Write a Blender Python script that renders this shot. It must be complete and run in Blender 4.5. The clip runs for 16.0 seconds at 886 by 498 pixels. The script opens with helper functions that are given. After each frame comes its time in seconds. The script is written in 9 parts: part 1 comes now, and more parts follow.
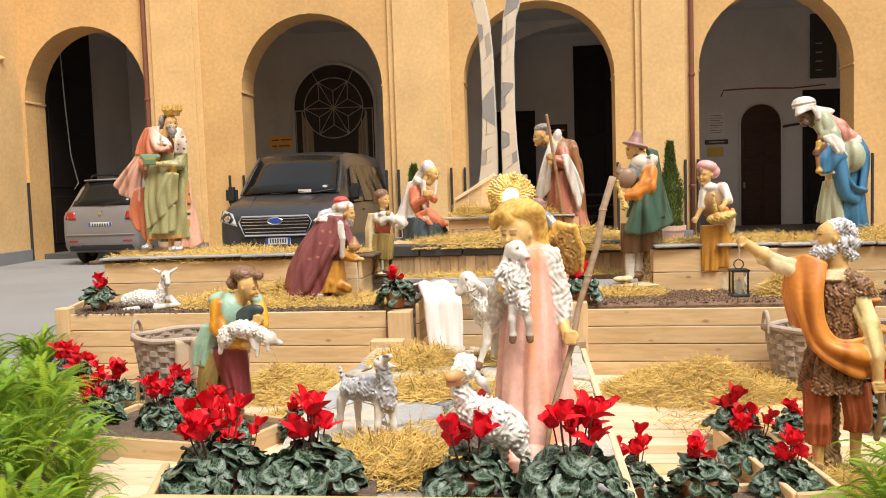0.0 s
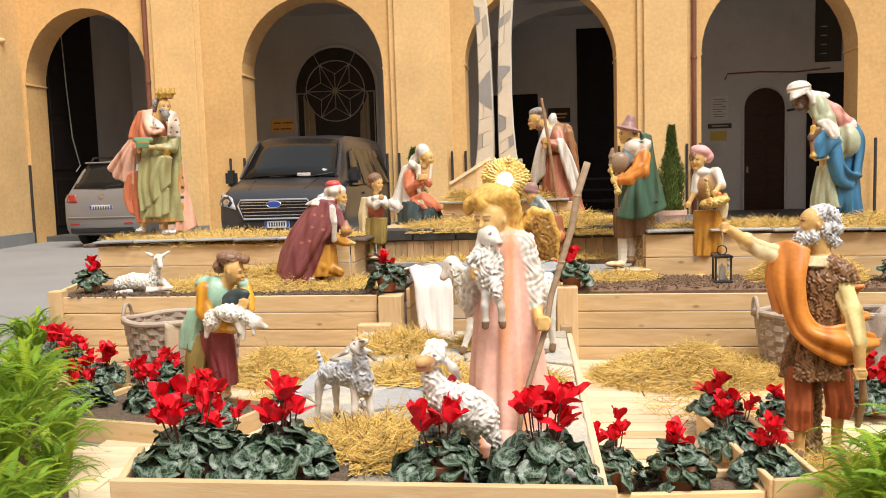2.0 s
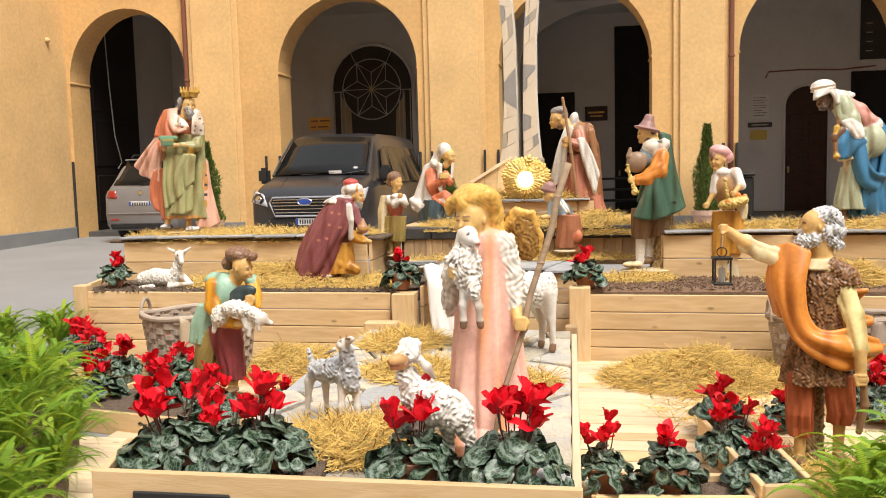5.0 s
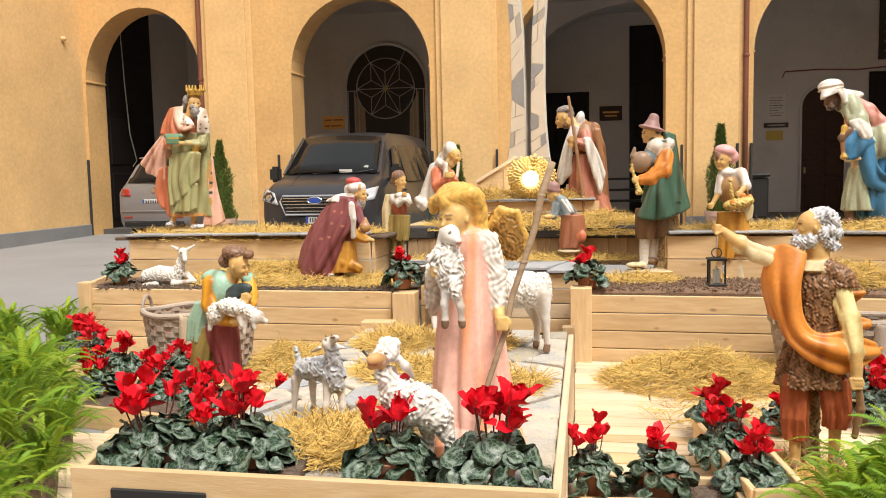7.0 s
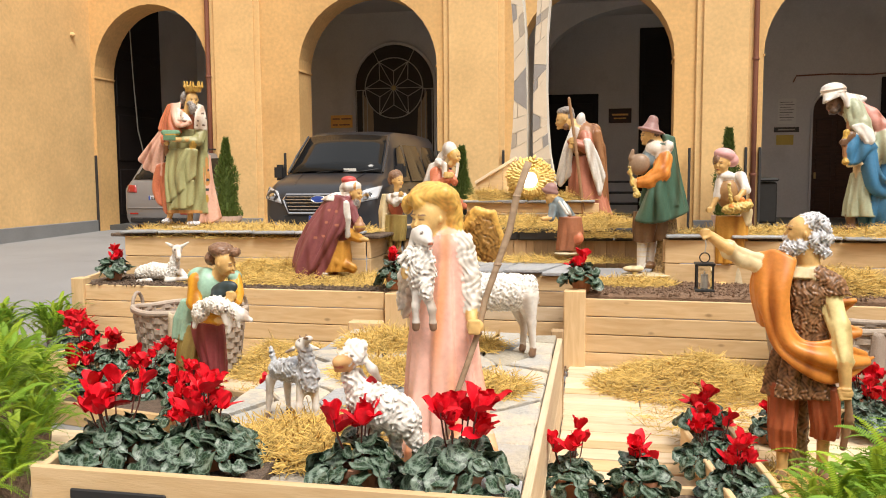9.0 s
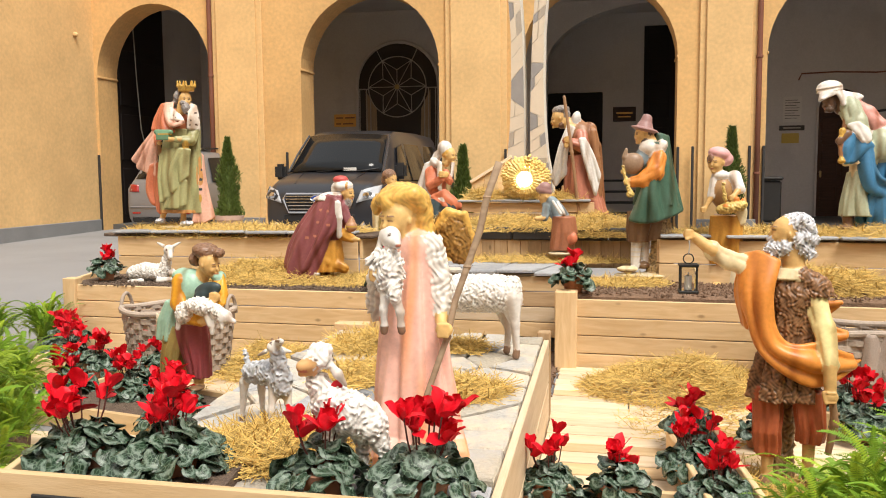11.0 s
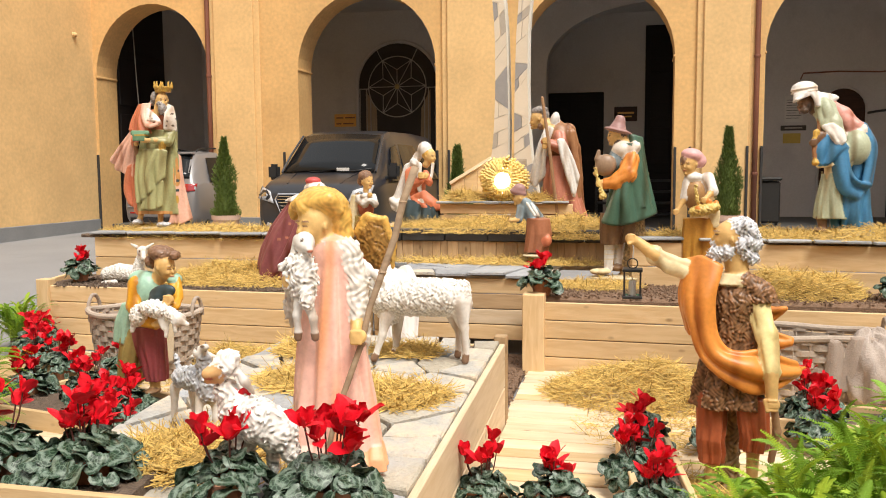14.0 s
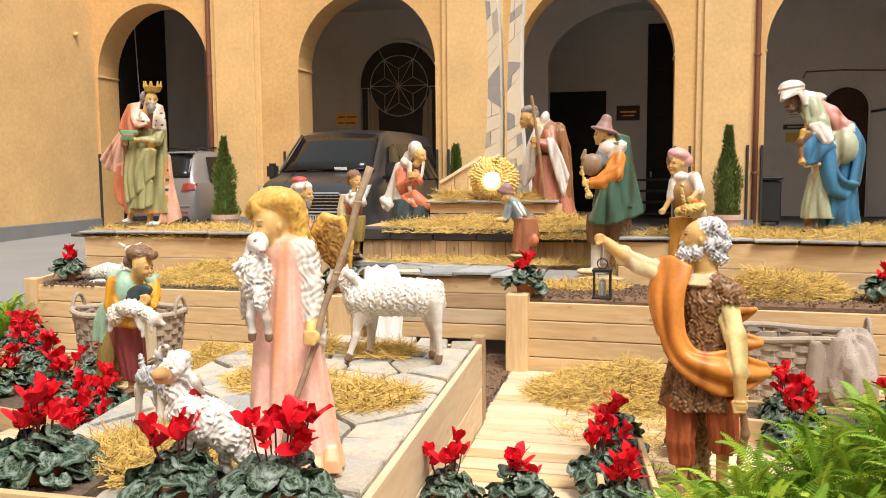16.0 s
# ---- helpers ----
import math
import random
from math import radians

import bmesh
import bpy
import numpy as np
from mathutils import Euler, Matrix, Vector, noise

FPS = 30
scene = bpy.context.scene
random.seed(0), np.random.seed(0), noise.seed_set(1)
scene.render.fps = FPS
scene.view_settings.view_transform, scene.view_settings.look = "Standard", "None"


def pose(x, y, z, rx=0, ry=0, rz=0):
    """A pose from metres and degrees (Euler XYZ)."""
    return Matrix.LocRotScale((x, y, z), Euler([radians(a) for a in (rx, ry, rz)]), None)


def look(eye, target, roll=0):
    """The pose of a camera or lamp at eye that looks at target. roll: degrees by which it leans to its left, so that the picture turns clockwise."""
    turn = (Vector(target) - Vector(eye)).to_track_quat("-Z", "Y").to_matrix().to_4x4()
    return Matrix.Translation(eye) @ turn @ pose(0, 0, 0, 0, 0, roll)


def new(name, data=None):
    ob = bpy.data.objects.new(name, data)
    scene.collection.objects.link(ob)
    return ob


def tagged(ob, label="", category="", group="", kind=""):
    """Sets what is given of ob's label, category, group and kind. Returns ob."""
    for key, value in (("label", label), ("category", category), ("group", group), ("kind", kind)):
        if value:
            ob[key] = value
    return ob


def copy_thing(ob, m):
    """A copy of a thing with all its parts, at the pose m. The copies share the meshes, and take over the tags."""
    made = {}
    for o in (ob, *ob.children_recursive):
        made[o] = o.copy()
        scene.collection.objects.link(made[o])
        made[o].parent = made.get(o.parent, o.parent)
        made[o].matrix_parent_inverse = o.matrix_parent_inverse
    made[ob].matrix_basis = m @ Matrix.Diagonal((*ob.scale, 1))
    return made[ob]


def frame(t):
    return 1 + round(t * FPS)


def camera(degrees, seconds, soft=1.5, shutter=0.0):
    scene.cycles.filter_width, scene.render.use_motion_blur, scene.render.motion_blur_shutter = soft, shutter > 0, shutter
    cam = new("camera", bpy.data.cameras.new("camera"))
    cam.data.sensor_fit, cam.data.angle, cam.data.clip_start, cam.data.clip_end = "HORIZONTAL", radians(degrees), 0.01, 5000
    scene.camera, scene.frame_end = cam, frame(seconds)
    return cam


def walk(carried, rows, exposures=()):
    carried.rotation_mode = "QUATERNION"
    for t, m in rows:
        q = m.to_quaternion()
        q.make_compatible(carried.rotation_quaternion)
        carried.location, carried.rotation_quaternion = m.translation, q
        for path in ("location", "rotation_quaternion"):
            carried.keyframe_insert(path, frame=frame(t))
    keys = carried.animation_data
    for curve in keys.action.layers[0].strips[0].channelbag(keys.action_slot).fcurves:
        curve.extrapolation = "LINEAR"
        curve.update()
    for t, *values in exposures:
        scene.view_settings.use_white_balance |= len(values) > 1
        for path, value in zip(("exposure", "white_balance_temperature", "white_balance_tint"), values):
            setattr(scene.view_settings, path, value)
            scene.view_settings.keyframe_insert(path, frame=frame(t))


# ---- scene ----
cam = camera(56.2, 16.0, soft=1.0)
METRES, EYE, TILT, LEAN, TURN = 1.2, 1.3, 0.0, 0.0, 6.5
EXPOSURE = 0.64
ROWS = [
    (0.0, 0.0, 0.0, 0.0, -0.13, -4.08, 1.83),
    (0.5, 0.0184, 0.0036, -0.0008, -0.07, -4.26, 1.77),
    (1.0, 0.042, 0.0061, -0.0009, 0.05, -4.7, 1.75),
    (1.5, 0.0633, 0.0055, 0.0001, 0.13, -5.01, 1.7),
    (2.0, 0.0917, 0.0055, 0.0025, 0.28, -5.21, 1.68),
    (2.5, 0.1221, 0.0055, 0.003, 0.44, -5.27, 1.66),
    (3.0, 0.1519, 0.0037, 0.0047, 1.15, -5.3, 1.71),
    (3.5, 0.1738, 0.0023, 0.0047, 1.8, -5.3, 1.74),
    (4.0, 0.206, -0.0007, 0.0052, 2.61, -5.28, 1.7),
    (6.5, 0.345, 0.009, -0.0009, 3.81, -5.26, 1.16),
    (7.0, 0.3653, 0.0196, -0.0021, 4.44, -5.27, 1.16),
    (7.5, 0.3809, 0.0294, -0.0026, 4.87, -5.28, 1.11),
    (8.0, 0.4058, 0.044, -0.0027, 5.02, -5.26, 0.93),
    (8.5, 0.4347, 0.0602, -0.0064, 5.16, -5.25, 0.68),
    (9.0, 0.4667, 0.0799, -0.0073, 5.27, -5.22, 0.4),
    (11.5, 0.5976, 0.1426, -0.0028, 5.98, -5.31, 0.63),
    (12.0, 0.6339, 0.1546, -0.0023, 6.13, -5.31, 0.78),
    (12.5, 0.6774, 0.1645, -0.0008, 6.25, -5.31, 0.8),
    (13.0, 0.7264, 0.1749, 0.0008, 6.36, -5.31, 0.75),
    (13.5, 0.7659, 0.1831, 0.0026, 6.48, -5.32, 0.65),
    (14.0, 0.8171, 0.1917, 0.0084, 6.61, -5.34, 0.42),
    (14.5, 0.8639, 0.1991, 0.0114, 6.77, -5.33, 0.32),
    (15.0, 0.9029, 0.2061, 0.011, 6.92, -5.33, 0.3),
    (15.5, 0.9276, 0.2116, 0.0105, 7.03, -5.34, 0.36),
    (16.0, 0.9545, 0.2203, 0.0097, 7.15, -5.4, 0.43),
]
walk(cam, [(t, pose(0, 0, EYE, TILT, LEAN, TURN) @ pose(METRES * x, METRES * y, METRES * z, 90 + pitch, roll, yaw)) for t, x, y, z, yaw, pitch, roll in ROWS], exposures=[(0.0, EXPOSURE), (16.0, EXPOSURE)])

# ---- light ----
world = bpy.data.worlds.new("sky")
scene.world = world
world.use_nodes = True
wn = world.node_tree
sky = wn.nodes.new("ShaderNodeTexSky")
sky.sky_type = "NISHITA"
sky.sun_disc = False
sky.sun_elevation, sky.sun_rotation = radians(61), radians(142)
sky.air_density, sky.dust_density, sky.ozone_density = 1.0, 4.0, 1.0
soft_sky = wn.nodes.new("ShaderNodeMixRGB")
soft_sky.inputs[0].default_value = 0.65
soft_sky.inputs[2].default_value = (9.0, 8.9, 8.7, 1)
wn.links.new(sky.outputs[0], soft_sky.inputs[1])
wn.links.new(soft_sky.outputs[0], wn.nodes["Background"].inputs[0])
wn.nodes["Background"].inputs[1].default_value = 0.088

sun_data = bpy.data.lights.new("sun", "SUN")
sun_data.energy, sun_data.angle, sun_data.color = 2.75, radians(24), (1.0, 0.95, 0.86)
sun = new("sun", sun_data)
sun.matrix_basis = look((7, -5, 19), (0, 4, 0))


# ---- materials ----
def rgb(c):
    return (c[0], c[1], c[2], 1.0)


def surface(name, col, rough=0.6, var=0.15, scale=6.0, fine=70.0, bump=0.15, metal=0.0, stain=None, stain_at=0.62,
            shift=0.0, coords="Position", stretch=(1, 1, 1), spec=0.4, depth=0.01):
    """A material with broad patches, fine grain, bump, optional stains and a shift from piece to piece."""
    m = bpy.data.materials.new(name)
    m.use_nodes = True
    n, l = m.node_tree.nodes, m.node_tree.links
    b = n["Principled BSDF"]
    b.inputs["Metallic"].default_value = metal
    b.inputs["Specular IOR Level"].default_value = spec
    if coords == "Position":
        src = n.new("ShaderNodeNewGeometry").outputs["Position"]
    else:
        src = n.new("ShaderNodeTexCoord").outputs["Object"]
    info = n.new("ShaderNodeObjectInfo")
    mapping = n.new("ShaderNodeMapping")
    mapping.inputs["Scale"].default_value = stretch
    l.new(src, mapping.inputs["Vector"])
    if coords != "Position":
        k = n.new("ShaderNodeMath")
        k.operation = "MULTIPLY"
        k.inputs[1].default_value = 37.0
        l.new(info.outputs["Random"], k.inputs[0])
        l.new(k.outputs[0], mapping.inputs["Location"])
    broad, grain = n.new("ShaderNodeTexNoise"), n.new("ShaderNodeTexNoise")
    for tex, sc, det in ((broad, scale, 4), (grain, fine, 5)):
        tex.inputs["Scale"].default_value = sc
        tex.inputs["Detail"].default_value = det
        l.new(mapping.outputs[0], tex.inputs["Vector"])
    total = n.new("ShaderNodeMath")
    total.operation = "ADD"
    l.new(broad.outputs["Fac"], total.inputs[0])
    l.new(grain.outputs["Fac"], total.inputs[1])
    last = total.outputs[0]
    if shift:
        mul = n.new("ShaderNodeMath")
        mul.operation = "MULTIPLY_ADD"
        mul.inputs[1].default_value = shift
        l.new(info.outputs["Random"], mul.inputs[0])
        l.new(last, mul.inputs[2])
        last = mul.outputs[0]
    rng = n.new("ShaderNodeMapRange")
    rng.inputs[1].default_value, rng.inputs[2].default_value = 0.65, 1.35 + shift
    rng.inputs[3].default_value, rng.inputs[4].default_value = 1 - var, 1 + var
    l.new(last, rng.inputs[0])
    hue = n.new("ShaderNodeHueSaturation")
    hue.inputs["Color"].default_value = rgb(col)
    l.new(rng.outputs[0], hue.inputs["Value"])
    colour = hue.outputs[0]
    if stain:
        spots = n.new("ShaderNodeTexNoise")
        spots.inputs["Scale"].default_value = scale * 0.6
        spots.inputs["Detail"].default_value = 8
        spots.inputs["Roughness"].default_value = 0.7
        l.new(mapping.outputs[0], spots.inputs["Vector"])
        r2 = n.new("ShaderNodeMapRange")
        r2.inputs[1].default_value, r2.inputs[2].default_value = stain_at - 0.08, stain_at + 0.1
        l.new(spots.outputs["Fac"], r2.inputs[0])
        mix = n.new("ShaderNodeMixRGB")
        mix.inputs[2].default_value = rgb(stain)
        l.new(r2.outputs[0], mix.inputs[0])
        l.new(colour, mix.inputs[1])
        colour = mix.outputs[0]
    l.new(colour, b.inputs["Base Color"])
    rr = n.new("ShaderNodeMapRange")
    rr.inputs[3].default_value, rr.inputs[4].default_value = max(0.02, rough - 0.1), min(1, rough + 0.1)
    l.new(grain.outputs["Fac"], rr.inputs[0])
    l.new(rr.outputs[0], b.inputs["Roughness"])
    if bump:
        bp = n.new("ShaderNodeBump")
        bp.inputs["Strength"].default_value = bump
        bp.inputs["Distance"].default_value = depth
        l.new(total.outputs[0], bp.inputs["Height"])
        l.new(bp.outputs[0], b.inputs["Normal"])
    return m


def wood(name, col, dark, rough=0.65, rings=1.0, shift=0.6):
    """Sawn timber: grain along local x, knots, and a different tone for each board."""
    m = bpy.data.materials.new(name)
    m.use_nodes = True
    n, l = m.node_tree.nodes, m.node_tree.links
    b = n["Principled BSDF"]
    b.inputs["Roughness"].default_value = rough
    b.inputs["Specular IOR Level"].default_value = 0.25
    tc, info = n.new("ShaderNodeTexCoord"), n.new("ShaderNodeObjectInfo")
    off = n.new("ShaderNodeMath")
    off.operation = "MULTIPLY"
    off.inputs[1].default_value = 53.0
    l.new(info.outputs["Random"], off.inputs[0])
    mp = n.new("ShaderNodeMapping")
    mp.inputs["Scale"].default_value = (1.2, 9.0, 9.0)
    l.new(tc.outputs["Object"], mp.inputs["Vector"])
    l.new(off.outputs[0], mp.inputs["Location"])
    g = n.new("ShaderNodeTexNoise")
    g.inputs["Scale"].default_value = 3.0 * rings
    g.inputs["Detail"].default_value = 6
    g.inputs["Distortion"].default_value = 0.8
    l.new(mp.outputs[0], g.inputs["Vector"])
    fine = n.new("ShaderNodeTexNoise")
    fine.inputs["Scale"].default_value = 24
    fine.inputs["Detail"].default_value = 3
    l.new(mp.outputs[0], fine.inputs["Vector"])
    knot = n.new("ShaderNodeTexVoronoi")
    knot.inputs["Scale"].default_value = 3.2
    mk = n.new("ShaderNodeMapping")
    mk.inputs["Scale"].default_value = (1.0, 2.0, 2.0)
    l.new(tc.outputs["Object"], mk.inputs["Vector"])
    l.new(off.outputs[0], mk.inputs["Location"])
    l.new(mk.outputs[0], knot.inputs["Vector"])
    kr = n.new("ShaderNodeMapRange")
    kr.inputs[1].default_value, kr.inputs[2].default_value = 0.035, 0.10
    kr.inputs[3].default_value, kr.inputs[4].default_value = 0.75, 0.0
    l.new(knot.outputs["Distance"], kr.inputs[0])
    ramp = n.new("ShaderNodeMapRange")
    ramp.inputs[1].default_value, ramp.inputs[2].default_value = 0.35, 0.7
    l.new(g.outputs["Fac"], ramp.inputs[0])
    mix = n.new("ShaderNodeMixRGB")
    mix.inputs[1].default_value, mix.inputs[2].default_value = rgb(col), rgb(dark)
    half = n.new("ShaderNodeMath")
    half.operation = "MULTIPLY"
    half.inputs[1].default_value = 0.9
    l.new(ramp.outputs[0], half.inputs[0])
    l.new(half.outputs[0], mix.inputs[0])
    mix2 = n.new("ShaderNodeMixRGB")
    mix2.inputs[2].default_value = rgb([c * 0.45 for c in dark])
    l.new(kr.outputs[0], mix2.inputs[0])
    l.new(mix.outputs[0], mix2.inputs[1])
    tone = n.new("ShaderNodeMapRange")
    tone.inputs[3].default_value, tone.inputs[4].default_value = 1 - 0.3 * shift, 1 + 0.2 * shift
    l.new(info.outputs["Random"], tone.inputs[0])
    hue = n.new("ShaderNodeHueSaturation")
    l.new(mix2.outputs[0], hue.inputs["Color"])
    l.new(tone.outputs[0], hue.inputs["Value"])
    l.new(hue.outputs[0], b.inputs["Base Color"])
    bp = n.new("ShaderNodeBump")
    bp.inputs["Strength"].default_value, bp.inputs["Distance"].default_value = 0.25, 0.004
    l.new(fine.outputs["Fac"], bp.inputs["Height"])
    l.new(bp.outputs[0], b.inputs["Normal"])
    return m


def glass_like(name, col, rough=0.05, coat=0.0, metal=0.0, spec=0.6):
    m = surface(name, col, rough=rough, var=0.04, bump=0.0, metal=metal, spec=spec)
    b = m.node_tree.nodes["Principled BSDF"]
    for link in list(b.inputs["Roughness"].links):
        m.node_tree.links.remove(link)
    b.inputs["Roughness"].default_value = rough
    b.inputs["Coat Weight"].default_value = coat
    b.inputs["Coat Roughness"].default_value = 0.05
    return m


def glow(name, col, strength):
    m = bpy.data.materials.new(name)
    m.use_nodes = True
    b = m.node_tree.nodes["Principled BSDF"]
    b.inputs["Base Color"].default_value = rgb(col)
    b.inputs["Emission Color"].default_value = rgb(col)
    b.inputs["Emission Strength"].default_value = strength
    return m


M_PLASTER = surface("ochre_plaster", (0.66, 0.405, 0.165), 0.9, 0.16, 0.9, 14, 0.07, stain=(0.62, 0.36, 0.14), stain_at=0.63)
M_PLASTER_L = surface("light_ochre_plaster", (0.71, 0.465, 0.21), 0.9, 0.14, 1.1, 14, 0.07, stain=(0.66, 0.42, 0.19), stain_at=0.64)
M_WHITE = surface("grey_white_plaster", (0.57, 0.55, 0.53), 0.9, 0.08, 0.8, 25, 0.1, stain=(0.46, 0.44, 0.43), stain_at=0.62)
M_BASE = surface("grey_stone_base", (0.22, 0.22, 0.22), 0.8, 0.15, 2, 40, 0.2)
M_GROUND = surface("courtyard_asphalt", (0.24, 0.24, 0.245), 0.85, 0.12, 0.7, 90, 0.3, stain=(0.17, 0.17, 0.17), stain_at=0.62)
M_PORTICO = surface("dark_portico_paving", (0.09, 0.088, 0.085), 0.55, 0.2, 1.5, 30, 0.2)
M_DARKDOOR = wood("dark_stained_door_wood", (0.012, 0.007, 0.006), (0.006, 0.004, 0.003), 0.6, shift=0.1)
M_BROWNDOOR = wood("brown_door_wood", (0.055, 0.022, 0.012), (0.03, 0.012, 0.007), 0.4, shift=0.1)
M_BLACK = surface("black_painted_iron", (0.02, 0.019, 0.018), 0.5, 0.2, 9, 60, 0.1, spec=0.4)
M_GUARD = surface("dark_rubber_guard", (0.035, 0.032, 0.03), 0.6, 0.2, 5, 60, 0.1)
M_PIPE = surface("brown_downpipe_paint", (0.20, 0.075, 0.045), 0.45, 0.15, 5, 60, 0.1)
M_PINE = wood("fresh_sawn_pine", (0.70, 0.505, 0.285), (0.58, 0.385, 0.19))
M_PINE_PALE = wood("pale_planed_pine", (0.74, 0.59, 0.41), (0.63, 0.47, 0.29))
M_PALLET = wood("pallet_wood", (0.60, 0.415, 0.235), (0.45, 0.29, 0.15), shift=1.0)
M_GREYWOOD = wood("weathered_grey_wood", (0.47, 0.41, 0.33), (0.33, 0.28, 0.22), shift=0.8)
M_SLATE_DARK = surface("dark_slate", (0.055, 0.052, 0.05), 0.7, 0.3, 6, 50, 0.4, shift=0.6)
M_SLATE = surface("pale_flagstone", (0.40, 0.385, 0.355), 0.72, 0.36, 7, 55, 0.8, shift=0.6, stain=(0.62, 0.52, 0.39), stain_at=0.52, depth=0.012)
M_SLATE_B = surface("blue_grey_flagstone", (0.33, 0.335, 0.345), 0.72, 0.36, 7, 55, 0.8, shift=0.6, stain=(0.42, 0.40, 0.37), stain_at=0.6, depth=0.012)
M_SLATE_T = surface("tan_flagstone", (0.45, 0.40, 0.315), 0.72, 0.36, 7, 55, 0.8, shift=0.6, stain=(0.44, 0.42, 0.39), stain_at=0.55, depth=0.012)
M_SOIL = surface("brown_wood_chips", (0.15, 0.105, 0.075), 0.95, 0.5, 30, 120, 0.8, depth=0.02)
M_GRAVEL = surface("brown_gravel", (0.22, 0.135, 0.085), 0.95, 0.5, 28, 120, 0.8, shift=0.5)
M_TERRA = surface("terracotta", (0.40, 0.17, 0.09), 0.8, 0.15, 6, 60, 0.15, stain=(0.48, 0.28, 0.19), stain_at=0.6)
M_PINKPOT = surface("pale_terracotta", (0.60, 0.40, 0.31), 0.8, 0.1, 6, 60, 0.15)


# ---- mesh helpers ----
def mesh_of(name, verts, faces, material=None, smooth=False):
    me = bpy.data.meshes.new(name)
    me.from_pydata([tuple(v) for v in verts], [], faces)
    if material:
        me.materials.append(material)
    if smooth:
        me.shade_smooth()
    me.update()
    return me


def part(name, bm, material, parent=None, label="", at=None, smooth=False):
    """Links a bmesh, or a mesh, as one object under a thing or a part."""
    if isinstance(bm, bmesh.types.BMesh):
        me = bpy.data.meshes.new(name)
        bm.to_mesh(me)
        bm.free()
        if material:
            me.materials.append(material)
        if smooth:
            me.shade_smooth()
    else:
        me = bm
        if material and not me.materials:
            me.materials.append(material)
    ob = new(name, me)
    if parent:
        ob.parent = parent
    if at is not None:
        ob.matrix_basis = at
    if label:
        tagged(ob, label)
    return ob


def thing(name, at, label, category, group="", kind=""):
    ob = new(name)
    ob.empty_display_size = 0.1
    ob.matrix_basis = at
    return tagged(ob, label, category, group, kind)


def box_bm(sx, sy, sz, bevel=0.0, at=(0, 0, 0), seg=1):
    """A box of the given sizes round at, with bevelled edges."""
    bm = bmesh.new()
    bmesh.ops.create_cube(bm, size=1.0)
    for v in bm.verts:
        v.co = Vector((v.co.x * sx + at[0], v.co.y * sy + at[1], v.co.z * sz + at[2]))
    if bevel:
        bmesh.ops.bevel(bm, geom=bm.edges[:], offset=bevel, segments=seg, affect="EDGES")
    return bm


def revolve_bm(profile, n=24, cap=True):
    """Turns a profile of (radius, height) round z."""
    bm = bmesh.new()
    rings = []
    for r, z in profile:
        rings.append([bm.verts.new((r * math.cos(2 * math.pi * i / n), r * math.sin(2 * math.pi * i / n), z)) for i in range(n)])
    for a, b in zip(rings, rings[1:]):
        for i in range(n):
            bm.faces.new((a[i], a[(i + 1) % n], b[(i + 1) % n], b[i]))
    if cap:
        bm.faces.new(rings[0][::-1])
        bm.faces.new(rings[-1])
    return bm


def tube_bm(points, radius, n=8, taper=None, bm=None):
    """A round bar along a line of points."""
    bm = bm or bmesh.new()
    pts = [Vector(p) for p in points]
    rings = []
    for i, p in enumerate(pts):
        d = (pts[min(i + 1, len(pts) - 1)] - pts[max(i - 1, 0)]).normalized()
        a = d.cross(Vector((0.31, 0.17, 0.93)))
        if a.length < 0.05:
            a = d.cross(Vector((1, 0, 0)))
        a.normalize()
        b = d.cross(a)
        r = radius if taper is None else radius + (taper - radius) * i / (len(pts) - 1)
        rings.append([bm.verts.new(p + (a * math.cos(2 * math.pi * k / n) + b * math.sin(2 * math.pi * k / n)) * r) for k in range(n)])
    for a, b in zip(rings, rings[1:]):
        for k in range(n):
            bm.faces.new((a[k], b[k], b[(k + 1) % n], a[(k + 1) % n]))
    bm.faces.new(rings[0])
    bm.faces.new(rings[-1][::-1])
    return bm


def prism_bm(outline, depth, axis="y", bevel=0.0):
    """A flat outline of (x, z) pushed back by depth along y."""
    bm = bmesh.new()
    front = [bm.verts.new((x, 0, z)) for x, z in outline]
    back = [bm.verts.new((x, depth, z)) for x, z in outline]
    bm.faces.new(front)
    bm.faces.new(back[::-1])
    k = len(outline)
    for i in range(k):
        bm.faces.new((front[i], back[i], back[(i + 1) % k], front[(i + 1) % k]))
    bmesh.ops.recalc_face_normals(bm, faces=bm.faces[:])
    if bevel:
        bmesh.ops.bevel(bm, geom=bm.edges[:], offset=bevel, segments=1, affect="EDGES")
    return bm


def board(name, a, b, height, thick, material, parent, bevel=0.004, label="", up=(0, 0, 1)):
    """A plank from a to b (centre line), of a height and thickness; its local x runs along it."""
    a, b = Vector(a), Vector(b)
    d = b - a
    x = d.normalized()
    z = Vector(up)
    y = z.cross(x).normalized()
    z = x.cross(y)
    m = Matrix((x, y, z)).transposed().to_4x4()
    m.translation = (a + b) / 2
    return part(name, box_bm(d.length, thick, height, min(bevel, thick / 3)), material, parent, label, at=m)


ORIGIN = Matrix.Identity(4)


# ---- the courtyard and the arcade ----
FACADE, BACK, WALL_X = 17.2, 22.1, -11.12
ARCHES = [(-9.65, 2.8), (-4.635, 3.03), (0.105, 3.05), (4.75, 2.95), (9.55, 3.05), (14.3, 3.05)]
SPRING, TOP, DEEP = 3.5, 9.0, 0.75


def ground_z(y):
    return -0.1 + 0.011 * max(0.0, min(y, 17.2) - 6.0)


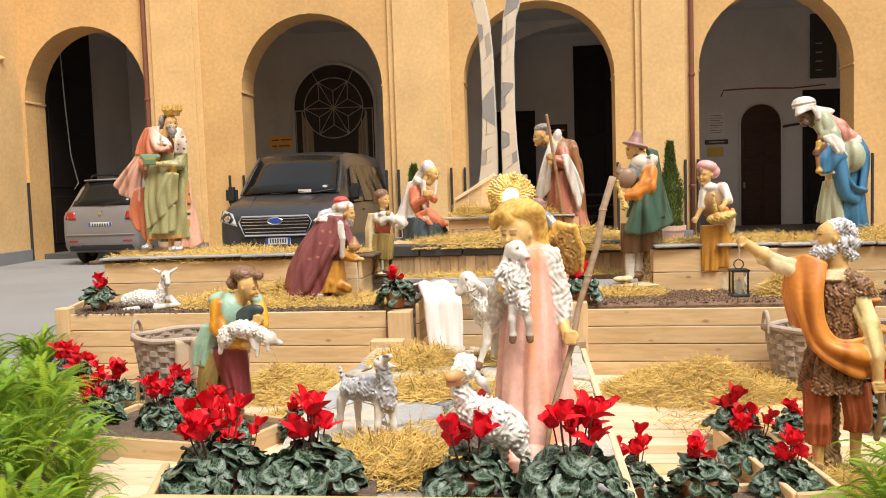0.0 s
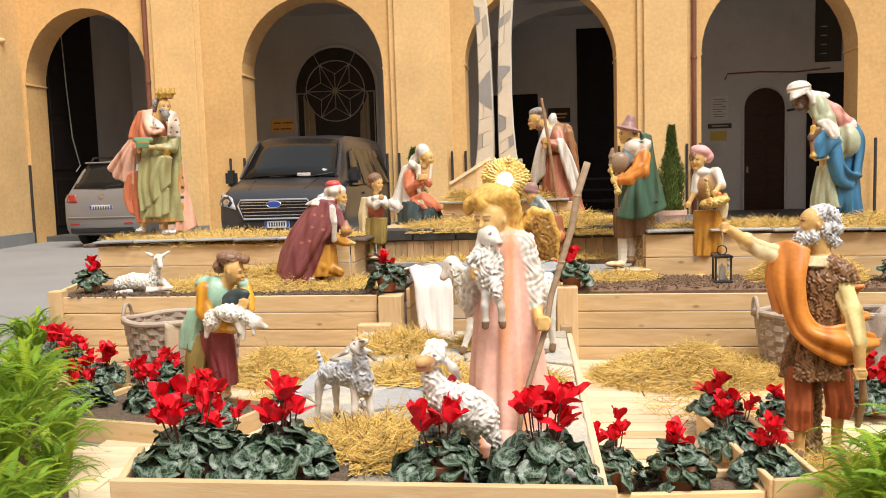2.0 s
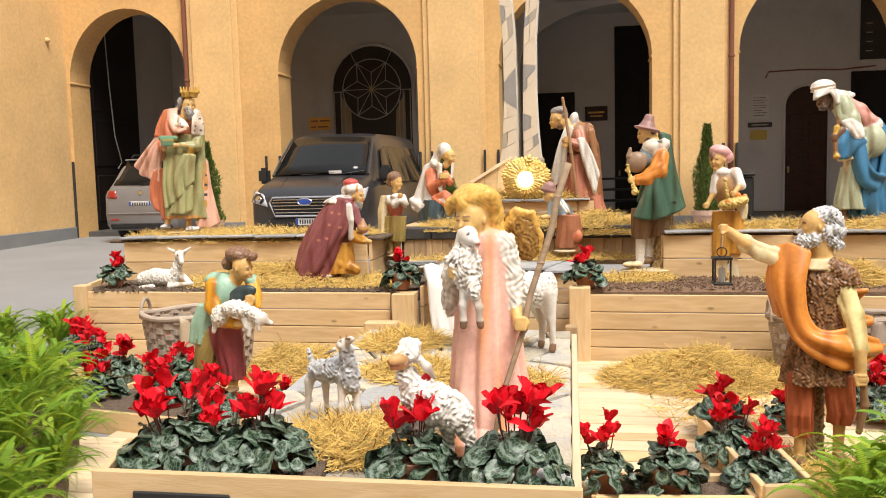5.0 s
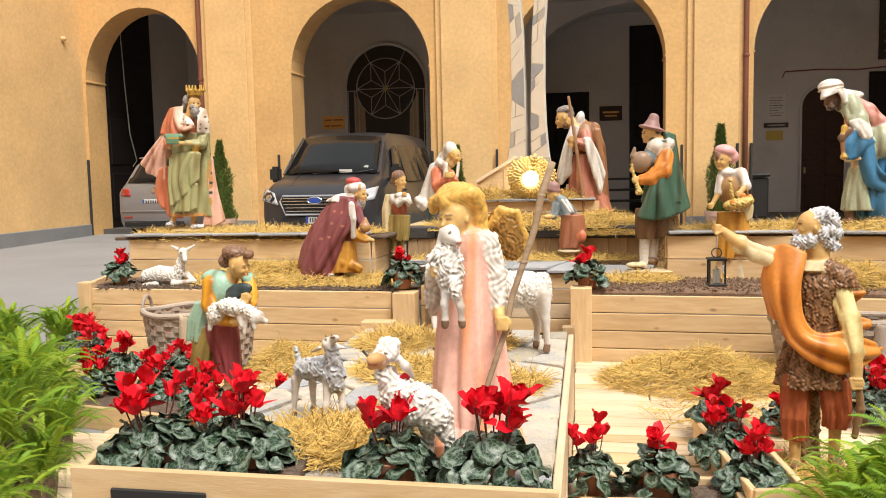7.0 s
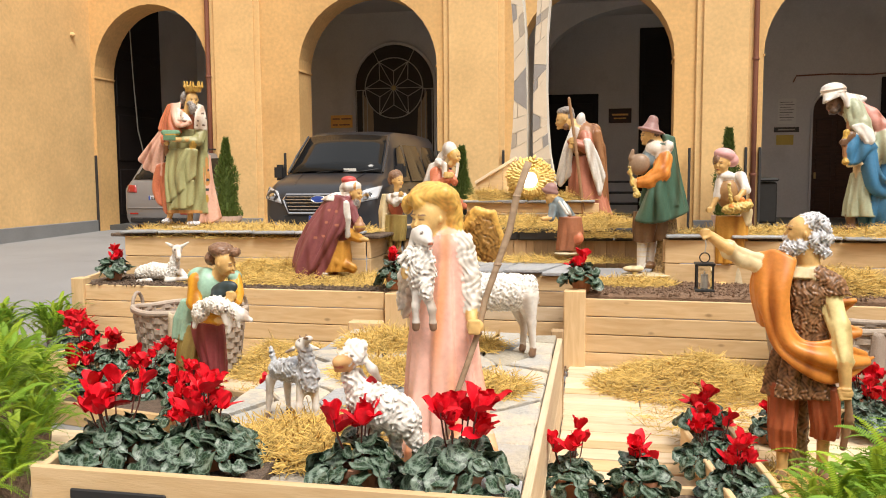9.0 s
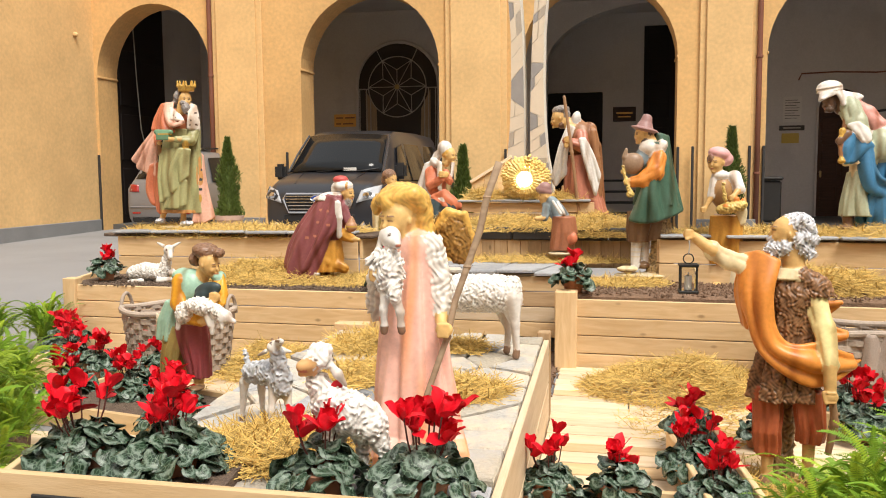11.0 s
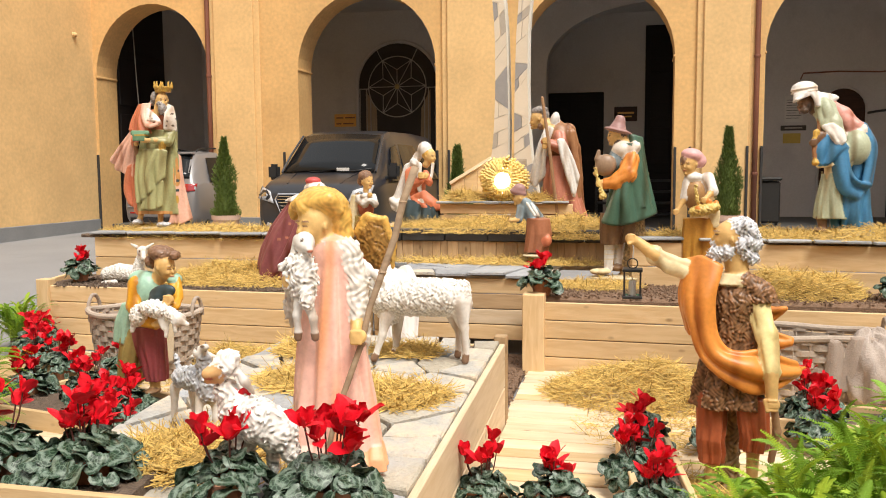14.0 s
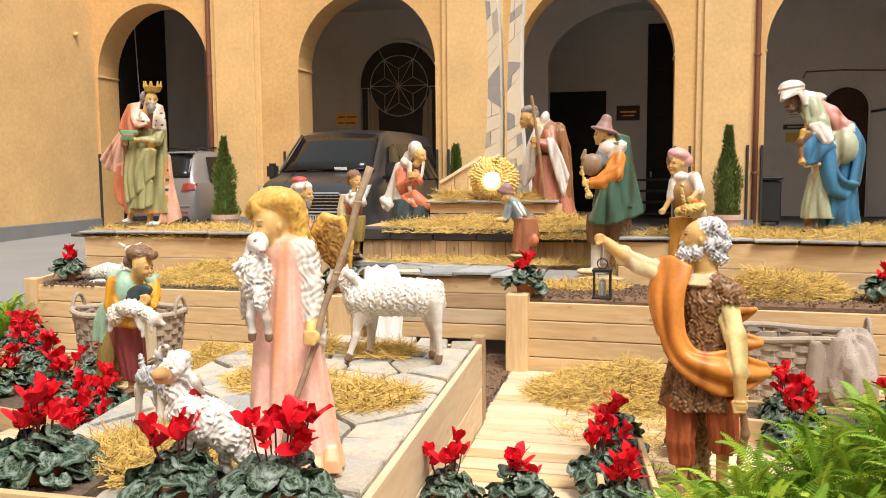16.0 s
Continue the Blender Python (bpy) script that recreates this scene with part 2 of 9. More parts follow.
bm = bmesh.new()
rows_y = [-400, -60, -12, 0, 6, 9, 12, 15, 17.2, 17.21, 60, 400]
grid = []
for gy in rows_y:
    grid.append([bm.verts.new((gx, gy, ground_z(gy))) for gx in (-400, -60, -11, -5, 0, 5, 10, 20, 60, 400)])
for r0, r1 in zip(grid, grid[1:]):
    for i in range(len(r0) - 1):
        bm.faces.new((r0[i], r0[i + 1], r1[i + 1], r1[i]))
tagged(part("ground", bm, M_GROUND), "grey asphalt courtyard paving with faint stains", "ground", kind="structure")


def arch_line(cx, w, n=20):
    r = w / 2
    return [(cx - r * math.cos(math.pi * i / n), SPRING + 1.56 * math.sin(math.pi * i / n)) for i in range(n + 1)]


def arcade_wall(x0, x1, y, deep, material, name, label, arches, base=-0.15):
    """A wall pierced by round arches, as one mesh with real thickness."""
    bm = bmesh.new()
    edges = [x0]
    for cx, w in arches:
        edges += [cx - w / 2, cx + w / 2]
    edges.append(x1)

    def quad(p):
        f = [bm.verts.new((a, y, b)) for a, b in p]
        g = [bm.verts.new((a, y + deep, b)) for a, b in p]
        bm.faces.new(f)
        bm.faces.new(g[::-1])

    def soffit(p, q):
        v = [bm.verts.new((p[0], y, p[1])), bm.verts.new((p[0], y + deep, p[1])), bm.verts.new((q[0], y + deep, q[1])), bm.verts.new((q[0], y, q[1]))]
        bm.faces.new(v)
    for i in range(0, len(edges), 2):
        quad([(edges[i], base), (edges[i + 1], base), (edges[i + 1], TOP), (edges[i], TOP)])
    for cx, w in arches:
        line = arch_line(cx, w)
        for p, q in zip(line, line[1:]):
            quad([p, q, (q[0], TOP), (p[0], TOP)])
            soffit(p, q)
        soffit((cx - w / 2, base), (cx - w / 2, SPRING))
        soffit((cx + w / 2, SPRING), (cx + w / 2, base))
    v = [bm.verts.new(c) for c in ((x0, y, TOP), (x1, y, TOP), (x1, y + deep, TOP), (x0, y + deep, TOP))]
    bm.faces.new(v)
    bmesh.ops.remove_doubles(bm, verts=bm.verts[:], dist=0.0005)
    bmesh.ops.recalc_face_normals(bm, faces=bm.faces[:])
    return tagged(part(name, bm, material), label, "wall", kind="structure")


arcade_wall(WALL_X - 0.4, 17.0, FACADE, DEEP, M_PLASTER, "wall_north", "ochre plastered arcade wall with round arches", ARCHES)

# pilasters, imposts and bases of the piers
for p0, p1 in ((-8.16, -7.0), (-2.97, -1.7), (2.03, 3.1), (7.0, 7.9), (11.8, 12.6)):
    px, pw = (p0 + p1) / 2, p1 - p0
    tagged(part("pilaster", box_bm(pw, 0.06, TOP, 0.01, (px, FACADE - 0.03, TOP / 2)), M_PLASTER_L), "light ochre plaster pilaster strip on the arcade", "trim", kind="structure")
    tagged(part("pilaster", box_bm(pw - 0.24, 0.06, TOP, 0.01, (px + 0.0, FACADE - 0.09, TOP / 2)), M_PLASTER_L), "light ochre plaster pilaster face on the arcade", "trim", kind="structure")
    tagged(part("baseboard", box_bm(pw + 0.02, 0.05, 0.4, 0.008, (px, FACADE - 0.147, 0.14)), M_BASE), "grey stone base of the pier", "baseboard", kind="structure")
for cx, w in ARCHES:
    for side in (-1, 1):
        tagged(part("trim", box_bm(0.035, DEEP + 0.03, 0.05, 0.01, (cx + side * (w / 2 - 0.008), FACADE + DEEP / 2, SPRING)), M_PLASTER), "thin ochre impost line under the arch", "trim", kind="structure")

# left wall with its projecting pier and stone base
tagged(part("wall_west", box_bm(0.5, 29, TOP + 0.2, 0, (WALL_X - 0.25, FACADE - 14.5, TOP / 2 - 0.1)), M_PLASTER_L), "warm unseen plain ochre wall added to close the court", "wall", kind="structure")
tagged(part("pilaster", box_bm(0.32, 1.3, TOP + 0.1, 0.01, (WALL_X + 0.12, 12.1, TOP / 2 - 0.1)), M_PLASTER_L), "ochre plaster pier on the side wall", "trim", kind="structure")
tagged(part("baseboard", box_bm(0.05, 4.44, 0.36, 0.01, (WALL_X + 0.025, 14.98, 0.1)), M_BASE), "grey stone base along the side wall", "baseboard", kind="structure")
tagged(part("baseboard", box_bm(0.05, 1.34, 0.36, 0.01, (WALL_X + 0.305, 12.1, 0.05)), M_BASE), "grey stone base of the side pier", "baseboard", kind="structure")
# added walls that close the court out of view, tall to cut low light
tagged(part("wall_east", box_bm(0.5, 29, TOP + 0.2, 0, (17.25, FACADE - 14.5, TOP / 2 - 0.1)), M_PLASTER), "unseen plain ochre wall added to close the court", "wall", kind="structure")
tagged(part("wall_south", box_bm(29, 0.5, TOP + 0.2, 0, (3, -12.5, TOP / 2 - 0.1)), M_PLASTER), "unseen plain ochre wall added to close the court", "wall", kind="structure")

# portico behind the arches
tagged(part("portico_floor", box_bm(29, 9.4, 0.22, 0, (3, FACADE + 0.35 + 4.7, 0.03)), M_PORTICO), "dark worn stone paving of the arcade walk", "floor", kind="structure")
tagged(part("ceiling", box_bm(29, 9.2, 0.3, 0, (3, FACADE + DEEP + 4.6, 5.75)), M_WHITE), "white plaster ceiling of the arcade walk", "ceiling", kind="structure")
RECESS_X0, RECESS_X1, RECESS_SPRING = -1.36, 4.3, 4.0


def back_wall():
    bm = bmesh.new()
    y, deep = BACK, 0.5

    def slab(pts):
        f = [bm.verts.new((a, y, b)) for a, b in pts]
        g = [bm.verts.new((a, y + deep, b)) for a, b in pts]
        bm.faces.new(f)
        bm.faces.new(g[::-1])
        for i in range(len(pts)):
            j = (i + 1) % len(pts)
            bm.faces.new((f[i], g[i], g[j], f[j]))
    slab([(WALL_X, 0), (RECESS_X0, 0), (RECESS_X0, 6), (WALL_X, 6)])
    slab([(RECESS_X1, 0), (17, 0), (17, 6), (RECESS_X1, 6)])
    cx, r = (RECESS_X0 + RECESS_X1) / 2, (RECESS_X1 - RECESS_X0) / 2
    n = 18
    line = [(cx - r * math.cos(math.pi * i / n), RECESS_SPRING + 0.53 * r * math.sin(math.pi * i / n)) for i in range(n + 1)]
    for p, q in zip(line, line[1:]):
        slab([p, q, (q[0], 6), (p[0], 6)])
    bmesh.ops.recalc_face_normals(bm, faces=bm.faces[:])
    return bm


tagged(part("wall_inner", back_wall(), M_WHITE), "greyish white plastered inner wall of the arcade", "wall", kind="structure")
tagged(part("wall_inner", box_bm(1.1, 0.3, 5.9, 0, (3.95, BACK + 0.145, 2.95)), M_WHITE), "greyish white plastered inner wall of the arcade", "wall", kind="structure")
tagged(part("wall_recess", box_bm(8, 0.3, 6, 0, (1, 24.2, 3)), M_WHITE), "greyish white wall behind the inner arch", "wall", kind="structure")
for rx in (-2.9, 4.9):
    tagged(part("wall_recess", box_bm(0.3, 1.6, 6, 0, (rx, 23.4, 3)), M_WHITE), "greyish white side wall behind the inner arch", "wall", kind="structure")
tagged(part("wall_end", box_bm(0.4, 4.4, 5.6, 0, (WALL_X - 0.2, FACADE + DEEP + 2.2, 2.9)), M_WHITE), "white end wall of the arcade", "wall", kind="structure")
tagged(part("wall_end", box_bm(0.4, 4.4, 5.6, 0, (17.2, FACADE + DEEP + 2.2, 2.9)), M_WHITE), "white end wall of the arcade", "wall", kind="structure")


# ---- timber tiers of the display ----
def crate_wall(parent, a, b, z0, z1, n, material, seed=0, thick=0.03, split=0):
    """Horizontal boards between two plan points."""
    h = (z1 - z0) / n
    rnd = random.Random(seed)
    for i in range(n):
        zc = z0 + h * (i + 0.5)
        pts = [0.0, 1.0]
        if split and i % 2 == split % 2:
            pts = [0.0, rnd.uniform(0.3, 0.7), 1.0]
        for s, e in zip(pts, pts[1:]):
            p = [a[k] + (b[k] - a[k]) * s for k in (0, 1)]
            q = [a[k] + (b[k] - a[k]) * e for k in (0, 1)]
            board("board", (p[0], p[1] + rnd.uniform(0, 0.004), zc), (q[0], q[1] + rnd.uniform(0, 0.004), zc), h - 0.006, thick, material, parent)


def post(parent, x, y, z0, z1, w=0.1, material=None):
    return board("post", (x, y, z0), (x, y, z1), w, w, material or M_PINE, parent, 0.006, up=(1, 0, 0))


tier_left = thing("planter_tier", ORIGIN, "large pale pine raised bed filled with wood chips and straw", "raised bed", "raised beds")
crate_wall(tier_left, (-3.66, 6.09), (-1.13, 6.03), -0.1, 0.42, 4, M_PINE, 1)
crate_wall(tier_left, (-0.90, 6.08), (-0.90, 7.2), 0.0, 0.46, 3, M_PINE, 2)
crate_wall(tier_left, (-3.72, 6.12), (-3.95, 7.0), -0.1, 0.46, 4, M_PINE, 3)
post(tier_left, -1.02, 6.03, -0.1, 0.42, 0.17, M_PINE)
post(tier_left, -3.70, 6.10, -0.1, 0.47, 0.11)
part("soil", box_bm(2.86, 0.95, 0.08, 0.02, (-2.35, 6.56, 0.38)), M_SOIL, tier_left, "dark brown wood chips")

tier_right = thing("planter_tier", ORIGIN, "large pale pine raised bed filled with brown gravel", "raised bed", "raised beds")
crate_wall(tier_right, (0.34, 6.02), (4.2, 5.88), -0.1, 0.41, 4, M_PINE, 4)
post(tier_right, 0.27, 6.0, -0.1, 0.47, 0.15, M_PINE)
crate_wall(tier_right, (0.25, 6.08), (0.25, 7.2), 0.0, 0.43, 3, M_PINE, 5)
part("soil", box_bm(3.9, 0.95, 0.08, 0.02, (2.25, 6.53, 0.40)), M_GRAVEL, tier_right, "loose brown gravel")

upper_left = thing("planter_tier", ORIGIN, "upper pine tier topped with slate strips and straw", "raised bed", "raised beds")
crate_wall(upper_left, (-3.72, 6.78), (-1.50, 6.78), 0.40, 0.76, 2, M_PINE, 6)
crate_wall(upper_left, (-3.70, 6.80), (-3.95, 7.7), 0.0, 0.76, 4, M_PINE, 7)
crate_wall(upper_left, (-1.48, 6.80), (-1.48, 7.7), 0.40, 0.76, 2, M_PINE, 8)
part("bed_top", box_bm(2.5, 0.9, 0.03, 0.008, (-2.62, 7.23, 0.765)), M_SOIL, upper_left)
upper_right = thing("planter_tier", ORIGIN, "upper pine tier topped with slate strips and straw", "raised bed", "raised beds")
crate_wall(upper_right, (0.92, 6.78), (4.4, 6.42), 0.40, 0.77, 2, M_PINE, 9)
crate_wall(upper_right, (0.92, 6.80), (0.92, 7.7), 0.40, 0.77, 2, M_PINE, 10)
part("bed_top", prism_bm([(0.93, 6.79), (4.4, 6.44), (4.4, 7.7), (0.93, 7.7)], 0.03), M_SOIL, upper_right, at=pose(0, 0, 0.785, -90))

centre_step = thing("timber_step", ORIGIN, "low mixed-plank step topped with thin flagstones", "step")
for i, mm in enumerate((M_PINE, M_PALLET, M_GREYWOOD, M_PINE)):
    board("board", (-0.88, 6.5, 0.09 + 0.118 * i), (0.24, 6.5, 0.09 + 0.118 * i), 0.112, 0.03, (M_PINE, M_PINE_PALE, M_PALLET, M_PINE)[i], centre_step)
part("deck_board", box_bm(1.3, 0.85, 0.03, 0.005, (-0.3, 6.93, 0.505)), M_GREYWOOD, centre_step)

pallet_wall = thing("pallet_platform", ORIGIN, "platform of upright pallet boards edged with dark slate", "platform")
rnd = random.Random(5)
x = -1.30
while x < 0.80:
    w = rnd.uniform(0.055, 0.115)
    w = min(w, 0.86 - x)
    board("board", (x + w / 2, 7.30 + rnd.uniform(0, 0.008), 0.48), (x + w / 2, 7.30 + rnd.uniform(0, 0.008), 0.715), w - 0.002, 0.025, M_PALLET, pallet_wall, up=(1, 0, 0))
    x += w
part("backing_board", box_bm(2.14, 0.02, 0.24, 0.003, (-0.22, 7.336, 0.598)), M_PALLET, pallet_wall)
x = -1.36
while x < 0.82:
    w = rnd.uniform(0.26, 0.42)
    w = min(w, 0.90 - x)
    part("slate_block", box_bm(w - 0.008, 0.24, 0.105, 0.01, (x + w / 2, 7.39 + rnd.uniform(-0.01, 0.01), 0.765)), M_SLATE_DARK, pallet_wall)
    x += w
part("deck_board", box_bm(2.3, 1.5, 0.04, 0.005, (-0.25, 8.25, 0.79)), M_PALLET, pallet_wall)
for i in range(2):
    board("board", (-1.35, 7.51 + 0.9 * i, 0.63), (-1.35, 8.3 + 0.6 * i, 0.63), 0.28, 0.03, M_PINE, pallet_wall)


# ---- paved stage with flagstones ----
def stage_left(y):
    return -0.96 - 0.07 * math.sin(max(0.0, min(1.0, (4.7 - y) / 2.0)) * math.pi)


def stage_right(y):
    return 0.228 + (4.76 - y) * 0.018


def stage_z(y):
    return 0.385 - 0.033 * (4.76 - y)


stage = thing("display_stage", ORIGIN, "raised timber stage paved with irregular grey flagstones", "stage")
for top in (-0.012, -0.252):
    board("board", (stage_right(4.75) + 0.018, 4.75, stage_z(4.75) + top - 0.117), (stage_right(2.38) + 0.018, 2.38, stage_z(2.38) + top - 0.117), 0.234, 0.03, M_PINE_PALE, stage)
crate_wall(stage, (stage_left(4.75) + 0.03, 4.75), (stage_left(2.4) + 0.03, 2.4), -0.1, 0.26, 3, M_PINE, 12)
# front of the stage: one tall planed board over two plain ones, closing the flower bed before the flagstones
crate_wall(stage, (-1.225, 2.36), (stage_right(2.36) + 0.034, 2.36), -0.1, 0.215, 2, M_PINE, 14)
board("front_board", (-1.225, 2.355, 0.309), (stage_right(2.36) + 0.034, 2.355, 0.309), 0.18, 0.026, M_PINE, stage)
board("end_board", (-1.21, 2.375, 0.30), (-1.30, 2.70, 0.30), 0.17, 0.026, M_PINE, stage)
part("soil", prism_bm([(-1.20, 2.375), (-0.50, 2.375), (-0.56, 2.72), (-1.27, 2.70)], 0.06), M_SOIL, stage, "dark brown potting soil", at=pose(0, 0, 0.35, -90))
crate_wall(stage, (stage_left(4.75), 4.78), (stage_right(4.75), 4.78), -0.1, 0.36, 3, M_PINE, 13)
post(stage, 0.23, 4.80, -0.1, 0.41, 0.07, M_PALLET)
bed = [(x, y, stage_z(y) - d) for d in (0.07, 0.03) for x, y in ((stage_left(4.74) + 0.05, 4.74), (stage_right(4.74) - 0.03, 4.74), (stage_right(2.4) - 0.03, 2.4), (stage_left(2.4) + 0.06, 2.4))]
part("mortar_bed", mesh_of("mortar_bed", bed, [(3, 2, 1, 0), (4, 5, 6, 7), (0, 1, 5, 4), (1, 2, 6, 5), (2, 3, 7, 6), (3, 0, 4, 7)], M_SOIL), None, stage, "sand bed")


def clip_poly(poly, px, py, nx, ny):
    out = []
    for i, p in enumerate(poly):
        q = poly[(i + 1) % len(poly)]
        dp, dq = (p[0] - px) * nx + (p[1] - py) * ny, (q[0] - px) * nx + (q[1] - py) * ny
        if dp <= 0:
            out.append(p)
        if dp * dq < 0:
            s = dp / (dp - dq)
            out.append((p[0] + (q[0] - p[0]) * s, p[1] + (q[1] - p[1]) * s))
    return out


def flagstones(parent, outline, seeds, z, gap, thick, materials, rnd, name="flagstone", slope=0.0):
    """Irregular stones that fill an outline, cell by cell, each with a chamfered uneven top; z holds at y = 4.76."""
    for i, s in enumerate(seeds):
        poly = list(outline)
        for j, o in enumerate(seeds):
            if i != j and (s[0] - o[0]) ** 2 + (s[1] - o[1]) ** 2 < 1.2:
                d = math.hypot(o[0] - s[0], o[1] - s[1])
                nx, ny = (o[0] - s[0]) / d, (o[1] - s[1]) / d
                poly = clip_poly(poly, (s[0] + o[0]) / 2 - nx * gap / 2, (s[1] + o[1]) / 2 - ny * gap / 2, nx, ny)
                if len(poly) < 3:
                    break
        if len(poly) < 3:
            continue
        poly = [p for k, p in enumerate(poly) if math.dist(p, poly[k - 1]) > 0.012]
        if len(poly) < 3:
            continue
        rough = []
        for k, p in enumerate(poly):
            q = poly[(k + 1) % len(poly)]
            rough.append(p)
            m = max(1, int(math.dist(p, q) / 0.09))
            for e in range(1, m):
                f = e / m
                rough.append((p[0] + (q[0] - p[0]) * f + rnd.uniform(-0.006, 0.006), p[1] + (q[1] - p[1]) * f + rnd.uniform(-0.006, 0.006)))
        cx, cy = sum(p[0] for p in rough) / len(rough), sum(p[1] for p in rough) / len(rough)
        lift = rnd.uniform(-0.006, 0.008)
        tx, ty = rnd.uniform(-0.02, 0.02), slope + rnd.uniform(-0.02, 0.02)
        verts, k = [], len(rough)
        for inset, dz in ((0.0, -thick), (0.0, -0.007), (0.008, 0.0)):
            for p in rough:
                ux, uy = cx - p[0], cy - p[1]
                ln = math.hypot(ux, uy) or 1
                verts.append((p[0] + ux / ln * inset - cx, p[1] + uy / ln * inset - cy, dz + lift + tx * (p[0] - cx) + ty * (p[1] - cy) + (rnd.uniform(-0.002, 0.002) if dz > -thick else 0)))
        faces = [tuple(range(2 * k, 3 * k))]
        for r in (0, 1):
            faces += [(r * k + e, r * k + (e + 1) % k, (r + 1) * k + (e + 1) % k, (r + 1) * k + e) for e in range(k)]
        part(name, mesh_of(name, verts, faces, rnd.choice(materials)), None, parent, at=pose(cx, cy, z - slope * (4.76 - cy)))


rnd = random.Random(21)
seeds = []
tries = 0
while len(seeds) < 58 and tries < 6000:
    tries += 1
    yy = rnd.uniform(2.4, 4.75)
    p = (rnd.uniform(stage_left(yy), stage_right(yy)), yy)
    if all(math.hypot((p[0] - q[0]) * 0.8, p[1] - q[1]) > (0.105 + 0.05 * (4.75 - yy) + 0.06 * rnd.random()) * (1.0 if tries < 2500 else 0.7) for q in seeds):
        seeds.append(p)
edge = 0.002
outline = [(-0.93, 2.40), (stage_right(2.4) - edge, 2.40), (stage_right(4.75) - edge, 4.77), (stage_left(4.75), 4.77), (-1.03, 3.7), (-1.03, 3.3)]
flagstones(stage, outline, seeds, stage_z(4.76), 0.021, 0.036, [M_SLATE, M_SLATE_T, M_SLATE_B, M_SLATE], rnd, slope=0.033)
rnd = random.Random(8)
seeds = [(rnd.uniform(-0.9, 0.24), rnd.uniform(6.46, 6.9)) for _ in range(9)]
flagstones(centre_step, [(-0.9, 6.45), (0.26, 6.45), (0.26, 7.2), (-0.9, 7.2)], seeds, 0.545, 0.01, 0.024, [M_SLATE, M_SLATE_B], rnd)

# slate strips along the fronts of the upper tiers
rnd = random.Random(9)
for x0, x1, ya, yb, holder in ((-3.75, -1.5, 6.82, 6.82, upper_left), (0.92, 4.3, 6.82, 6.46, upper_right)):
    x = x0
    while x < x1 - 0.1:
        w = min(rnd.uniform(0.25, 0.5), x1 - x)
        yc = ya + (yb - ya) * (x + w / 2 - x0) / (x1 - x0)
        part("slate_strip", box_bm(w - 0.01, 0.2 + rnd.uniform(-0.03, 0.03), 0.022, 0.006, (0, 0, 0)), M_SLATE_B, holder, at=pose(x + w / 2, yc, 0.795 + rnd.uniform(0, 0.006), rnd.uniform(-1, 1), rnd.uniform(-1, 1), rnd.uniform(-3, 3)))
        x += w

# ---- deck of pallet boards ----
deck = thing("wooden_deck", ORIGIN, "floor of pale pine pallet boards laid side by side", "deck")
rnd = random.Random(31)
yy, row = 5.98, 0
while yy > 2.0:
    w = rnd.choice((0.095, 0.12, 0.14, 0.145))
    zt = -0.075 - max(0, (4.75 - yy)) * 0.012
    x = 0.266 + (4.76 - yy) * 0.018 if yy < 4.8 else 0.225 + rnd.uniform(0, 0.02)
    cuts = [x]
    while x < 3.9:
        x += rnd.uniform(0.4, 1.3)
        cuts.append(min(x, 4.0))
    for s, e in zip(cuts, cuts[1:]):
        if e - s > 0.06:
            board("plank", (s + 0.003, yy - w / 2, zt + rnd.uniform(-0.004, 0.004)), (e - 0.003, yy - w / 2, zt + rnd.uniform(-0.004, 0.004)), 0.022, w - rnd.choice((0.006, 0.008, 0.013)), rnd.choice((M_PINE_PALE, M_PINE_PALE, M_PINE)), deck)
    yy -= w
    row += 1
yy = 5.95
while yy > 2.2:
    w = rnd.choice((0.12, 0.145, 0.2))
    cuts, x = [-3.6], -3.6
    while x < -1.1:
        x += rnd.uniform(0.6, 1.4)
        cuts.append(min(x, -0.95))
    for s, e in zip(cuts, cuts[1:]):
        if e - s > 0.06 and s > -3.7 + (5.95 - yy) * 0.35:
            board("plank", (s + 0.003, yy - w / 2, -0.085 + rnd.uniform(-0.003, 0.003)), (e - 0.003, yy - w / 2, -0.085), 0.022, w - 0.008, M_PINE_PALE, deck)
    yy -= w
tagged(part("gravel_strip", box_bm(1.36, 1.7, 0.06, 0.01, (-0.47, 5.6, -0.09)), M_GRAVEL), "strip of loose brown gravel between stage and beds", "gravel", kind="stuff")


# ---- planter boxes for the cyclamens ----
def planter(corners, z0, z1, label, name="planter_box", thick=0.028, material=None):
    """An open timber trough over four plan corners with earth inside."""
    ob = thing(name, ORIGIN, label, "planter", "flower troughs")
    for i in range(4):
        a, b = corners[i], corners[(i + 1) % 4]
        board("board", (a[0], a[1], (z0 + z1) / 2), (b[0], b[1], (z0 + z1) / 2), z1 - z0, thick, material or M_PINE, ob)
    cx = sum(c[0] for c in corners) / 4
    cy = sum(c[1] for c in corners) / 4
    inner = [(cx + (c[0] - cx) * 0.97, cy + (c[1] - cy) * 0.92) for c in corners]
    part("soil", prism_bm(inner, 0.04), M_SOIL, ob, "dark brown potting soil", at=pose(0, 0, z1 - 0.03, -90))
    return ob


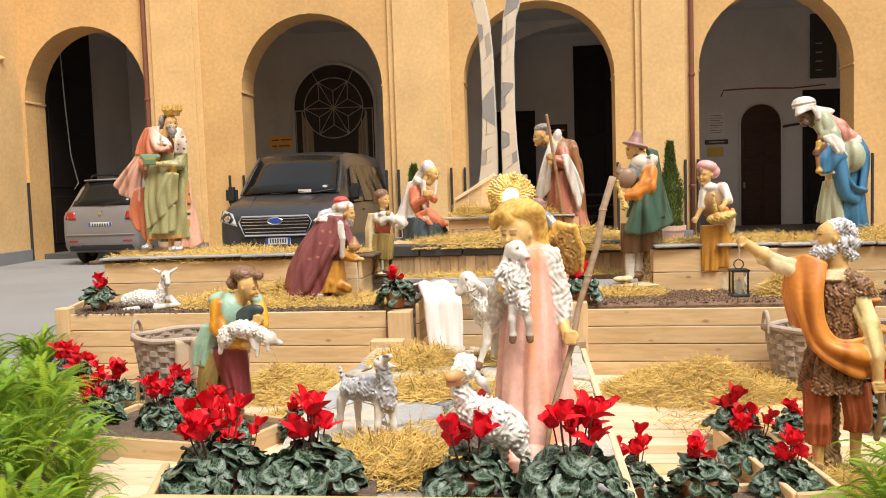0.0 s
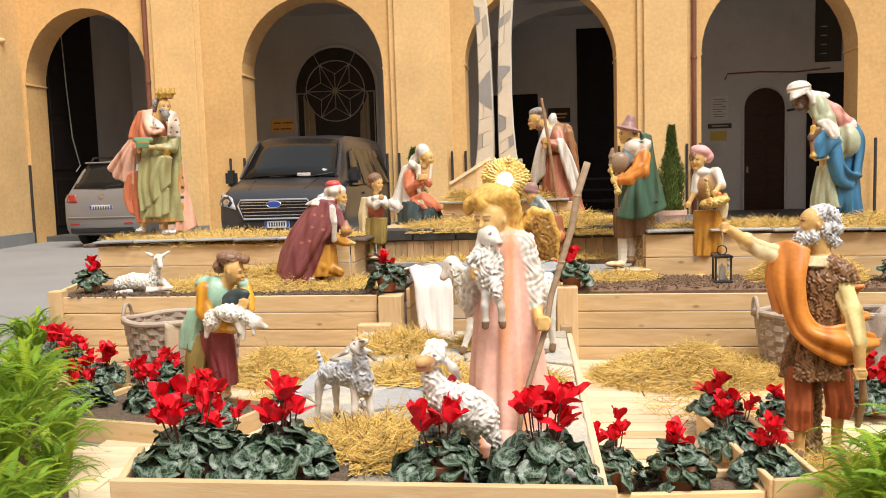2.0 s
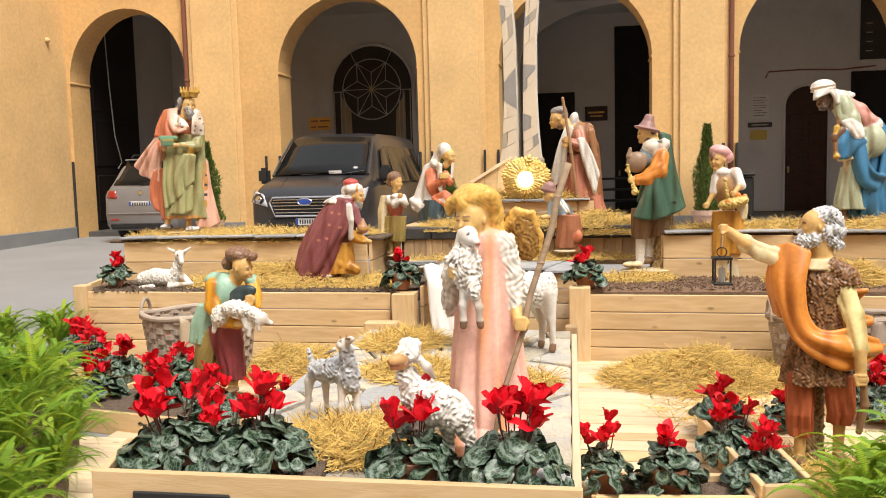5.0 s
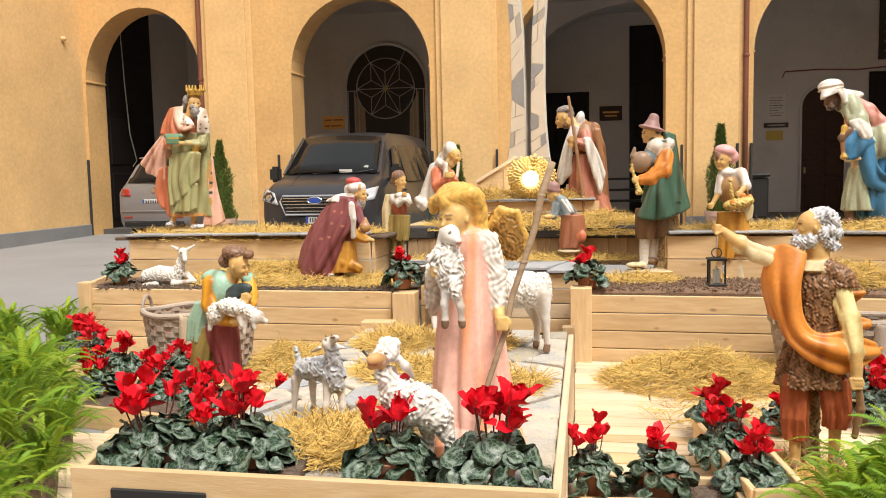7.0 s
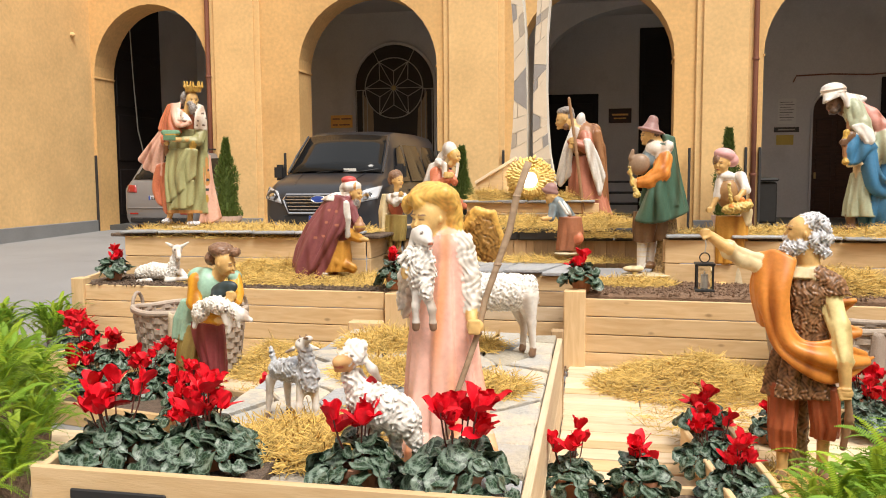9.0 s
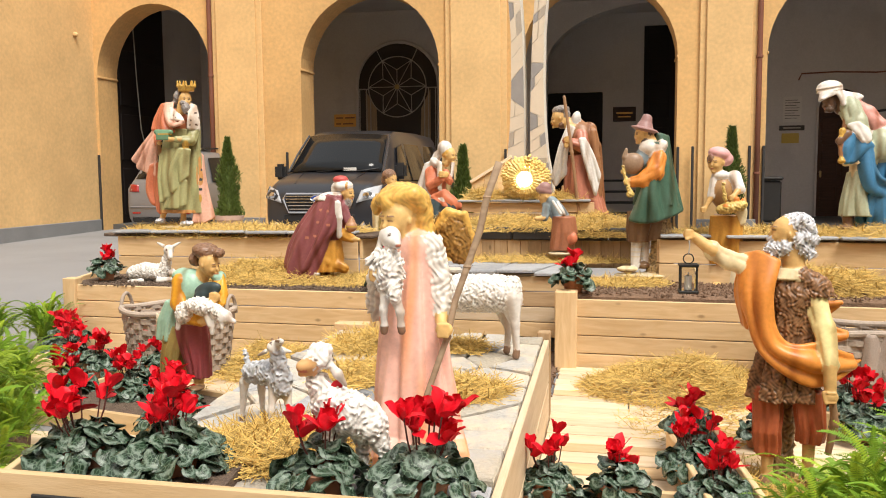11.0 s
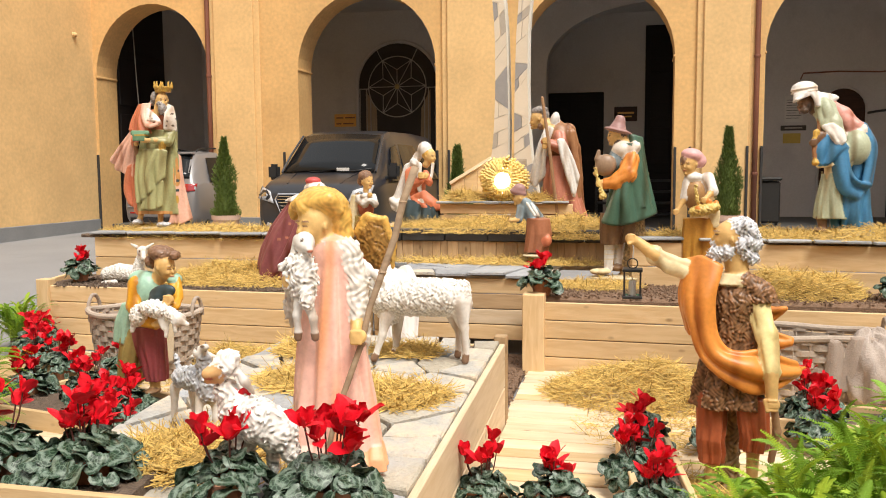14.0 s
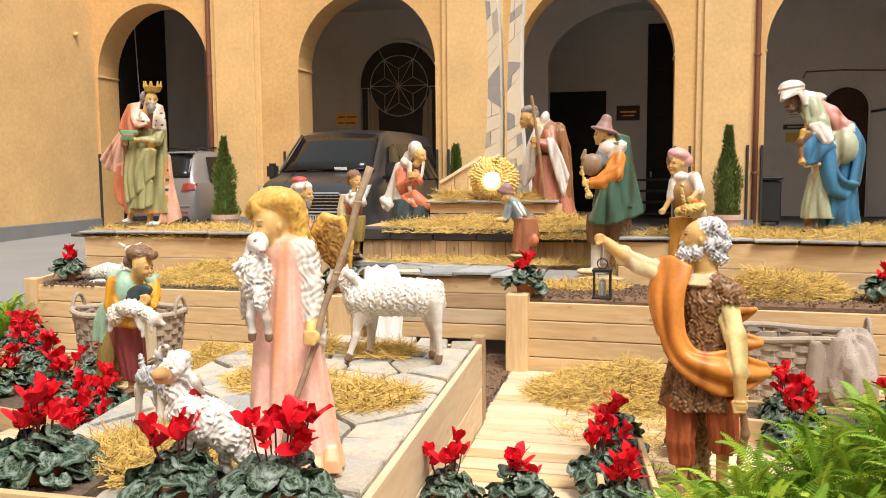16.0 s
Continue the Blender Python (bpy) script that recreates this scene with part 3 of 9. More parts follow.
planter([(0.345, 3.32), (0.97, 3.38), (0.95, 3.62), (0.345, 3.58)], -0.1, -0.005, "low pine trough of red cyclamens on the deck")
planter([(1.00, 3.36), (1.20, 3.40), (1.10, 4.32), (0.88, 4.28)], -0.1, 0.05, "low pine trough of red cyclamens beside the old shepherd")
planter([(-2.62, 4.22), (-1.60, 4.02), (-1.42, 4.52), (-2.50, 4.85)], -0.1, 0.03, "low pine trough of red cyclamens on the deck")
planter([(-3.30, 5.08), (-2.80, 4.98), (-2.75, 5.35), (-3.25, 5.45)], -0.1, 0.06, "low pine trough of red cyclamens near the basket")
planter([(1.55, 4.75), (2.9, 4.55), (2.95, 4.95), (1.60, 5.10)], -0.1, 0.05, "low pine trough of red cyclamens behind the old shepherd")


# ---- painted statues ----
PAINT = {
    "skin": (0.64, 0.40, 0.15), "fair": (0.71, 0.47, 0.18), "dark": (0.16, 0.085, 0.045), "lip": (0.50, 0.17, 0.10),
    "eye": (0.10, 0.06, 0.04), "gold": (0.52, 0.31, 0.06), "wing": (0.30, 0.155, 0.035), "goldhair": (0.66, 0.39, 0.09), "brownhair": (0.22, 0.12, 0.07),
    "darkhair": (0.09, 0.055, 0.035), "greyhair": (0.25, 0.22, 0.20), "silver": (0.55, 0.55, 0.57), "white": (0.70, 0.67, 0.62),
    "ermine": (0.70, 0.62, 0.53), "wool": (0.70, 0.665, 0.61), "goat": (0.42, 0.43, 0.45), "feather": (0.68, 0.63, 0.56),
    "pink": (0.82, 0.50, 0.41), "hem": (0.80, 0.38, 0.20), "coral": (0.60, 0.19, 0.095), "peach": (0.74, 0.43, 0.32), "sage": (0.36, 0.35, 0.165),
    "emerald": (0.14, 0.26, 0.15), "band": (0.55, 0.27, 0.09), "burgundy": (0.24, 0.075, 0.08), "ochre": (0.55, 0.27, 0.045),
    "olive": (0.34, 0.25, 0.08), "brick": (0.42, 0.11, 0.06), "cream": (0.72, 0.60, 0.36), "yellow": (0.70, 0.58, 0.27), "teal": (0.035, 0.055, 0.06),
    "rose": (0.46, 0.18, 0.115), "brown": (0.30, 0.14, 0.06), "umber": (0.21, 0.12, 0.06), "bark": (0.30, 0.20, 0.09), "green": (0.06, 0.125, 0.085),
    "orange": (0.66, 0.245, 0.045), "leather": (0.29, 0.19, 0.12), "mauve": (0.32, 0.18, 0.165), "rust": (0.36, 0.14, 0.07), "bluegrey": (0.21, 0.26, 0.28),
    "vest": (0.36, 0.20, 0.08), "scarf": (0.66, 0.36, 0.35), "straw": (0.58, 0.42, 0.13), "fruit": (0.66, 0.22, 0.04), "rosepink": (0.56, 0.26, 0.21),
    "palegreen": (0.42, 0.45, 0.31), "blue": (0.055, 0.19, 0.34), "mint": (0.33, 0.52, 0.40), "amber": (0.66, 0.31, 0.02), "maroon": (0.27, 0.06, 0.065),
    "fur": (0.20, 0.10, 0.045), "redcloth": (0.44, 0.115, 0.045), "tan": (0.62, 0.36, 0.15), "hoof": (0.22, 0.13, 0.08), "wood": (0.33, 0.19, 0.10),
    "stone": (0.60, 0.50, 0.33), "copper": (0.42, 0.22, 0.12), "redcap": (0.50, 0.08, 0.07),
}
# relief of the carved surfaces: depth and spacing in metres
RELIEF = {"wool": (0.0064, 0.024), "goat": (0.0062, 0.022), "feather": (0.0050, 0.032), "silver": (0.0062, 0.023), "greyhair": (0.004, 0.02),
          "goldhair": (0.0016, 0.026), "brownhair": (0.004, 0.022), "darkhair": (0.003, 0.02), "fur": (0.0045, 0.024), "bark": (0.006, 0.03),
          "straw": (0.006, 0.03), "gold": (0.002, 0.02), "wing": (0.004, 0.02)}
# brushed paint that also puts relief shading in the colour: tips paler, hollows darker
BRUSHED_SHADE = {"fur": 0.6, "silver": 0.38, "bark": 0.45, "greyhair": 0.4, "goat": 0.3, "wool": 0.38, "feather": 0.28, "wing": 0.4}


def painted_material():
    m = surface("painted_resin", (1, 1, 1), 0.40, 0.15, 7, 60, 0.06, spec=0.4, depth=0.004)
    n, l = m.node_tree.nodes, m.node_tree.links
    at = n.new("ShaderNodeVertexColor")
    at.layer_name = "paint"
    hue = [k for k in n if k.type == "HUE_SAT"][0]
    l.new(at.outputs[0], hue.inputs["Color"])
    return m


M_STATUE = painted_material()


CLOTH = {"pink", "coral", "peach", "sage", "burgundy", "ochre", "olive", "white", "cream", "yellow", "teal", "rose", "brown", "green", "orange", "palegreen", "blue", "mint", "amber", "maroon", "redcloth", "rosepink", "ermine", "umber", "bluegrey"}


class Statue:
    """A figure blended from rounded forms; local x to the right, y away, z up."""

    def __init__(self, voxel):
        self.h, self.forms, self.marks = voxel, [], []

    def cap(self, a, b, ra, rb, col, k=0.012):
        a, b = np.array(a, float), np.array(b, float)
        r = max(ra, rb)

        cloth = col in CLOTH and r > 0.014
        thin = np.array((1.0, 1.35, 1.0)) if cloth else np.ones(3)
        folds = 4 + int(r * 30)

        def f(p):
            d = (b - a) * thin
            q = (p - a) * thin
            s = np.clip((q @ d) / max(d @ d, 1e-9), 0, 1)
            e = q - s[..., None] * d
            rad = ra + (rb - ra) * s
            if cloth:
                n = d / max(np.linalg.norm(d), 1e-6)
                u = np.cross(n, (0.2, 0.9, 0.1))
                u /= max(np.linalg.norm(u), 1e-6)
                th = np.arctan2(e @ np.cross(n, u), e @ u)
                rad = rad * (0.95 + 0.07 * np.cos(3 * th + 2.5 * s + a[2] * 9) + 0.075 * (2 * np.abs(np.cos((folds * th - 2.5 * s + 0.9 * np.sin(2 * th + 2 * s)) / 2)) - 1))
            return np.linalg.norm(e, axis=-1) - rad
        self.forms.append((f, np.minimum(a, b) - r, np.maximum(a, b) + r, col, k))
        return self

    def ell(self, c, r, col, tilt=0.0, k=0.012, turn=0.0):
        c, r = np.array(c, float), np.array(r, float)
        m = np.array(Euler((0, radians(tilt), radians(turn))).to_matrix())
        big = r.max() if (tilt or turn) else r

        def f(p):
            q = (p - c) @ m
            g = np.linalg.norm(q / r, axis=-1)
            return (g - 1) * g / np.maximum(np.linalg.norm(q / (r * r), axis=-1), 1e-6)
        self.forms.append((f, c - big, c + big, col, k))
        return self

    def box(self, c, half, col, tilt=0.0, k=0.004):
        c, half = np.array(c, float), np.array(half, float)
        m = np.array(Euler((0, radians(tilt), 0)).to_matrix())

        def f(p):
            q = np.abs((p - c) @ m) - half + 0.004
            return np.linalg.norm(np.maximum(q, 0), axis=-1) + np.minimum(q.max(-1), 0) - 0.004
        big = half if not tilt else half.max() * 1.4
        self.forms.append((f, c - big, c + big, col, k))
        return self

    def robe(self, levels, col, folds=8, deep=0.008, k=0.014, phase=0.0):
        """A draped skirt: levels of (x, y, z, rx, ry) from the top down, folds deepening towards the hem."""
        lv = np.array(sorted(levels, key=lambda v: v[2]), float)
        z0, z1 = lv[0, 2], lv[-1, 2]

        def f(p):
            z = np.clip(p[..., 2], z0, z1)
            cx, cy, rx, ry = (np.interp(z, lv[:, 2], lv[:, i]) for i in (0, 1, 3, 4))
            dx, dy = p[..., 0] - cx, p[..., 1] - cy
            th = np.arctan2(dy / ry, dx / rx)
            w = 0.25 + 0.75 * (z1 - z) / (z1 - z0)
            run = folds * th + phase + 1.1 * np.sin(4 * z + phase) + 1.5 * np.sin(2 * th + phase)
            fold = 1.75 * deep * w * ((2 * np.abs(np.cos(run / 2)) - 1.0) * (0.7 + 0.3 * np.sin(3 * th + 5 * phase + 3 * z)) + 0.35 * np.cos((folds + 5) * th + 2 * phase - 7 * z))
            side = (np.sqrt((dx / rx) ** 2 + (dy / ry) ** 2) - 1) * np.minimum(rx, ry) - fold
            return np.maximum(side, np.abs(p[..., 2] - (z0 + z1) / 2) - (z1 - z0) / 2)
        wide = lv[:, 3:5].max(0) + deep * 1.6
        self.forms.append((f, np.array((lv[:, 0].min() - wide[0], lv[:, 1].min() - wide[1], z0)), np.array((lv[:, 0].max() + wide[0], lv[:, 1].max() + wide[1], z1)), col, k))
        return self

    def drape(self, lines, r, col, wave=0.95):
        """Hanging cloth: long ribs that run smoothly through a row of edge lines, blended into soft folds."""
        lines = [np.array(e, float) for e in lines]

        def along(line, f):
            g = f * (len(line) - 1)
            i = min(int(g), len(line) - 2)
            return line[i] + (line[i + 1] - line[i]) * (g - i)
        wide = max(np.linalg.norm(np.diff(e, axis=0), axis=1).sum() for e in lines)
        thin = max(0.62 * r, 1.35 * self.h)
        n = max(4, int(wide / (thin * 0.85)))
        for i in range(n + 1):
            key = [along(e, i / n) for e in lines]
            key = [2 * key[0] - key[1]] + key + [2 * key[-1] - key[-2]]
            pts = []
            for j in range(1, len(key) - 2):
                p0, p1, p2, p3 = key[j - 1:j + 3]
                for u in (0.0, 0.25, 0.5, 0.75):
                    pts.append(0.5 * (2 * p1 + (p2 - p0) * u + (2 * p0 - 5 * p1 + 4 * p2 - p3) * u * u + (3 * p1 - p0 - 3 * p2 + p3) * u ** 3))
            pts.append(key[-2])
            across = i * wide / n / r
            for j, q in enumerate(pts):
                run = across * 1.2 + n + 0.10 * j + 0.5 * math.sin(0.35 * j + n)
                pleat = 2 * abs(math.cos(run / 2)) - 1
                q[1] -= r * wave * (pleat + 0.3 * math.sin(across * 0.7 + 0.2 * j)) * min(1.0, 0.35 + 0.15 * j)
            self.forms.append(self.rib(np.array(pts), thin, col, thin * 0.85))
        return self

    def sheet(self, top, bottom, r, col):
        return self.drape([top, bottom], r, col)

    @staticmethod
    def rib(pts, r, col, k):
        def f(p):
            best = None
            for a, b in zip(pts[:-1], pts[1:]):
                d, q = b - a, p - a
                s = np.clip((q @ d) / max(d @ d, 1e-9), 0, 1)
                e = np.linalg.norm(q - s[..., None] * d, axis=-1)
                best = e if best is None else np.minimum(best, e)
            return best - r
        return (f, pts.min(0) - r, pts.max(0) + r, col, k)

    def mark(self, c, r, col):
        """Paint alone, inside a box-like patch."""
        self.marks.append((np.array(c, float), np.array(r, float), col))
        return self

    def head(self, c, r, face, skin="skin", nod=0.0, shut=False):
        """Skull, face, nose, brows, eyes, mouth, chin and ears. face: 0 looks at -y, 90 looks at +x."""
        c = np.array(c, float)
        a = radians(face)
        fw, sd = np.array((math.sin(a), -math.cos(a), -math.sin(radians(nod)))), np.array((math.cos(a), math.sin(a), 0))
        up = np.array((0, 0, 1.0))
        self.ell(c + up * 0.15 * r, (r, r * 1.02, r * 1.12), skin)
        self.ell(c + fw * 0.22 * r - up * 0.35 * r, (r * 0.78, r * 0.78, r * 0.98), skin)
        self.cap(c + fw * 0.94 * r + up * 0.22 * r, c + fw * 1.13 * r - up * 0.20 * r, r * 0.075, r * 0.125, skin, 0.004)
        self.ell(c + fw * 0.74 * r - up * 1.06 * r, (r * 0.26, r * 0.26, r * 0.20), skin)
        self.ell(c + fw * 0.90 * r - up * 0.60 * r, (r * 0.24, r * 0.20, r * 0.10), skin, 0, 0.005)
        for s in (-1, 1):
            self.ell(c + fw * 0.86 * r + sd * s * 0.36 * r + up * 0.34 * r, (r * 0.27, r * 0.18, r * 0.09), skin, 0, 0.005)
            self.ell(c + fw * 0.76 * r + sd * s * 0.42 * r - up * 0.30 * r, (r * 0.26, r * 0.22, r * 0.24), skin, 0, 0.01)
            self.ell(c + sd * s * 1.0 * r - up * 0.1 * r, (r * 0.13, r * 0.20, r * 0.27), skin, 0, 0.004)
            self.mark(c + fw * 0.95 * r + sd * s * 0.36 * r + up * 0.13 * r, (r * 0.18, r * 0.25, r * 0.045) if shut else (r * 0.15, r * 0.25, r * 0.065), "brownhair" if shut else "eye")
            self.mark(c + fw * 0.95 * r + sd * s * 0.36 * r + up * 0.40 * r, (r * 0.22, r * 0.25, r * 0.045), "brownhair")
        self.mark(c + fw * 0.98 * r - up * 0.62 * r, (r * 0.20, r * 0.28, r * 0.065), "lip")
        return self

    def grip(self, c, r, skin="skin", along=(1, 0, 0)):
        """A closed hand: palm and four curled fingers side by side."""
        c, d = np.array(c, float), np.array(along, float)
        self.ell(c, (r, r * 0.8, r * 0.85), skin)
        for i in range(4):
            o = c + np.array((0, -0.55 * r, (0.62 - 0.42 * i) * r))
            self.cap(o - d * 0.5 * r, o + d * 0.5 * r, r * 0.24, r * 0.22, skin, 0.003)
        return self

    def build(self, name, at, label):
        h = self.h
        lo = np.min([f[1] for f in self.forms], 0) - 4 * h
        hi = np.max([f[2] for f in self.forms], 0) + 4 * h
        lo[2] = max(lo[2], -6 * h)
        n = np.ceil((hi - lo) / h).astype(int) + 1
        field = np.full(n, 0.05, np.float32)

        def relief(col, p):
            if col not in RELIEF:
                return 0.0
            amp, sp = RELIEF[col]
            w = 2 * math.pi / sp
            x, y, z = p[..., 0], p[..., 1], p[..., 2]
            wx = x + 0.4 * sp * np.sin(w * 0.31 * z + 1.0) + 0.3 * sp * np.sin(w * 0.23 * y)
            wz = z + 0.4 * sp * np.sin(w * 0.37 * x) + 0.3 * sp * np.sin(w * 0.29 * y + 2.0)
            return amp * (np.sin(w * wx) * np.sin(w * 0.8 * wz) + 0.6 * np.sin(w * 0.9 * y + 1.3 * np.sin(w * 0.5 * wz)) * np.cos(w * 0.6 * wx))
        for f, a, b, col, k in self.forms:
            i0 = np.clip(np.floor((a - 0.02 - k - lo) / h).astype(int), 0, n - 1)
            i1 = np.clip(np.ceil((b + 0.02 + k - lo) / h).astype(int) + 1, 1, n)
            if (i1 <= i0).any():
                continue
            ax = [lo[j] + h * np.arange(i0[j], i1[j]) for j in range(3)]
            p = np.stack(np.meshgrid(*ax, indexing="ij"), -1)
            d = f(p) - relief(col, p)
            s = field[i0[0]:i1[0], i0[1]:i1[1], i0[2]:i1[2]]
            e = np.maximum(k - np.abs(s - d), 0) / k
            s[...] = np.minimum(s, d) - e * e * k * 0.25
        field[..., 0] = 0.05
        inside = field < 0
        c0 = (slice(0, -1), slice(1, None))
        pos = np.zeros((*(n - 1), 3), np.float32)
        cnt = np.zeros(n - 1, np.float32)
        for axis in range(3):
            o1, o2 = [j for j in range(3) if j != axis]
            for u in (0, 1):
                for v in (0, 1):
                    sa, sb = [None] * 3, [None] * 3
                    sa[axis], sb[axis] = c0[0], c0[1]
                    sa[o1] = sb[o1] = c0[u]
                    sa[o2] = sb[o2] = c0[v]
                    fa, fb = field[tuple(sa)], field[tuple(sb)]
                    cross = (fa < 0) != (fb < 0)
                    t = np.where(cross, fa / np.where(cross, fa - fb, 1), 0)
                    cnt += cross
                    pos[..., axis] += t * cross
                    pos[..., o1] += u * cross
                    pos[..., o2] += v * cross
        live = cnt > 0
        index = np.full(n - 1, -1, np.int64)
        index[live] = np.arange(live.sum())
        cell = np.argwhere(live)
        verts = (cell + pos[live] / cnt[live][:, None]) * h + lo
        faces = []
        for axis in range(3):
            o1, o2 = (axis + 1) % 3, (axis + 2) % 3
            sa, sb = [slice(1, -1)] * 3, [slice(1, -1)] * 3
            sa[axis], sb[axis] = slice(0, -1), slice(1, None)
            ia, ib = inside[tuple(sa)], inside[tuple(sb)]
            at_ = np.argwhere(ia != ib)
            off = np.ones(3, int)
            off[axis] = 0
            e = at_ + off
            out = ia[tuple(at_.T)]
            q = []
            for u, v in ((1, 1), (0, 1), (0, 0), (1, 0)):
                g = e.copy()
                g[:, o1] -= u
                g[:, o2] -= v
                q.append(index[tuple(g.T)])
            q = np.stack(q, 1)
            q[~out] = q[~out][:, ::-1]
            faces.append(q)
        faces = np.concatenate(faces)
        faces = faces[(faces >= 0).all(1)]
        best = np.full(len(verts), 9.0)
        colour = np.zeros((len(verts), 4), np.float32)
        colour[:, 3] = 1
        for f, a, b, col, k in self.forms:
            near = ((verts > a - 0.03) & (verts < b + 0.03)).all(1)
            if not near.any():
                continue
            p = verts[near]
            d = f(p) - relief(col, p)
            ids = np.flatnonzero(near)
            win = d < best[ids] - 0.0005
            best[ids[win]] = d[win]
            base = np.array(PAINT[col])
            q = p[win]
            x, y, z = q[:, 0], q[:, 1], q[:, 2]
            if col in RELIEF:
                # shading of the carving goes into the paint: hollows darkened, tips lightened
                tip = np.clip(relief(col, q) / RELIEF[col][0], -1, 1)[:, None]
                colour[ids[win], :3] = np.clip(base * (1 + BRUSHED_SHADE.get(col, 0.22) * tip), 0, 0.85)
            elif col in ("skin", "fair", "dark"):
                rub = np.clip(np.sin(61 * x + 3 * np.sin(40 * z)) * np.sin(53 * z + 2 * y) + 0.3 * np.sin(130 * x + 90 * z), 0, 1)[:, None] * 0.22
                colour[ids[win], :3] = base * (1 - rub) + base * np.array((0.72, 0.55, 0.40)) * rub
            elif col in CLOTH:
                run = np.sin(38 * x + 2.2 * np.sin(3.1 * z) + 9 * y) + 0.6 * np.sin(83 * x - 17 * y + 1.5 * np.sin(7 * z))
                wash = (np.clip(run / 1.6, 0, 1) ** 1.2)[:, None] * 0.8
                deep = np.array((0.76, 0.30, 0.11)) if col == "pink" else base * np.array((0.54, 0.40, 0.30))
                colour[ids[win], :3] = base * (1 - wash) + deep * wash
            else:
                colour[ids[win], :3] = base
        for c, r, col in self.marks:
            hit = (np.abs((verts - c) / r) ** 4).sum(1) < 1
            colour[hit, :3] = PAINT[col]
        me = bpy.data.meshes.new(name)
        me.vertices.add(len(verts))
        me.vertices.foreach_set("co", verts.astype(np.float32).ravel())
        me.loops.add(len(faces) * 4)
        me.loops.foreach_set("vertex_index", faces.astype(np.int32).ravel())
        me.polygons.add(len(faces))
        me.polygons.foreach_set("loop_start", np.arange(0, len(faces) * 4, 4, dtype=np.int32))
        me.update(calc_edges=True)
        me.shade_smooth()
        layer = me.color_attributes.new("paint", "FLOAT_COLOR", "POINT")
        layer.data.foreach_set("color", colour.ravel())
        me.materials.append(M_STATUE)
        ob = new(name, me)
        ob.matrix_basis = at
        return tagged(ob, label, "statue", "nativity statues")


figure = Statue(0.005)
figure.robe([(0.003, 0.000, 0.717, 0.054, 0.043), (0.002, 0.000, 0.604, 0.078, 0.059), (0.003, 0.000, 0.479, 0.096, 0.072), (0.006, 0.000, 0.333, 0.113, 0.084), (0.009, 0.000, 0.185, 0.129, 0.094), (0.015, -0.010, 0.060, 0.136, 0.108), (0.020, -0.030, 0.012, 0.150, 0.142), (0.024, -0.035, -0.075, 0.160, 0.152)], "pink", 9, 0.011, phase=0.4)
figure.drape([[(0.075, -0.020, 0.340), (0.093, 0.020, 0.322)], [(0.101, -0.040, 0.201), (0.120, 0.030, 0.172)], [(0.127, -0.060, 0.073), (0.148, 0.030, 0.045)], [(0.139, -0.070, -0.011), (0.179, 0.030, -0.033)]], 0.018, "pink")
figure.mark((0.022, 0.000, -0.072), (0.153, 0.264, 0.043), "hem")
figure.mark((0.149, 0.000, -0.009), (0.067, 0.264, 0.058), "hem")
figure.ell((0.002, 0.000, 0.671), (0.075, 0.056, 0.067), "pink")
figure.cap((0.065, 0.000, 0.685), (0.094, -0.010, 0.577), 0.038, 0.037, "feather")
figure.cap((0.094, -0.010, 0.577), (0.103, -0.030, 0.477), 0.037, 0.035, "feather")
figure.cap((0.100, -0.020, 0.486), (0.103, 0.000, 0.400), 0.035, 0.031, "feather")
figure.cap((0.103, 0.000, 0.400), (0.102, 0.010, 0.340), 0.031, 0.016, "feather")
figure.cap((0.108, -0.050, 0.461), (0.114, -0.075, 0.435), 0.019, 0.018, "fair")
figure.grip((0.128, -0.105, 0.425), 0.029, "fair")
figure.cap((-0.059, 0.000, 0.670), (-0.107, -0.050, 0.577), 0.035, 0.033, "feather")
figure.cap((-0.115, -0.030, 0.574), (-0.129, -0.010, 0.477), 0.032, 0.027, "feather")
figure.cap((-0.129, -0.010, 0.477), (-0.132, 0.000, 0.438), 0.027, 0.015, "feather")
figure.grip((-0.091, -0.120, 0.597), 0.022, "fair")
figure.cap((-0.001, 0.000, 0.702), (-0.022, 0.000, 0.743), 0.035, 0.033, "fair")
figure.head((-0.042, -0.015, 0.771), 0.056, -34, "fair", nod=12, shut=True)
figure.ell((-0.022, -0.036, 0.843), (0.067, 0.032, 0.023), "goldhair", tilt=-6)
figure.ell((-0.066, -0.045, 0.819), (0.025, 0.026, 0.025), "goldhair", tilt=-40)
figure.ell((-0.029, 0.020, 0.837), (0.086, 0.081, 0.056), "goldhair", tilt=8)
figure.ell((0.028, 0.035, 0.782), (0.035, 0.053, 0.063), "goldhair")
figure.ell((0.039, 0.040, 0.733), (0.029, 0.040, 0.029), "goldhair")
figure.ell((-0.081, -0.018, 0.841), (0.042, 0.044, 0.025), "goldhair", tilt=-28)
figure.ell((-0.121, 0.005, 0.813), (0.019, 0.026, 0.033), "goldhair")
figure.cap((-0.038, -0.035, 0.863), (0.019, -0.045, 0.852), 0.019, 0.021, "goldhair")
figure.cap((0.019, -0.045, 0.852), (0.041, -0.020, 0.816), 0.021, 0.017, "goldhair")
figure.ell((-0.013, 0.065, 0.754), (0.046, 0.040, 0.054), "goldhair")
figure.robe([(0.003, 0.000, 0.715, 0.054, 0.044), (0.002, 0.000, 0.691, 0.062, 0.048)], "white", 12, 0.004, phase=0)
figure.ell((-0.043, -0.105, 0.718), (0.033, 0.028, 0.036), "white")
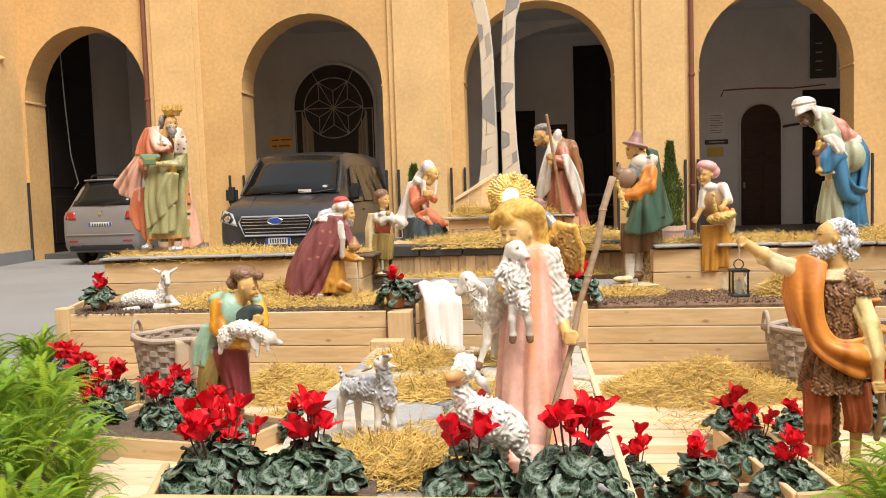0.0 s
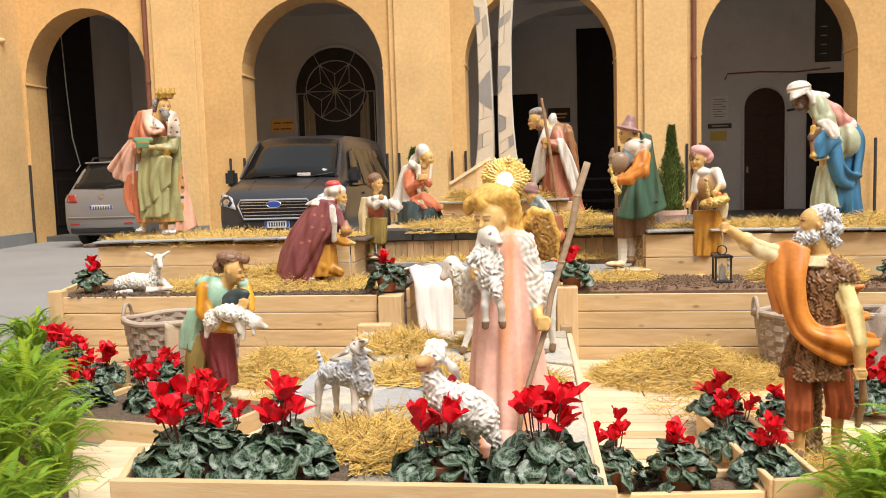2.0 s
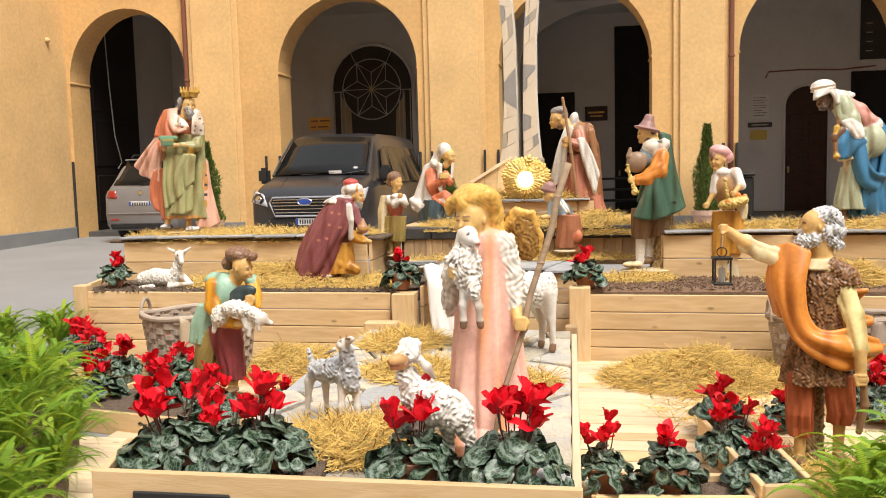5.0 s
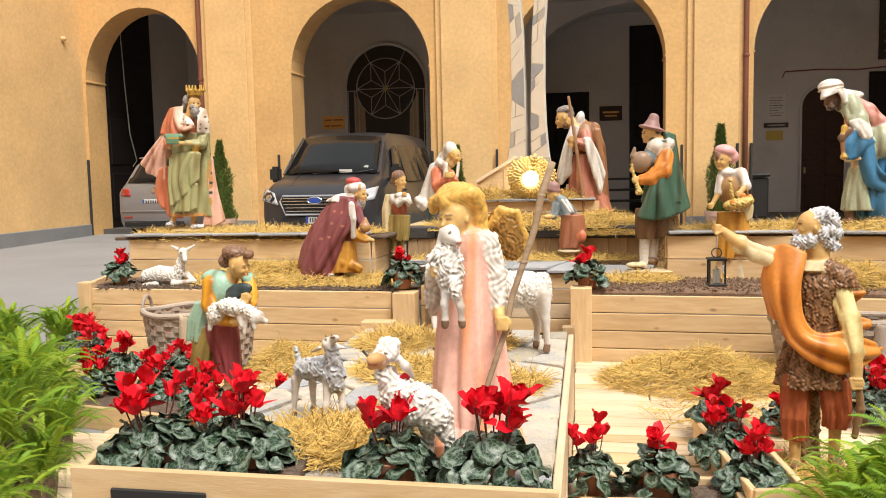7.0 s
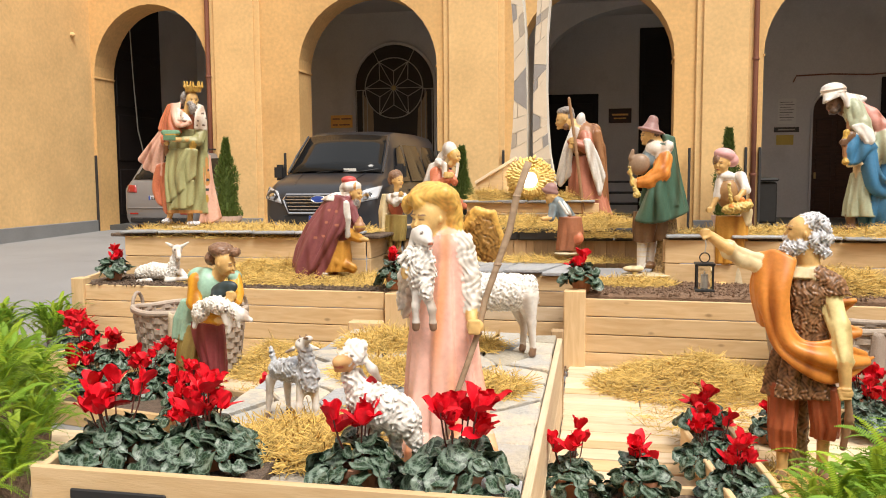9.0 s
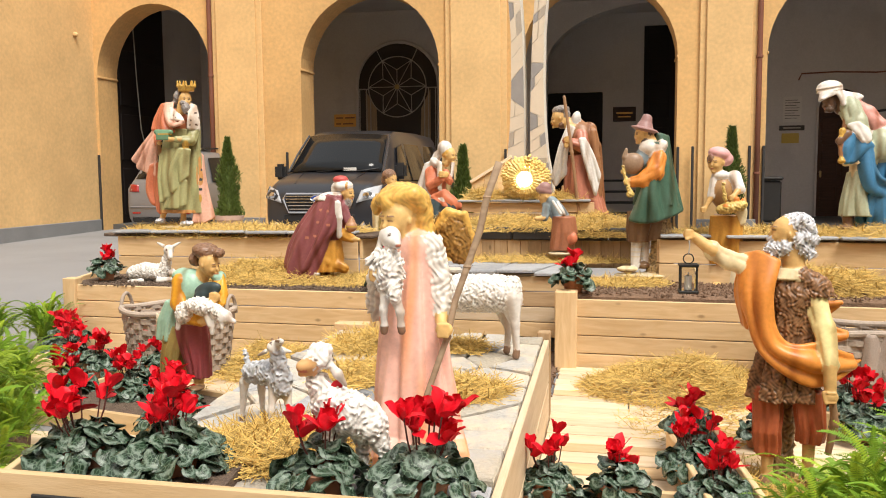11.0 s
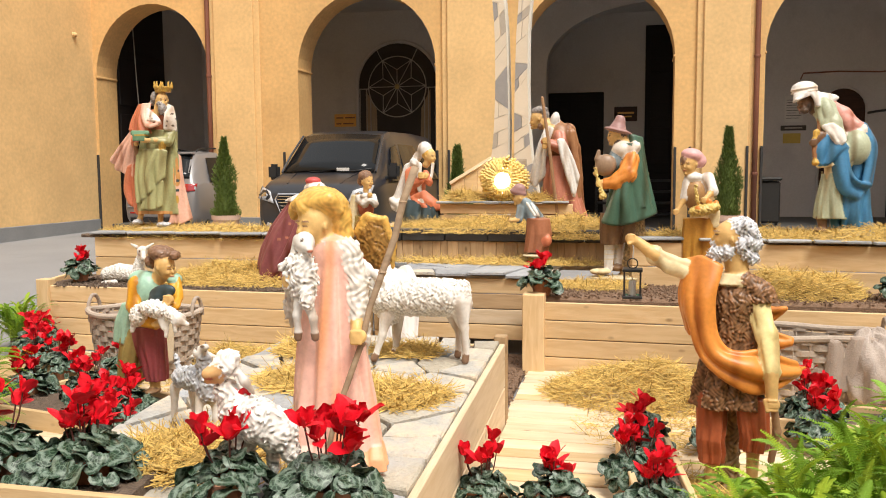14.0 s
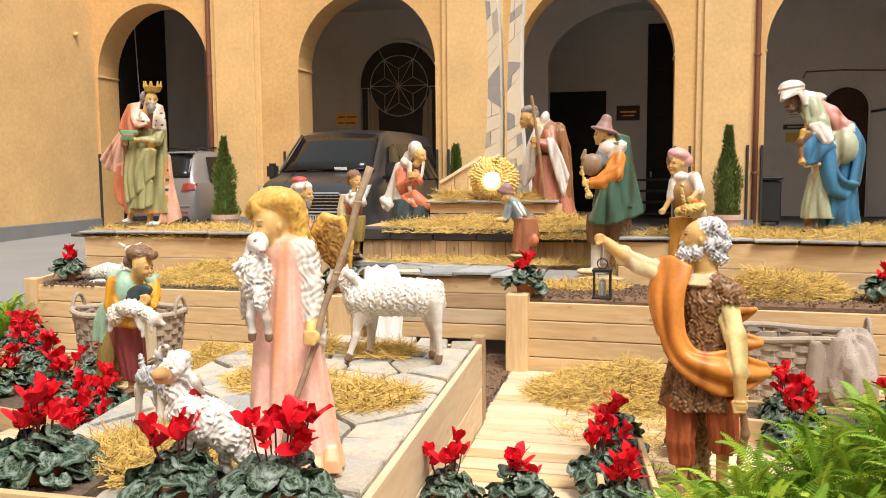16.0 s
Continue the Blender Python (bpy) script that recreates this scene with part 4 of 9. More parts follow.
figure.cap((-0.033, -0.120, 0.712), (-0.011, -0.145, 0.698), 0.023, 0.014, "white")
figure.cap((-0.071, -0.100, 0.730), (-0.087, -0.100, 0.680), 0.012, 0.009, "white")
figure.mark((-0.039, -0.130, 0.728), (0.005, 0.026, 0.005), "eye")
figure.mark((-0.007, -0.150, 0.695), (0.008, 0.026, 0.004), "lip")
figure.ell((-0.048, -0.110, 0.607), (0.048, 0.044, 0.084), "wool")
figure.ell((-0.077, -0.100, 0.625), (0.042, 0.040, 0.058), "wool")
figure.cap((-0.071, -0.120, 0.657), (-0.113, -0.130, 0.643), 0.017, 0.012, "wool")
figure.cap((-0.059, -0.125, 0.529), (-0.064, -0.130, 0.489), 0.019, 0.013, "white")
figure.cap((-0.064, -0.130, 0.489), (-0.063, -0.125, 0.438), 0.013, 0.011, "white")
figure.cap((-0.063, -0.125, 0.430), (-0.064, -0.125, 0.418), 0.012, 0.013, "hoof")
figure.cap((-0.025, -0.125, 0.530), (-0.009, -0.130, 0.481), 0.019, 0.013, "white")
figure.cap((-0.009, -0.130, 0.481), (-0.008, -0.125, 0.438), 0.013, 0.011, "white")
figure.cap((-0.007, -0.125, 0.430), (-0.006, -0.125, 0.420), 0.012, 0.013, "hoof")
figure.ell((-0.024, -0.140, 0.547), (0.019, 0.026, 0.038), "wool")
figure.ell((0.120, 0.100, 0.705), (0.052, 0.018, 0.100), "wing", tilt=-18)
figure.cap((0.066, 0.090, 0.737), (0.100, 0.090, 0.790), 0.010, 0.012, "goldhair")
figure.cap((0.100, 0.090, 0.790), (0.156, 0.100, 0.779), 0.012, 0.012, "goldhair")
figure.cap((0.156, 0.100, 0.779), (0.185, 0.110, 0.700), 0.012, 0.010, "goldhair")
figure.cap((0.185, 0.110, 0.700), (0.182, 0.110, 0.621), 0.010, 0.007, "goldhair")
figure.ell((0.090, 0.100, 0.752), (0.038, 0.016, 0.044), "wing", tilt=30)
figure.build("angel_statue", pose(-0.025, 2.880, 0.372), "painted angel statue in pink robe hugging a lamb")

figure = Statue(0.005)
figure.robe([(-0.068, 0.000, 0.430, 0.062, 0.054), (-0.066, -0.008, 0.300, 0.056, 0.052), (-0.070, -0.012, 0.235, 0.052, 0.050), (-0.062, 0.000, 0.175, 0.050, 0.044), (-0.062, 0.000, 0.128, 0.042, 0.038)], "redcloth", 6, 0.009, phase=0.6)
figure.cap((-0.063, 0.000, 0.150), (-0.063, 0.000, 0.025), 0.028, 0.022, "skin")
figure.ell((-0.075, -0.040, 0.021), (0.027, 0.062, 0.018), "umber")
figure.robe([(0.088, -0.020, 0.424, 0.064, 0.056), (0.098, -0.032, 0.310, 0.057, 0.052), (0.106, -0.034, 0.250, 0.052, 0.048), (0.102, -0.022, 0.195, 0.046, 0.042)], "redcloth", 6, 0.009, phase=0)
figure.cap((0.101, -0.012, 0.210), (0.100, 0.000, 0.047), 0.028, 0.022, "skin")
figure.ell((0.103, -0.032, 0.039), (0.030, 0.062, 0.018), "umber")
figure.cap((0.022, 0.070, 0.362), (0.019, 0.080, 0.194), 0.036, 0.038, "bark")
figure.cap((0.019, 0.080, 0.194), (0.000, 0.070, -0.014), 0.038, 0.060, "bark")
figure.robe([(0.020, 0.000, 0.830, 0.096, 0.074), (0.014, 0.000, 0.735, 0.092, 0.070), (0.006, 0.000, 0.650, 0.090, 0.070), (-0.004, 0.000, 0.540, 0.110, 0.086), (-0.006, 0.000, 0.453, 0.121, 0.096), (-0.006, 0.000, 0.380, 0.128, 0.102)], "fur", 7, 0.013, phase=0.4)
figure.ell((0.018, 0.000, 0.820), (0.102, 0.076, 0.105), "fur")
figure.cap((0.050, -0.020, 0.905), (0.112, -0.020, 0.868), 0.044, 0.050, "fur")
figure.robe([(0.108, -0.020, 0.880, 0.052, 0.050), (0.118, -0.025, 0.828, 0.058, 0.056)], "fur", 7, 0.006, phase=0)
figure.drape([[(-0.190, 0.020, 0.985), (-0.125, -0.030, 1.004), (-0.050, -0.050, 0.968)], [(-0.192, -0.020, 0.840), (-0.145, -0.085, 0.846), (-0.080, -0.098, 0.850)], [(-0.162, -0.055, 0.720), (-0.122, -0.100, 0.715), (-0.072, -0.102, 0.712)], [(-0.124, -0.080, 0.612), (-0.085, -0.112, 0.622), (-0.030, -0.106, 0.640)], [(-0.042, -0.105, 0.530), (-0.012, -0.128, 0.575), (0.032, -0.112, 0.625)], [(0.075, -0.095, 0.468), (0.088, -0.118, 0.545), (0.102, -0.096, 0.632)], [(0.175, -0.040, 0.476), (0.182, -0.050, 0.540), (0.178, -0.030, 0.600)], [(0.262, 0.015, 0.520), (0.268, 0.020, 0.535), (0.258, 0.030, 0.565)]], 0.019, "orange")
figure.drape([[(-0.175, 0.040, 0.970), (-0.160, -0.030, 0.970)], [(-0.205, 0.030, 0.840), (-0.185, -0.050, 0.840)], [(-0.172, 0.030, 0.690), (-0.158, -0.050, 0.690)]], 0.016, "orange")
figure.cap((0.250, 0.015, 0.530), (0.303, 0.040, 0.545), 0.016, 0.006, "orange")
figure.drape([[(0.120, 0.050, 0.690), (0.125, 0.055, 0.610)], [(0.185, 0.055, 0.680), (0.195, 0.060, 0.620)], [(0.248, 0.060, 0.660), (0.240, 0.060, 0.640)]], 0.017, "orange")
figure.drape([[(0.110, 0.055, 0.810), (0.112, 0.055, 0.720)], [(0.165, 0.055, 0.790), (0.160, 0.060, 0.735)], [(0.218, 0.055, 0.792), (0.205, 0.060, 0.775)]], 0.015, "orange")
figure.cap((-0.150, 0.000, 0.940), (-0.250, -0.020, 0.975), 0.047, 0.040, "cream")
figure.cap((-0.250, -0.020, 0.975), (-0.312, -0.030, 1.012), 0.040, 0.036, "cream")
figure.cap((-0.306, -0.030, 1.030), (-0.322, -0.030, 0.998), 0.026, 0.026, "cream", 0.005)
figure.cap((-0.311, -0.030, 1.013), (-0.385, -0.032, 1.068), 0.029, 0.022, "skin")
figure.grip((-0.412, -0.040, 1.084), 0.025, "skin")
figure.cap((-0.398, -0.050, 1.074), (-0.420, -0.060, 1.062), 0.009, 0.008, "skin", 0.004)
figure.cap((0.096, -0.020, 0.850), (0.130, -0.082, 0.700), 0.046, 0.043, "yellow")
figure.cap((0.130, -0.082, 0.700), (0.144, -0.128, 0.572), 0.043, 0.038, "yellow")
figure.cap((0.124, -0.128, 0.566), (0.166, -0.128, 0.560), 0.020, 0.020, "yellow", 0.005)
figure.cap((0.122, -0.128, 0.545), (0.166, -0.128, 0.548), 0.015, 0.015, "yellow", 0.005)
figure.cap((0.145, -0.130, 0.550), (0.149, -0.134, 0.462), 0.028, 0.024, "skin")
figure.grip((0.150, -0.138, 0.428), 0.031, "skin")
figure.cap((0.122, -0.146, 0.445), (0.130, -0.158, 0.405), 0.009, 0.008, "skin", 0.003)
figure.cap((0.160, -0.130, 0.415), (0.176, -0.110, 0.310), 0.014, 0.017, "wood")
figure.cap((0.176, -0.110, 0.310), (0.160, -0.090, 0.180), 0.017, 0.014, "wood")
figure.cap((0.028, 0.000, 0.905), (0.008, 0.000, 1.013), 0.048, 0.045, "skin")
figure.robe([(0.006, -0.006, 0.940, 0.052, 0.048), (0.000, -0.012, 0.896, 0.066, 0.060)], "cream", 3, 0.004, phase=0)
figure.head((-0.017, 0.000, 1.087), 0.056, -82, "skin", nod=-8)
figure.ell((0.030, 0.008, 1.128), (0.066, 0.066, 0.046), "silver")
figure.ell((0.055, 0.012, 1.075), (0.056, 0.064, 0.060), "silver")
figure.ell((0.062, 0.016, 1.015), (0.042, 0.046, 0.036), "silver")
figure.ell((0.030, -0.040, 1.060), (0.024, 0.024, 0.040), "silver")
for hx, hy, hz in ((0.075, -0.040, 1.115), (0.095, -0.020, 1.060), (0.080, -0.030, 1.000), (0.040, -0.045, 1.140), (0.058, -0.050, 1.075), (0.050, -0.040, 1.020)):
    figure.ell((hx, hy, hz), (0.020, 0.018, 0.024), "silver", tilt=25, k=0.004)
figure.ell((-0.058, -0.010, 1.022), (0.042, 0.044, 0.038), "silver")
figure.ell((-0.026, -0.030, 1.030), (0.032, 0.032, 0.034), "silver")
figure.ell((-0.086, -0.006, 1.008), (0.020, 0.028, 0.022), "silver", k=0.005)
figure.ell((-0.074, 0.000, 1.063), (0.018, 0.026, 0.010), "silver")
figure.build("shepherd_statue", pose(1.339, 3.950, -0.060), "painted old shepherd statue in orange shawl and brown fleece tunic")

figure = Statue(0.0058)
figure.robe([(0.036, 0.000, 0.894, 0.122, 0.082), (0.037, 0.000, 0.742, 0.144, 0.093), (0.036, 0.000, 0.539, 0.160, 0.104), (0.034, 0.000, 0.334, 0.170, 0.116), (0.030, 0.000, 0.149, 0.170, 0.121)], "sage", 6, 0.015, phase=0)
figure.drape([[(-0.087, -0.080, 0.710), (0.108, -0.120, 0.713), (0.197, -0.100, 0.703)], [(-0.102, -0.100, 0.474), (0.034, -0.135, 0.523), (0.180, -0.110, 0.620)], [(-0.086, -0.110, 0.255), (0.045, -0.140, 0.338), (0.178, -0.120, 0.486)]], 0.021, "sage")
figure.drape([[(0.023, -0.130, 0.372), (0.167, -0.120, 0.436)], [(-0.046, -0.120, 0.204), (0.092, -0.140, 0.203), (0.156, -0.120, 0.235)]], 0.020, "sage")
figure.mark((0.016, 0.000, 0.160), (0.183, 0.264, 0.020), "band")
figure.mark((0.246, -0.150, 0.527), (0.030, 0.176, 0.162), "band")
figure.mark((0.234, -0.150, 0.277), (0.011, 0.176, 0.042), "gold")
figure.mark((0.255, -0.150, 0.704), (0.014, 0.176, 0.017), "teal")
figure.mark((0.251, -0.150, 0.618), (0.014, 0.176, 0.017), "teal")
figure.mark((0.247, -0.150, 0.535), (0.014, 0.176, 0.017), "teal")
figure.mark((0.242, -0.150, 0.447), (0.014, 0.176, 0.017), "teal")
figure.mark((0.238, -0.150, 0.359), (0.014, 0.176, 0.017), "teal")
figure.ell((0.025, 0.000, 0.962), (0.110, 0.070, 0.118), "coral")
figure.cap((0.204, 0.000, 0.956), (0.200, 0.020, 0.705), 0.048, 0.042, "sage")
figure.cap((0.200, 0.020, 0.705), (0.178, 0.030, 0.194), 0.042, 0.045, "sage")
figure.drape([[(-0.081, 0.000, 1.120), (0.009, -0.030, 1.125)], [(-0.034, -0.080, 1.010), (0.037, -0.100, 1.014)], [(0.040, -0.115, 0.919), (0.101, -0.125, 0.940)], [(0.138, -0.120, 0.932), (0.161, -0.120, 0.960)]], 0.018, "peach")
figure.drape([[(0.014, -0.060, 1.076), (0.108, -0.090, 1.013)], [(0.045, -0.110, 0.980), (0.149, -0.120, 0.972)]], 0.017, "ermine")
figure.drape([[(0.166, 0.000, 1.111), (0.205, 0.020, 1.095)], [(0.194, -0.090, 1.002), (0.244, -0.020, 1.004)], [(0.179, -0.090, 0.906), (0.244, -0.020, 0.896)]], 0.020, "ermine")
figure.mark((0.059, -0.100, 1.014), (0.006, 0.132, 0.008), "eye")
figure.mark((0.094, -0.100, 0.991), (0.006, 0.132, 0.008), "eye")
figure.mark((0.237, -0.100, 1.033), (0.006, 0.132, 0.008), "eye")
figure.mark((0.260, -0.100, 0.991), (0.006, 0.132, 0.008), "eye")
figure.mark((0.219, -0.100, 0.967), (0.006, 0.132, 0.008), "eye")
figure.mark((0.245, -0.100, 0.930), (0.006, 0.132, 0.008), "eye")
figure.mark((0.208, -0.100, 0.926), (0.006, 0.132, 0.008), "eye")
figure.mark((0.272, -0.100, 0.941), (0.006, 0.132, 0.008), "eye")
figure.drape([[(-0.137, 0.050, 1.114), (-0.054, 0.000, 1.116)], [(-0.199, 0.050, 0.997), (-0.041, -0.060, 0.986)], [(-0.223, 0.040, 0.907), (-0.124, -0.030, 0.884), (0.052, -0.100, 0.873)]], 0.023, "coral")
figure.drape([[(-0.234, 0.050, 0.887), (-0.102, 0.000, 0.898)], [(-0.382, 0.080, 0.746), (-0.191, 0.020, 0.748)], [(-0.478, 0.100, 0.644), (-0.412, 0.090, 0.550), (-0.216, 0.030, 0.495)]], 0.021, "peach")
figure.drape([[(-0.299, 0.050, 0.562), (-0.167, 0.020, 0.594)], [(-0.346, 0.070, 0.372), (-0.191, 0.030, 0.371)], [(-0.293, 0.060, 0.267), (-0.168, 0.020, 0.143)]], 0.021, "coral")
figure.drape([[(0.205, 0.050, 0.671), (0.220, 0.070, 0.654)], [(0.227, 0.030, 0.433), (0.243, 0.060, 0.432)], [(0.169, 0.000, 0.072), (0.246, 0.030, 0.065), (0.315, 0.070, 0.108)]], 0.024, "peach")
figure.cap((0.192, -0.020, 0.880), (0.199, -0.070, 0.795), 0.056, 0.051, "sage")
figure.cap((0.200, -0.080, 0.795), (0.102, -0.150, 0.800), 0.045, 0.028, "sage")
figure.cap((0.133, -0.140, 0.800), (0.044, -0.160, 0.801), 0.021, 0.020, "skin")
figure.grip((0.029, -0.165, 0.802), 0.025, "skin")
figure.cap((0.168, -0.100, 0.778), (0.146, -0.090, 0.696), 0.037, 0.021, "gold")
figure.cap((-0.146, -0.030, 0.822), (-0.114, -0.100, 0.777), 0.042, 0.031, "coral")
figure.cap((-0.083, -0.130, 0.767), (-0.102, -0.090, 0.676), 0.023, 0.017, "brown")
figure.grip((-0.063, -0.140, 0.771), 0.021, "skin")
figure.box((-0.014, -0.160, 0.826), (0.059, 0.031, 0.031), "emerald")
figure.cap((-0.079, -0.160, 0.866), (0.054, -0.160, 0.862), 0.024, 0.024, "emerald")
figure.mark((0.009, -0.200, 0.845), (0.062, 0.088, 0.006), "gold")
figure.cap((0.077, -0.010, 1.044), (0.099, -0.010, 1.126), 0.042, 0.042, "skin")
figure.head((0.125, -0.010, 1.162), 0.051, 42, "skin", nod=18)
figure.ell((0.151, -0.055, 1.075), (0.037, 0.040, 0.051), "greyhair")
figure.ell((0.128, -0.040, 1.123), (0.034, 0.044, 0.023), "greyhair")
figure.ell((0.037, 0.020, 1.184), (0.037, 0.048, 0.054), "greyhair")
figure.ell((0.016, 0.020, 1.140), (0.025, 0.040, 0.028), "greyhair")
figure.robe([(0.133, 0.000, 1.276, 0.077, 0.068), (0.130, 0.000, 1.226, 0.067, 0.059)], "gold", 8, 0.002, phase=0)
figure.cap((0.052, 0.000, 1.276), (0.047, 0.000, 1.323), 0.013, 0.006, "gold")
figure.cap((0.109, -0.060, 1.268), (0.106, -0.060, 1.315), 0.013, 0.006, "gold")
figure.cap((0.177, -0.080, 1.264), (0.176, -0.080, 1.310), 0.013, 0.006, "gold")
figure.cap((0.221, -0.060, 1.264), (0.222, -0.060, 1.310), 0.013, 0.006, "gold")
figure.cap((0.216, 0.000, 1.270), (0.219, 0.000, 1.316), 0.013, 0.006, "gold")
figure.cap((0.146, 0.060, 1.278), (0.150, 0.060, 1.325), 0.013, 0.006, "gold")
figure.cap((0.069, 0.060, 1.281), (0.075, 0.060, 1.328), 0.013, 0.006, "gold")
figure.ell((-0.144, -0.050, 0.078), (0.042, 0.053, 0.021), "silver")
figure.ell((0.120, -0.060, 0.055), (0.065, 0.044, 0.023), "silver")
figure.cap((-0.123, -0.020, 0.148), (-0.140, -0.030, 0.080), 0.025, 0.023, "skin")
figure.cap((0.072, -0.020, 0.146), (0.073, -0.030, 0.070), 0.025, 0.025, "skin")
figure.ell((0.009, 0.000, 0.022), (0.176, 0.132, 0.017), "stone")
figure.build("king_statue", pose(-3.293, 7.050, 0.800), "painted standing king statue with crown, green robe and casket")

figure = Statue(0.0064)
figure.robe([(0.139, 0.000, 0.691, 0.107, 0.083), (0.097, 0.000, 0.583, 0.150, 0.112), (0.032, 0.000, 0.451, 0.182, 0.136), (-0.035, 0.000, 0.283, 0.199, 0.150), (-0.081, 0.000, 0.148, 0.192, 0.149), (-0.113, 0.000, 0.021, 0.169, 0.143)], "burgundy", 7, 0.014, phase=0.5)
figure.cap((-0.126, 0.020, 0.249), (-0.186, 0.020, 0.096), 0.086, 0.069, "burgundy")
figure.cap((-0.186, 0.020, 0.096), (-0.209, 0.000, 0.034), 0.069, 0.037, "burgundy")
figure.cap((0.186, -0.020, 0.582), (0.153, -0.030, 0.350), 0.086, 0.057, "burgundy")
figure.drape([[(0.053, 0.000, 0.693), (0.153, -0.100, 0.678), (0.219, -0.100, 0.643)], [(-0.047, 0.000, 0.503), (0.085, -0.130, 0.475), (0.185, -0.130, 0.441)], [(-0.134, 0.000, 0.251), (-0.020, -0.130, 0.229), (0.113, -0.130, 0.351)], [(-0.212, 0.000, 0.082), (-0.123, -0.100, 0.068), (-0.006, -0.130, 0.162)]], 0.026, "burgundy")
figure.robe([(0.161, 0.000, 0.719, 0.075, 0.066), (0.104, 0.000, 0.680, 0.114, 0.086), (0.093, 0.000, 0.657, 0.124, 0.092)], "white", 8, 0.006, phase=0)
figure.cap((0.215, -0.120, 0.628), (0.229, -0.125, 0.521), 0.026, 0.024, "white")
figure.cap((0.229, -0.125, 0.521), (0.211, -0.100, 0.372), 0.024, 0.021, "white")
figure.robe([(0.098, -0.020, 0.333, 0.107, 0.086), (0.091, -0.020, 0.182, 0.117, 0.092), (0.070, -0.020, 0.081, 0.114, 0.095)], "ochre", 7, 0.01, phase=0)
figure.cap((0.102, -0.060, 0.170), (0.237, -0.060, 0.114), 0.063, 0.040, "ochre")
figure.cap((0.229, -0.050, 0.384), (0.325, -0.100, 0.353), 0.049, 0.034, "ochre")
figure.cap((0.322, -0.100, 0.353), (0.380, -0.120, 0.346), 0.021, 0.017, "skin")
figure.ell((0.006, -0.100, 0.067), (0.043, 0.035, 0.026), "silver")
figure.ell((0.310, -0.080, 0.448), (0.046, 0.044, 0.043), "copper")
figure.cap((0.312, -0.080, 0.492), (0.313, -0.080, 0.517), 0.026, 0.014, "copper")
figure.mark((0.316, -0.100, 0.449), (0.052, 0.176, 0.007), "gold")
figure.cap((0.215, -0.030, 0.599), (0.286, -0.060, 0.466), 0.052, 0.032, "burgundy")
figure.mark((0.070, -0.120, 0.582), (0.014, 0.176, 0.010), "rose")
figure.mark((0.048, -0.120, 0.484), (0.014, 0.176, 0.010), "rose")
figure.mark((0.137, -0.120, 0.572), (0.014, 0.176, 0.010), "rose")
figure.mark((0.149, -0.120, 0.465), (0.014, 0.176, 0.010), "rose")
figure.mark((-0.043, -0.120, 0.361), (0.014, 0.176, 0.010), "rose")
figure.mark((0.026, -0.120, 0.377), (0.014, 0.176, 0.010), "rose")
figure.head((0.250, 0.000, 0.710), 0.054, 72, "skin", nod=12)
figure.ell((0.267, -0.015, 0.633), (0.029, 0.035, 0.049), "greyhair")
figure.ell((0.214, 0.000, 0.764), (0.086, 0.077, 0.049), "white", tilt=-4)
figure.ell((0.199, 0.000, 0.817), (0.063, 0.057, 0.034), "redcap")
figure.mark((0.266, -0.100, 0.765), (0.009, 0.088, 0.037), "band")
figure.ell((0.157, 0.020, 0.748), (0.043, 0.053, 0.049), "white")
figure.build("kneeling_king_statue", pose(-1.758, 6.550, 0.425), "painted kneeling king statue in burgundy cloak and white turban")

figure = Statue(0.0060)
figure.robe([(0.000, 0.000, 0.384, 0.061, 0.051), (-0.011, 0.000, 0.255, 0.059, 0.048), (-0.023, 0.000, 0.163, 0.050, 0.041)], "olive", 6, 0.005, phase=0)
figure.robe([(0.069, 0.000, 0.382, 0.061, 0.051), (0.061, 0.000, 0.254, 0.059, 0.048), (0.051, 0.000, 0.153, 0.050, 0.041)], "olive", 6, 0.005, phase=1)
figure.cap((-0.021, 0.000, 0.182), (-0.025, 0.000, 0.071), 0.027, 0.024, "olive")
figure.cap((0.052, 0.000, 0.171), (0.049, 0.000, 0.079), 0.027, 0.024, "olive")
figure.ell((-0.022, -0.040, 0.056), (0.035, 0.044, 0.019), "umber")
figure.ell((0.056, -0.040, 0.059), (0.035, 0.044, 0.019), "umber")
figure.ell((0.035, 0.000, 0.456), (0.070, 0.062, 0.092), "brick")
figure.cap((-0.012, -0.030, 0.532), (0.042, -0.070, 0.496), 0.041, 0.038, "white")
figure.cap((0.042, -0.070, 0.496), (0.095, -0.100, 0.523), 0.038, 0.025, "white")
figure.cap((0.103, 0.000, 0.546), (0.130, -0.050, 0.493), 0.032, 0.032, "white")
figure.cap((0.130, -0.050, 0.493), (0.114, -0.100, 0.522), 0.032, 0.022, "white")
figure.robe([(-0.052, 0.030, 0.568, 0.050, 0.057), (-0.081, 0.030, 0.421, 0.054, 0.057), (-0.088, 0.030, 0.236, 0.040, 0.048)], "cream", 5, 0.006, phase=0)
figure.ell((0.058, -0.050, 0.558), (0.057, 0.044, 0.029), "white")
figure.grip((0.103, -0.100, 0.571), 0.024, "skin")
figure.head((0.045, 0.000, 0.685), 0.051, 55, "skin", nod=5)
figure.ell((0.026, 0.010, 0.727), (0.063, 0.066, 0.054), "brownhair")
figure.ell((-0.017, 0.020, 0.686), (0.029, 0.053, 0.041), "brownhair")
figure.cap((0.034, 0.000, 0.603), (0.039, 0.000, 0.630), 0.025, 0.025, "skin")
figure.ell((0.009, 0.000, 0.033), (0.079, 0.088, 0.016), "stone")
